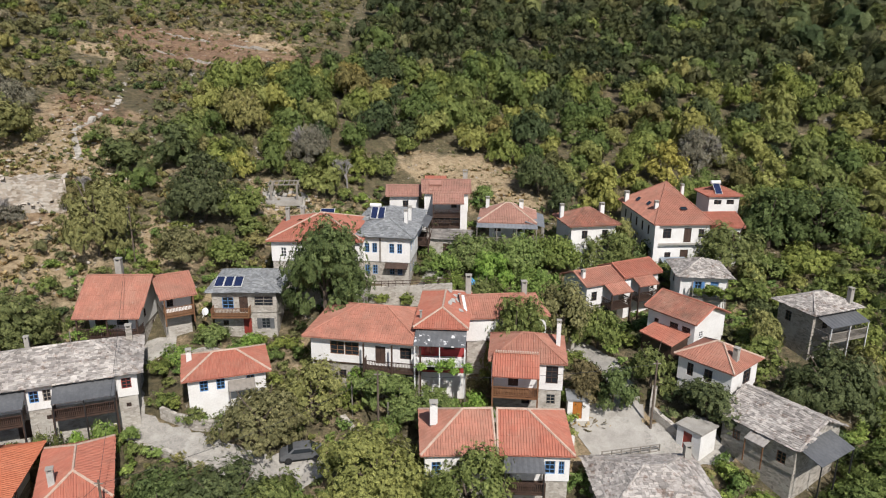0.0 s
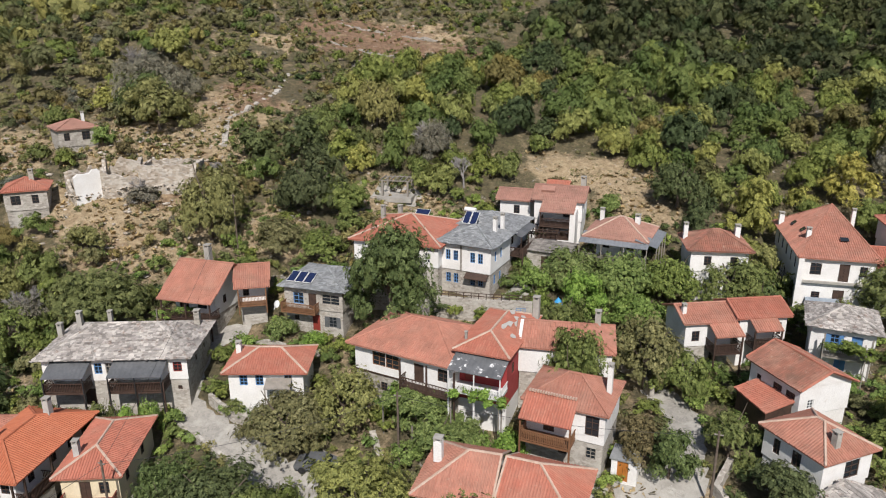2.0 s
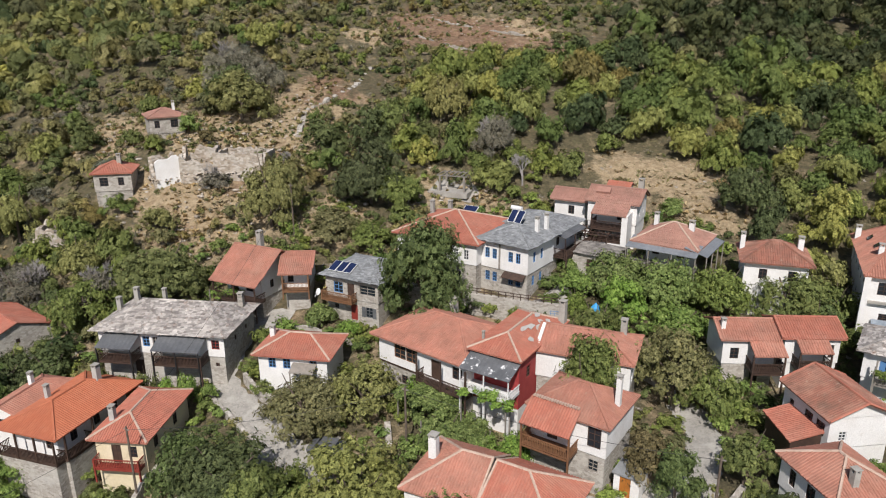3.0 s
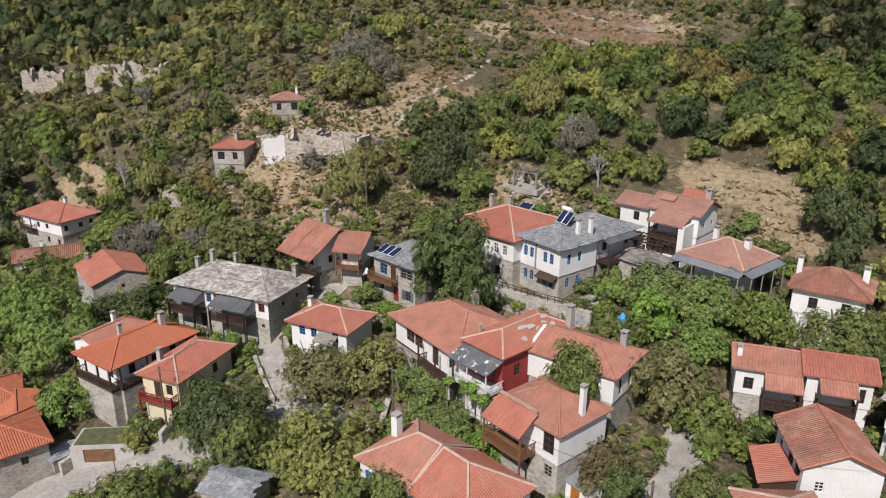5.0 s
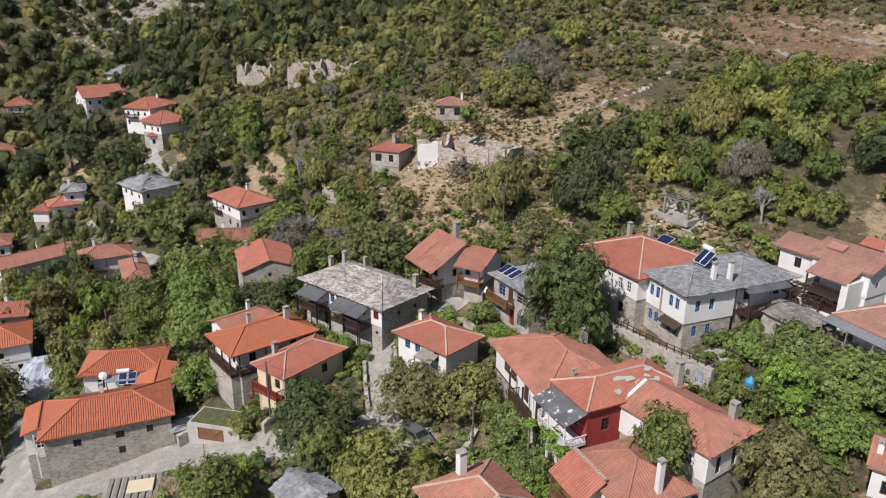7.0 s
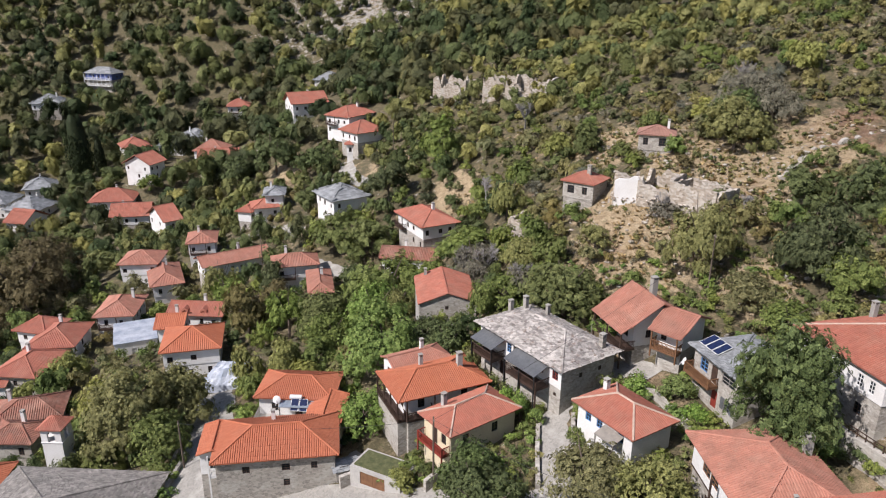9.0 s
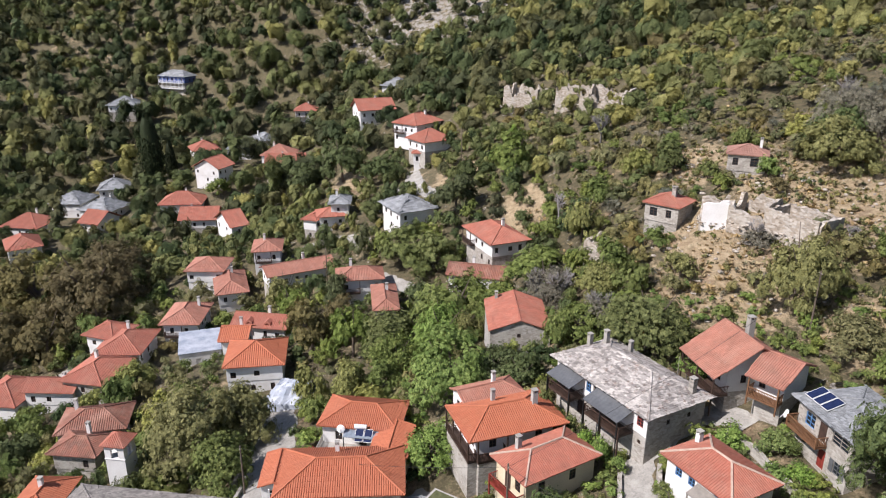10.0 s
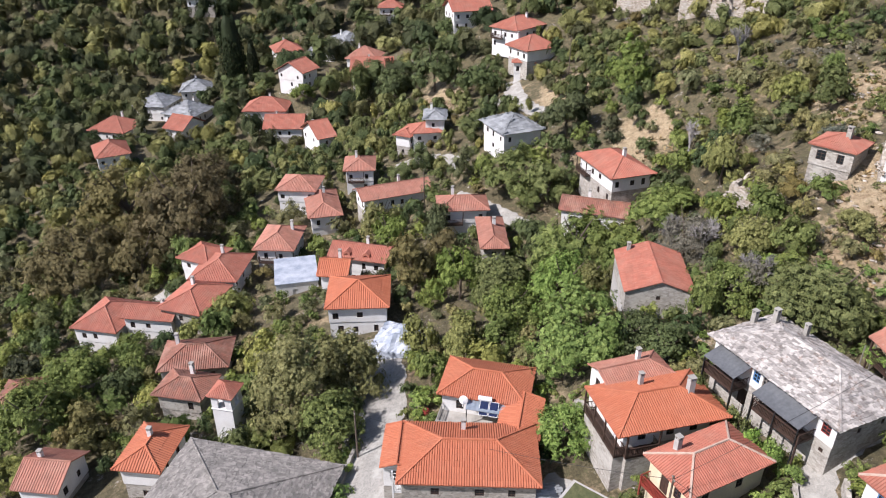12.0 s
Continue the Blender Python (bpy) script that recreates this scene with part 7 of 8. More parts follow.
def terrace_rail(points, level):
    ob = tagged(new("railing"), "dark timber railing along the terrace edge", "railing")
    ob.matrix_world = Matrix.Translation((*points[0], level))
    o = Vector((*points[0], 0))
    for a, b in zip(points, points[1:]):
        a, b = Vector((*a, 0)) - o, Vector((*b, 0)) - o
        for z in (0.35, 0.7):
            bm = bmesh.new()
            beam(bm, a + Vector((0, 0, z)), b + Vector((0, 0, z)), 0.07)
            part("rail", bm, "wood_dark", ob)
        n = int((b - a).length / 0.8)
        for k in range(n):
            p = a.lerp(b, k / n)
            bm = bmesh.new()
            beam(bm, p - Vector((0, 0, 0.12)), p + Vector((0, 0, 0.75)), 0.08)
            part("post", bm, "wood_dark", ob)


terrace_rail([(-12, 81.0), (-5, 82.0), (0.2, 83.2)], 7.8)


def stair_rail(x, y, turn):
    ob = tagged(new("railing"), "grey wooden railing beside the square", "railing")
    ob.matrix_world = pose(x, y, ground_z(x, y), 0, 0, turn)
    for z in (0.4, 0.8, 1.1):
        bm = bmesh.new()
        beam(bm, (-3, 0, z), (3, 0, z), 0.07)
        part("rail", bm, "wood_grey", ob)
    for k in range(7):
        bm = bmesh.new()
        beam(bm, (-3 + k, 0, -0.6), (-3 + k, 0, 1.15), 0.09)
        part("post", bm, "wood_grey", ob)


stair_rail(18.0, 58.6, 15)


def pallet_stack(x, y, turn):
    """A paved platform with open timber frames and a pale sheet."""
    ob = tagged(new("platform"), "stone platform with timber frames and pale sheet", "platform")
    ob.matrix_world = pose(x, y, ground_z(x, y), 0, 0, turn)
    bm = bmesh.new()
    box(bm, -3.4, -2.4, -1.2, 3.4, 2.4, 0.35)
    part("base", bm, "concrete", ob)
    for k in range(9):
        bm = bmesh.new()
        box(bm, -3.0 + k * 0.7, -2.0, 0.354, -2.6 + k * 0.7, 2.0, 0.5)
        part("plank", bm, "wood_grey", ob)
    bm = bmesh.new()
    box(bm, -1.0, -1.0, 0.52, 1.6, 1.1, 0.62)
    part("sheet", bm, "plaster_cream", ob)


pallet_stack(-26.4, 31.2, 78)
# trees that stand out, one by one
tree(-14.4, 76.4, 5.6, 17.0, "leaf_dark", 3)
tree(-34.6, 94.0, 4.8, 10.8, "leaf_dark", 1)
tree(-45.0, 84.2, 5.0, 10.4, "leaf_olive")
for u, v, r, h in ((-6.4, -6.7, 1.3, 5.0), (-3.4, -7.0, 1.5, 4.6), (-1.0, -6.4, 1.4, 4.8), (1.4, -7.2, 1.5, 4.4), (4.0, -7.0, 1.3, 4.6), (6.2, -6.4, 1.0, 2.8)):
    tree(-38.5 + u * 0.92 - v * 0.39, 61.5 + u * 0.39 + v * 0.92, r, h, "leaf_lush" if u > 0 else "leaf_green", label="green garden shrub below the awnings")
tree(-48.3, 67.6, 6.2, 8.3, "leaf_green", 2)
tree(-17.6, 58.6, 4.4, 6.0, "leaf_olive", 2)
tree(-13.6, 63.2, 3.8, 6.6, "leaf_olive")
tree(-23.6, 48.8, 3.6, 6.8, "leaf_dark", 0)
tree(-28.0, 42.6, 1.8, 3.4, "leaf_olive")
tree(-17.8, 48.6, 5.0, 8.0, "leaf_dark")
tree(-6.2, 51.6, 5.0, 9.6, "leaf_olive", 1)
tree(2.6, 50.8, 4.3, 8.6, "leaf_green")
tree(7.6, 69.6, 4.0, 10.8, "leaf_green", 0)
tree(13.6, 77.2, 3.9, 9.6, "leaf_olive", 1)
tree(17.6, 76.4, 3.0, 6.8, "leaf_green")
tree(14.8, 65.2, 2.5, 6.5, "leaf_brown", 3)
tree(17.2, 64.3, 2.5, 6.6, "leaf_dark", 1)
tree(21.9, 67.8, 2.6, 5.4, "leaf_green")
tree(26.4, 62.6, 3.3, 6.8, "leaf_dark")
tree(2.8, 91.6, 3.8, 6.3, "leaf_lush")
tree(8.5, 92.2, 4.4, 7.0, "leaf_lush", 2)
tree(5.4, 87.6, 3.3, 6.8, "leaf_lush")
tree(14.6, 93.9, 3.9, 6.3, "leaf_green")
tree(21.4, 95.0, 4.5, 6.8, "leaf_green", 2)
tree(39.5, 97.1, 5.8, 7.6, "leaf_green", 2)
tree(47.1, 102.3, 5.4, 10.0, "leaf_dark")
tree(53.7, 101.0, 5.9, 11.4, "leaf_dark")
tree(45.5, 70.6, 2.4, 4.2, "leaf_olive")
tree(36.2, 74.4, 2.3, 7.4, "leaf_olive")
tree(39.6, 65.7, 4.9, 9.3, "leaf_dark")
tree(13.5, 114.6, 3.9, 8.4, "leaf_dark", 4)
tree(-27.7, 92.2, 2.4, 3.8, "leaf_green")
tree(-28.9, 86.6, 3.5, 3.8, "leaf_green", 2)
tree(-35.0, 85.0, 3.4, 5.7, "leaf_olive")
tree(-26.9, 72.6, 2.1, 3.4, "leaf_lush")
tree(-21.0, 60.0, 1.6, 2.8, "leaf_lush")
tree(-24.6, 60.6, 1.4, 2.4, "leaf_green")
tree(24.6, 93.4, 3.2, 6.0, "leaf_dark")
tree(29.2, 92.6, 2.5, 4.6, "leaf_green")
tree(-22.6, 72.6, 1.5, 2.7, "leaf_lush")
tree(-29.8, 69.2, 2.0, 2.7, "leaf_lush")
tree(3.4, 62.8, 1.7, 4.4, "leaf_lush", 3)
tree(-34.6, 54.2, 2.2, 3.9, "leaf_dark")
tree(4.4, 110.3, 2.0, 3.4, "leaf_lush")
tree(-1.0, 88.6, 2.2, 4.0, "leaf_lush")
tree(0.2, 85.6, 1.6, 3.4, "leaf_green")
tree(4.8, 85.2, 2.4, 4.6, "leaf_lush")
tree(1.4, 90.4, 2.0, 3.6, "leaf_green")
tree(4.6, 90.0, 2.5, 4.6, "leaf_lush")
tree(-3.4, 92.6, 1.4, 2.2, "leaf_lush")
tree(-14.3, 51.0, 3.0, 4.1, "leaf_green")
tree(-41.2, 39.6, 3.4, 6.0, "leaf_lush")
tree(-15.8, 37.2, 4.0, 7.2, "leaf_green", 2)
tree(-14.6, 48.2, 3.0, 7.6, "leaf_green")
tree(11.5, 88.0, 3.5, 5.6, "leaf_lush")
tree(3.7, 82.4, 3.2, 6.0, "leaf_green")
tree(-12.6, 78.2, 2.4, 5.4, "leaf_lush")
for x, y, r, h in ((-6.4, 65.0, 2.9, 4.9), (-8.8, 66.0, 2.1, 4.0), (-3.4, 62.6, 2.9, 4.2), (0.2, 62.0, 2.2, 3.8), (-5.6, 60.4, 1.9, 2.8)):
    tree(x, y, r, h, "leaf_lush", 2, "lush green vine spreading over a garden arbour")
tree(-84.9, 70.1, 3.9, 9.0, "leaf_olive")
tree(-58.4, 75.8, 2.8, 5.0, "leaf_olive")
tree(-81.2, 89.6, 2.0, 3.8, "leaf_green")
tree(-76.0, 90.4, 1.7, 3.0, "leaf_olive")
tree(-74.0, 95.6, 2.2, 4.0, "leaf_lush")
tree(-84.0, 97.0, 3.0, 5.5, "leaf_green")
tree(-68.5, 94.5, 1.8, 3.0, "leaf_brown")
tree(-36.0, 118.0, 4.0, 10.0, "leaf_yellow")
tree(-53.5, 43.4, 5.7, 11.0, "leaf_lush", 1)
tree(-88.1, 43.0, 3.6, 11.0, "leaf_dark", 3)
tree(-57.6, 8.4, 7.6, 15.0, "leaf_olive", 1)
tree(-60.5, 15.0, 4.6, 11.0, "leaf_olive", 3)
tree(-76.0, 44.5, 6.2, 12.0, "leaf_green", 1)
tree(-84.0, 49.0, 5.8, 11.0, "leaf_green", 0)
tree(-74.5, 36.5, 5.2, 10.5, "leaf_green", 3)
tree(-80.0, 30.0, 4.6, 10.0, "leaf_green", 2)
tree(-49.4, 13.6, 4.4, 9.0, "leaf_green")
tree(-124.0, -27.7, 11.5, 19.0, "leaf_brown", 2)
tree(-133.5, -44.0, 12.5, 20.0, "leaf_brown", 0)
tree(-114.5, -48.0, 10.5, 18.0, "leaf_brown", 4)
tree(-141.4, -28.0, 9.5, 17.0, "leaf_brown", 1)
tree(-110.4, -33.0, 6.0, 11.0, "leaf_brown", 2)
tree(-85.6, 22.8, 4.8, 12.0, "leaf_brown", 1)
tree(-106.0, 17.3, 4.0, 8.0, "leaf_green")
tree(-111.4, 41.5, 6.6, 11.0, "leaf_green")
tree(-107.0, 47.4, 5.5, 10.0, "leaf_green", 1)
tree(-185.7, 13.4, 5.8, 11.0, "leaf_dark")
tree(-165.6, 38.0, 6.0, 10.0, "leaf_dark")
tree(-124.2, 53.3, 5.4, 12.0, "leaf_dark", 3)
tree(-128.9, 66.2, 5.6, 13.0, "leaf_green", 1)
tree(-109.6, -22.9, 3.4, 10.0, "leaf_lush", 3)
tree(-72.2, -29.7, 5.5, 9.0, "leaf_green")
tree(-74.9, -20.5, 3.0, 6.7, "leaf_green")
tree(-61.8, -30.4, 5.6, 9.2, "leaf_green", 2)
tree(-48.8, 51.9, 3.0, 5.2, "leaf_dark")
tree(-52.9, 49.2, 3.6, 5.0, "leaf_dark", 2)
tree(-84.8, 61.8, 5.6, 8.2, "leaf_green")
tree(-71.0, 47.5, 3.7, 7.6, "leaf_olive")
tree(-61.8, 29.9, 3.5, 8.0, "leaf_olive")
tree(-101.9, 26.3, 3.0, 9.8, "leaf_dark", 3)
tree(-176.2, 26.4, 7.0, 12.0, "leaf_dark")
tree(-203.0, -14.5, 4.0, 8.0, "leaf_green")
tree(-199.0, 31.0, 4.2, 8.5, "leaf_dark")
tree(-112.8, 15.3, 4.0, 9.0, "leaf_olive")
tree(-91.6, 27.2, 4.0, 9.2, "leaf_brown")
tree(-54.6, 57.6, 2.2, 6.4, "leaf_green")
tree(-69.4, 44.0, 4.8, 9.1, "leaf_lush", 2)
tree(-67.5, 36.9, 4.0, 8.3, "leaf_green")
tree(-66.7, 24.0, 2.7, 8.0, "leaf_olive")
tree(-56.1, 61.1, 3.6, 6.1, "leaf_green")
tree(-63.9, 66.1, 3.6, 6.0, "leaf_olive")
tree(-79.0, 111.0, 6.4, 10.5, "leaf_grey", 0)
tree(-73.5, 112.5, 5.0, 9.0, "leaf_grey", 4)
tree(-70.5, 60.5, 4.6, 7.0, "leaf_grey", 2)
tree(-57.0, 64.0, 3.2, 5.5, "leaf_grey")
tree(-24.0, 112.0, 3.8, 7.5, "leaf_grey")
tree(44.0, 128.0, 4.8, 8.5, "leaf_grey", 2)
tree(-57.5, 86.0, 2.6, 3.6, "leaf_grey")
tree(26.0, 99.0, 2.6, 5.5, "leaf_green")
tree(24.8, 102.5, 2.6, 6.0, "leaf_olive")
tree(34.0, 94.0, 2.6, 4.6, "leaf_green")
tree(-69.2, 103.4, 5.6, 10.2, "leaf_olive", 1)
tree(-74.0, 106.0, 4.6, 9.0, "leaf_dark", 1)


def cypress(x, y, r, tall):
    rng = np.random.default_rng(7)
    m = 1500
    h = rng.uniform(0, 1, m)
    a = rng.uniform(0, 2 * math.pi, m)
    w = r * np.clip(np.sin(np.pi * (0.12 + 0.88 * h) ** 0.8) ** 0.7, 0.03, 1) * rng.uniform(0.8, 1.05, m)
    p = np.stack([np.cos(a) * w, np.sin(a) * w, 0.3 + h * tall], 1)
    d = np.stack([np.cos(a), np.sin(a), rng.uniform(0.2, 1.2, m)], 1) + rng.normal(size=(m, 3)) * 0.3
    d /= np.linalg.norm(d, axis=1)[:, None]
    s = np.cross(d, rng.normal(size=(m, 3)))
    s /= np.linalg.norm(s, axis=1)[:, None]
    u = np.stack([np.cos(a) * 0.3, np.sin(a) * 0.3, np.ones(m)], 1)
    k = 0.38
    V = np.stack([p - s * k, p - u * k, p + s * k, p + u * k * 1.6], 1).reshape(-1, 3)
    C, F = ball_quads(1.0, 10, 8, rng)
    C = C * np.array([r * 0.8, r * 0.8, tall * 0.48]) + np.array([0, 0, tall * 0.5])
    ob = tagged(new("cypress"), "tall dark green columnar cypress", "tree")
    ob.matrix_world = Matrix.Translation((x, y, land_at(x, y) - 0.1))
    part("crown", quad_mesh("crown", np.concatenate([V, C]), np.concatenate([np.arange(m * 4).reshape(m, 4), F + m * 4]), "leaf_cypress"), None, ob)
    TREE_SPOTS.append((x, y, r + 3.0))
    bm = bmesh.new()
    bmesh.ops.create_cone(bm, segments=8, radius1=0.35, radius2=0.2, depth=2.0, matrix=Matrix.Translation((0, 0, 0.8)))
    part("trunk", bm, "bark", ob)


cypress(-236, -44, 4.4, 26)
cypress(-231, -36, 1.8, 14)


def bare_tree(x, y, r, tall, seed):
    """A leafless grey tree: limbs forking four times over."""
    rnd = random.Random(seed)
    verts, polys = [], []

    def limb(a, d, length, r0, depth):
        b = a + d * length
        s = d.orthogonal().normalized()
        u = d.cross(s)
        c = len(verts)
        for p, q in ((a, r0), (b, r0 * 0.62)):
            for k in range(3):
                w = 2 * math.pi * k / 3
                verts.append(tuple(p + (s * math.cos(w) + u * math.sin(w)) * q))
        for k in range(3):
            polys.append((c + k, c + (k + 1) % 3, c + 3 + (k + 1) % 3, c + 3 + k))
        if depth:
            for k in range(4 if depth > 1 else 5):
                n = (d + Vector((rnd.uniform(-1, 1), rnd.uniform(-1, 1), rnd.uniform(-0.35, 0.8))) * 0.75).normalized()
                limb(b - d * length * rnd.uniform(0, 0.35), n, length * rnd.uniform(0.6, 0.8), r0 * 0.6, depth - 1)

    limb(Vector((0, 0, -0.2)), Vector((0, 0, 1)), tall * 0.34, 0.035 * tall, 4)
    me = bpy.data.meshes.new("bare_tree")
    me.from_pydata(verts, [], polys)
    me.materials.append(MATS["bark_grey"])
    ob = tagged(new("bare_tree", me), "leafless grey tree with fine twigs", "tree")
    ob.matrix_world = pose(x, y, land_at(x, y), 0, 0, seed * 50)
    return ob


for k, (x, y, r, h) in enumerate([(-24, 112, 4, 8), (-17, 108, 3, 6), (-72, 59, 5, 8), (-68, 62, 4, 7), (-57, 64, 4, 7), (44, 128, 5, 9), (-58, 86, 3, 4.5), (-120, 84, 5, 8), (-100, 70, 4, 7), (-79, 111, 5, 10), (-52, 95, 3, 4)]):
    bare_tree(x, y, r, h, k + 1)


def tuft_quads(seed):
    """A tuft of dry grass: a few bent blades fanning out."""
    rng = np.random.default_rng(seed)
    V, F = [], []
    for k in range(4):
        a = rng.uniform(0, 2 * math.pi)
        d = np.array([math.cos(a), math.sin(a), 0])
        s = np.array([-d[1], d[0], 0]) * rng.uniform(0.25, 0.5)
        top = d * rng.uniform(0.3, 0.9) + np.array([0, 0, rng.uniform(0.5, 1.1)])
        c = len(V)
        V += [-s, s, top + s * 0.6, top - s * 0.6]
        F.append((c, c + 1, c + 2, c + 3))
    return np.array(V) - np.array([0, 0, 0.55]), np.array(F)


def sow():
    """Woods, hedges and scrub away from houses, lanes and clearings."""
    rng = np.random.default_rng(11)
    big = [crown_quads(300 + k, 18, 430, 0.098, 0.95, 0.76, (5, 2), 0.6, (0.18, 0.38)) for k in range(8)]
    mid = [crown_quads(320 + k, 7, 130, 0.17, 0.9, 0.66, (4, 2), 0.6, (0.26, 0.46)) for k in range(8)]
    low = [crown_quads(340 + k, 4, 48, 0.26, 0.8, 0.6, (4, 2), 0.55, (0.3, 0.5)) for k in range(7)]
    far = [crown_quads(360 + k, 5, 42, 0.29, 0.95, 0.66, (4, 2), 0.78, (0.32, 0.54)) for k in range(9)]
    tuft = [tuft_quads(380 + k) for k in range(5)]
    taken = {}

    def room(x, y, r, near=0.54):
        i, j = int(x // 6), int(y // 6)
        for a in range(i - 1, i + 2):
            for b in range(j - 1, j + 2):
                for px, py, pr in taken.get((a, b), ()):
                    if math.hypot(px - x, py - y) < (pr + r) * near:
                        return False
        taken.setdefault((i, j), []).append((x, y, r))
        return True

    for x, y, r in TREE_SPOTS:
        taken.setdefault((int(x // 6), int(y // 6)), []).append((x, y, r))
    sets = {}

    def grow(kind, x, y, r, h):
        sets.setdefault(kind, []).append((x, y, r, h))

    def patch(x, y, s, o=0.0):
        return noise.noise((x * s, y * s, o)) * 0.5 + 0.5

    def pick(x, y, mixes):
        """A kind of foliage, alike in neighbouring plants."""
        q = 0.55 * rng.random() + 0.9 * (patch(x, y, 0.07, 21.0) - 0.5) + 0.225
        for kind, share in mixes:
            if q < share:
                return kind
        return mixes[-1][0]

    for _ in range(5200):  # the wood above the upper houses
        x, y = rng.uniform(-45, 85), rng.uniform(104, 225)
        edge = 110 + 11 * math.exp(-((x - 2) / 8) ** 2) - (5 if x > 12 else 0) - max(0, (-12 - x)) * 0.25
        if y < edge or (x < -24 and y > 148 + (x + 45) * 0.8):
            continue
        r = rng.uniform(2.6, 5.4)
        if free_of(x, y, 2.5) and room(x, y, r, 0.62 if y < 160 else 0.48):
            pines = y > 168 + 8 * math.sin(x * 0.15) + rng.normal() * 9
            kind = pick(x, y, (("pine", 0.72), ("dark", 0.86), ("green", 1.0)) if pines else (("brown", 0.2), ("olive", 0.42), ("green", 0.7), ("dark", 0.86), ("yellow", 1.0)))
            grow(("big" if y < 165 else "mid", kind), x, y, r, r * rng.uniform(1.8, 2.6))
    for _ in range(22000):  # the hillside: scrub and small trees, sparse on the open ground
        x, y = rng.uniform(-175, -18), rng.uniform(72, 225)
        if (x > -30 and y > 116) or (x > -50 and y < 84):
            continue
        o = float(open_land(x, y))
        if rng.random() < o * 0.4:
            continue
        r = rng.uniform(0.4, 1.4) if rng.random() < 0.3 + 0.65 * o else rng.uniform(1.5, 3.4) if rng.random() < 0.75 else rng.uniform(3.0, 5.0)
        if -84 < x < -30 and y > 112 and rng.random() < 0.93:
            if rng.random() < 0.25:
                continue
            r = min(r, rng.uniform(0.8, 2.3))
        if free_of(x, y, 0.8, r > 0.9) and room(x, y, r, 0.48):
            kind = pick(x, y, (("far", 0.16 if x < -110 or y > 150 else 0.04), ("grey", 0.2), ("brown", 0.28), ("olive", 0.6), ("green", 0.76), ("dark", 0.88), ("yellow", 1.0)))
            grow(("low" if r < 1.5 else "big" if r > 3.8 and x > -100 and y < 150 else "mid" if x > -120 else "far", kind), x, y, r, r * rng.uniform(1.3, 2.3))
    for _ in range(30000):  # dry grass on the open ground
        x, y = rng.uniform(-110, 60), rng.uniform(56, 180)
        if x > -28 and y > 125 or not free_of(x, y, 0.3, False) or rng.random() > 0.05 + 0.8 * float(open_land(x, y)):
            continue
        grow(("tuft", "straw" if patch(x, y, 0.08, 12.0) + rng.uniform(-0.2, 0.2) > 0.42 else "olive"), x, y, rng.uniform(0.35, 1.0), rng.uniform(0.35, 0.9))
    for _ in range(12000):  # the green slope and ravine west of the upper houses, and the hedges round the far houses
        x, y = rng.uniform(-178, -50), rng.uniform(-80, 74)
        if rng.random() < 0.75 * float(open_land(x, y)):
            continue
        r = rng.uniform(1.5, 4.4)
        if free_of(x, y, 0.3 if r < 2.2 else 0.7 * r) and room(x, y, r):
            kind = pick(x, y, (("brown", 0.1), ("far", 0.22), ("olive", 0.42), ("green", 0.66), ("dark", 0.92), ("lush", 1.0)))
            grow(("big" if x > -100 and r > 3.2 else "mid" if x > -130 else "far", kind), x, y, r, r * rng.uniform(1.6, 2.5))
    for _ in range(1500):  # the groves east of the village
        x, y = rng.uniform(34, 90), rng.uniform(36, 114)
        r = rng.uniform(2.0, 4.6)
        if free_of(x, y, 1.5) and float(open_land(x, y)) < 0.5 and room(x, y, r):
            grow(("big" if x < 50 else "mid" if x < 66 else "far", pick(x, y, (("olive", 0.25), ("green", 0.65), ("dark", 1.0)))), x, y, r, r * rng.uniform(1.5, 2.1))
    for _ in range(15000):  # gardens and hedges among the near houses
        x, y = rng.uniform(-60, 66), rng.uniform(14, 110)
        if patch(x, y, 0.09, 8.0) < 0.2:
            continue
        r = rng.uniform(0.6, 2.1)
        if free_of(x, y, 0.35) and room(x, y, r, 0.46):
            kind = pick(x, y, (("olive", 0.26), ("lush", 0.5), ("green", 0.82), ("dark", 1.0)))
            grow(("low" if r < 1.5 else "mid", kind), x, y, r, r * rng.uniform(1.1, 1.9))
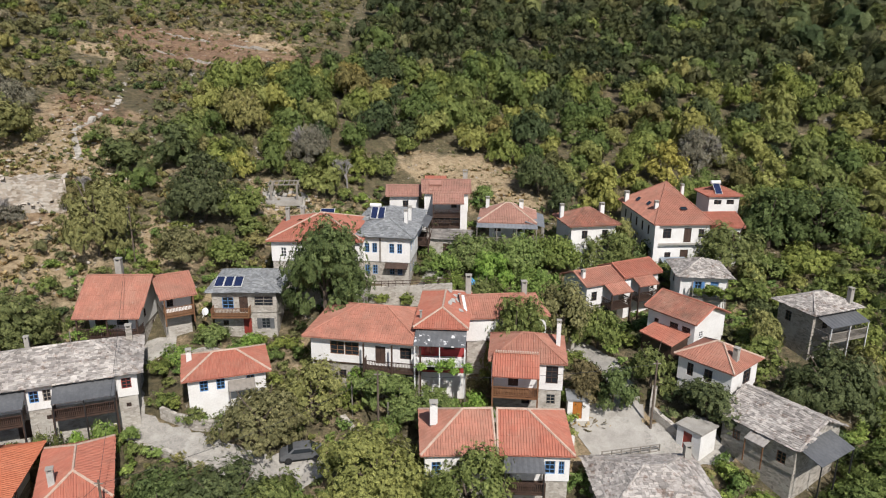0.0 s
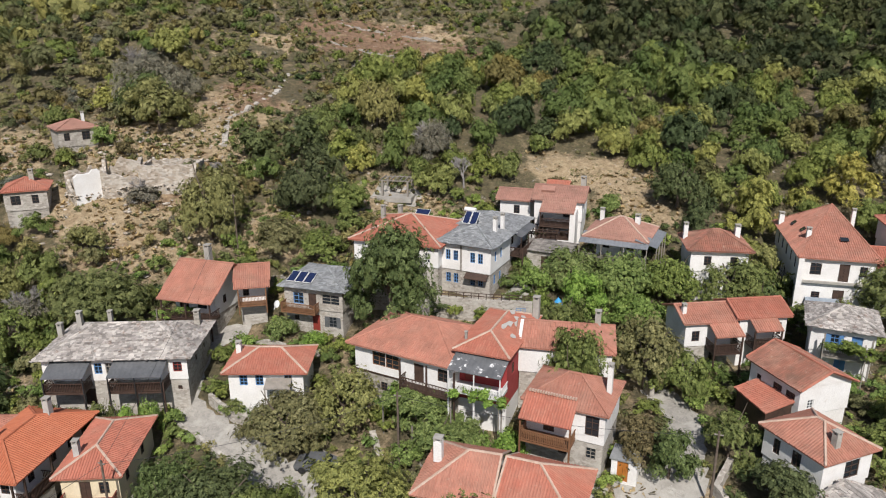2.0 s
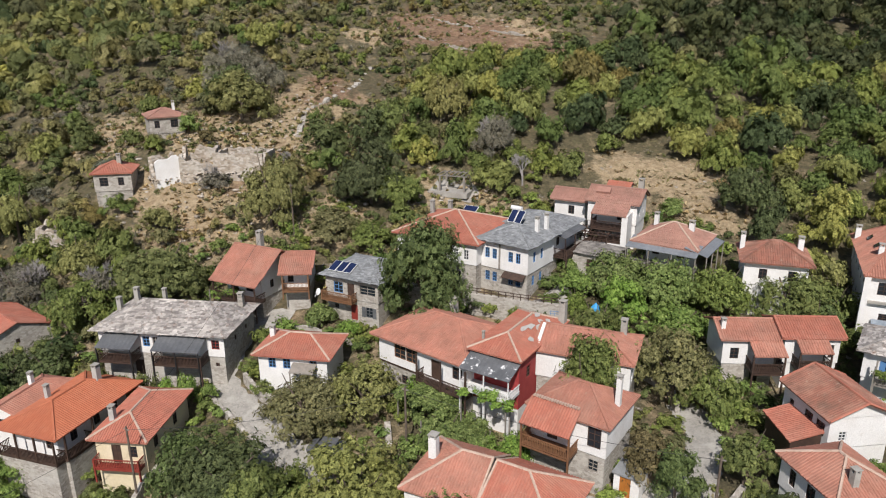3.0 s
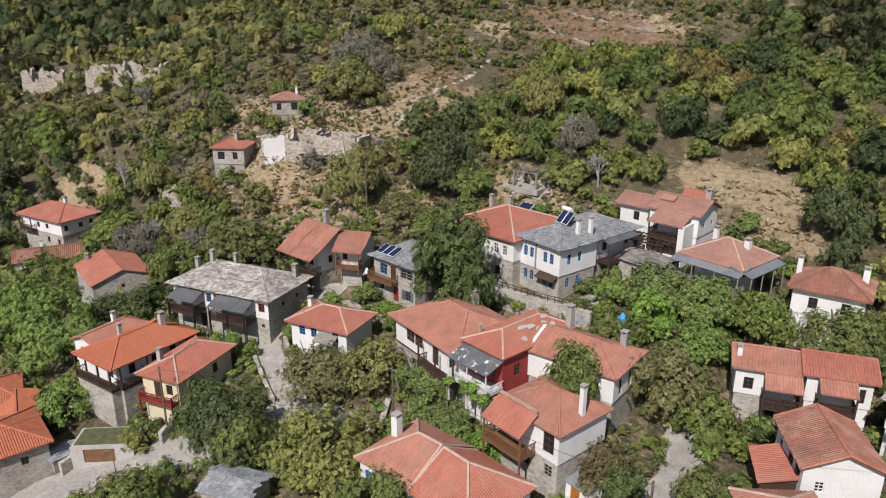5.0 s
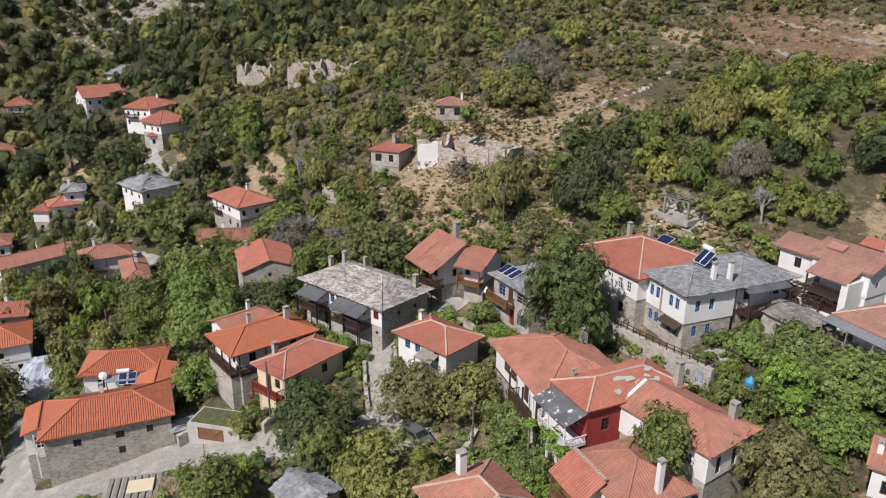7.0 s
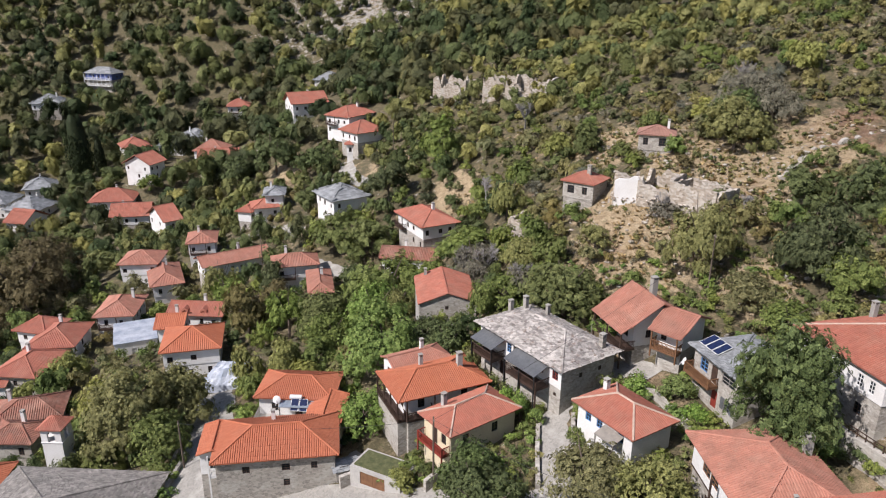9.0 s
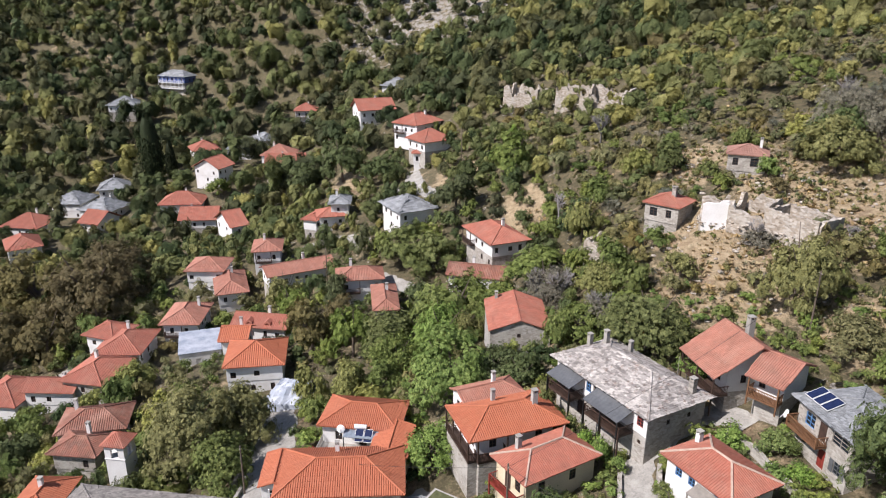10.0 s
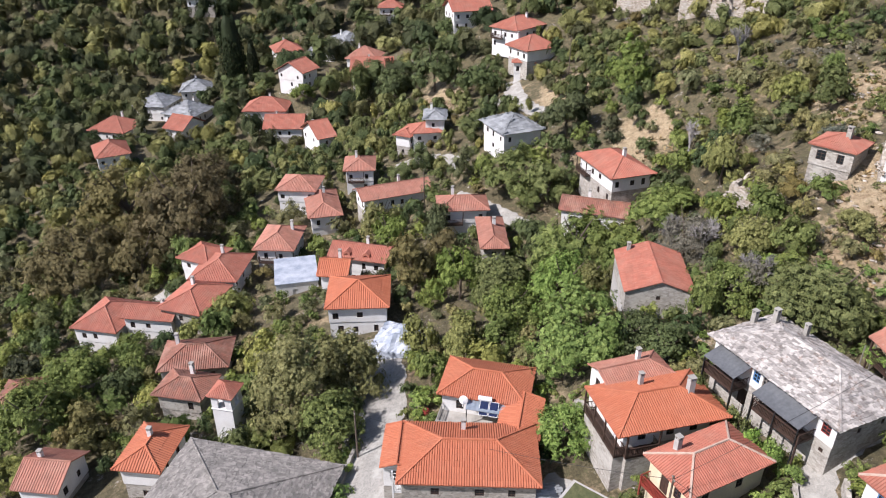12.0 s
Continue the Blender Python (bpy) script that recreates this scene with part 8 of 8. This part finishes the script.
    for _ in range(350):  # below and behind the camera's side of the village
        x, y = rng.uniform(-140, 110), rng.uniform(-160, 40)
        if -60 < x < 0 and y > 15:
            continue
        r = rng.uniform(2.0, 4.2)
        if free_of(x, y, 2.0) and room(x, y, r):
            grow(("far", ("green", "olive", "dark")[rng.integers(3)]), x, y, r, r * 2.0)
    for _ in range(42000):  # far slopes
        a, d = rng.uniform(radians(50), radians(215)), 150 + 420 * rng.random()
        x, y = 10 + math.cos(a) * d, 10 + math.sin(a) * d
        if (-178 < x < 85 and -80 < y < 225) or y < -220 or y > 290 or (d > 490 and x > -250):
            continue
        o = float(open_land(x, y))
        if rng.random() < 0.8 * o:
            continue
        r = min(8.5, rng.uniform(3.2, 7.2) * (1 - 0.5 * o) * (0.8 + d / 1000))
        if free_of(x, y, 0.7 * r) and room(x, y, r, 0.45):
            kind = pick(x, y, (("pine", 0.3), ("far", 0.55), ("dark", 0.7), ("olive", 0.9), ("green", 1.0)))
            grow(("far", kind), x, y, r, r * rng.uniform(1.6, 2.4))
    stones = []
    for _ in range(5000):  # pale stones on the open ground
        x, y = rng.uniform(-100, -20), rng.uniform(74, 180)
        if rng.random() < float(open_land(x, y)) * 0.45 * (patch(x, y, 0.12, 30.0) > 0.36) and free_of(x, y, 0.2, False):
            stones.append((x, y, rng.uniform(0.12, 0.5) * rng.uniform(0.6, 1.6), rng.uniform(0.15, 0.6)))
    rocks = [ball_quads(1.0, 6, 3, rng) for _ in range(5)]
    scatter("field_stones", "pale loose stones on the dry slope", stones, [(V * np.array([1, 0.8, 0.7]), F) for V, F in rocks], "stone_tan", "stones")
    names = {"big": ("woodland", "dense leafy woodland on the upper slope", "trees", big), "mid": ("thicket", "thickets of small trees on the slope", "bushes", mid),
             "low": ("scrub", "low scrub bushes on dry ground", "bushes", low), "tuft": ("dry_grass", "tufts of dry grass on the slope", "grass", tuft), "far": ("far_woods", "distant wooded slopes", "trees", far)}
    for (size, kind), spots in sorted(sets.items()):
        nm, label, cat, protos = names[size]
        scatter(nm, label, spots, protos, "leaf_" + kind, cat)


sow()
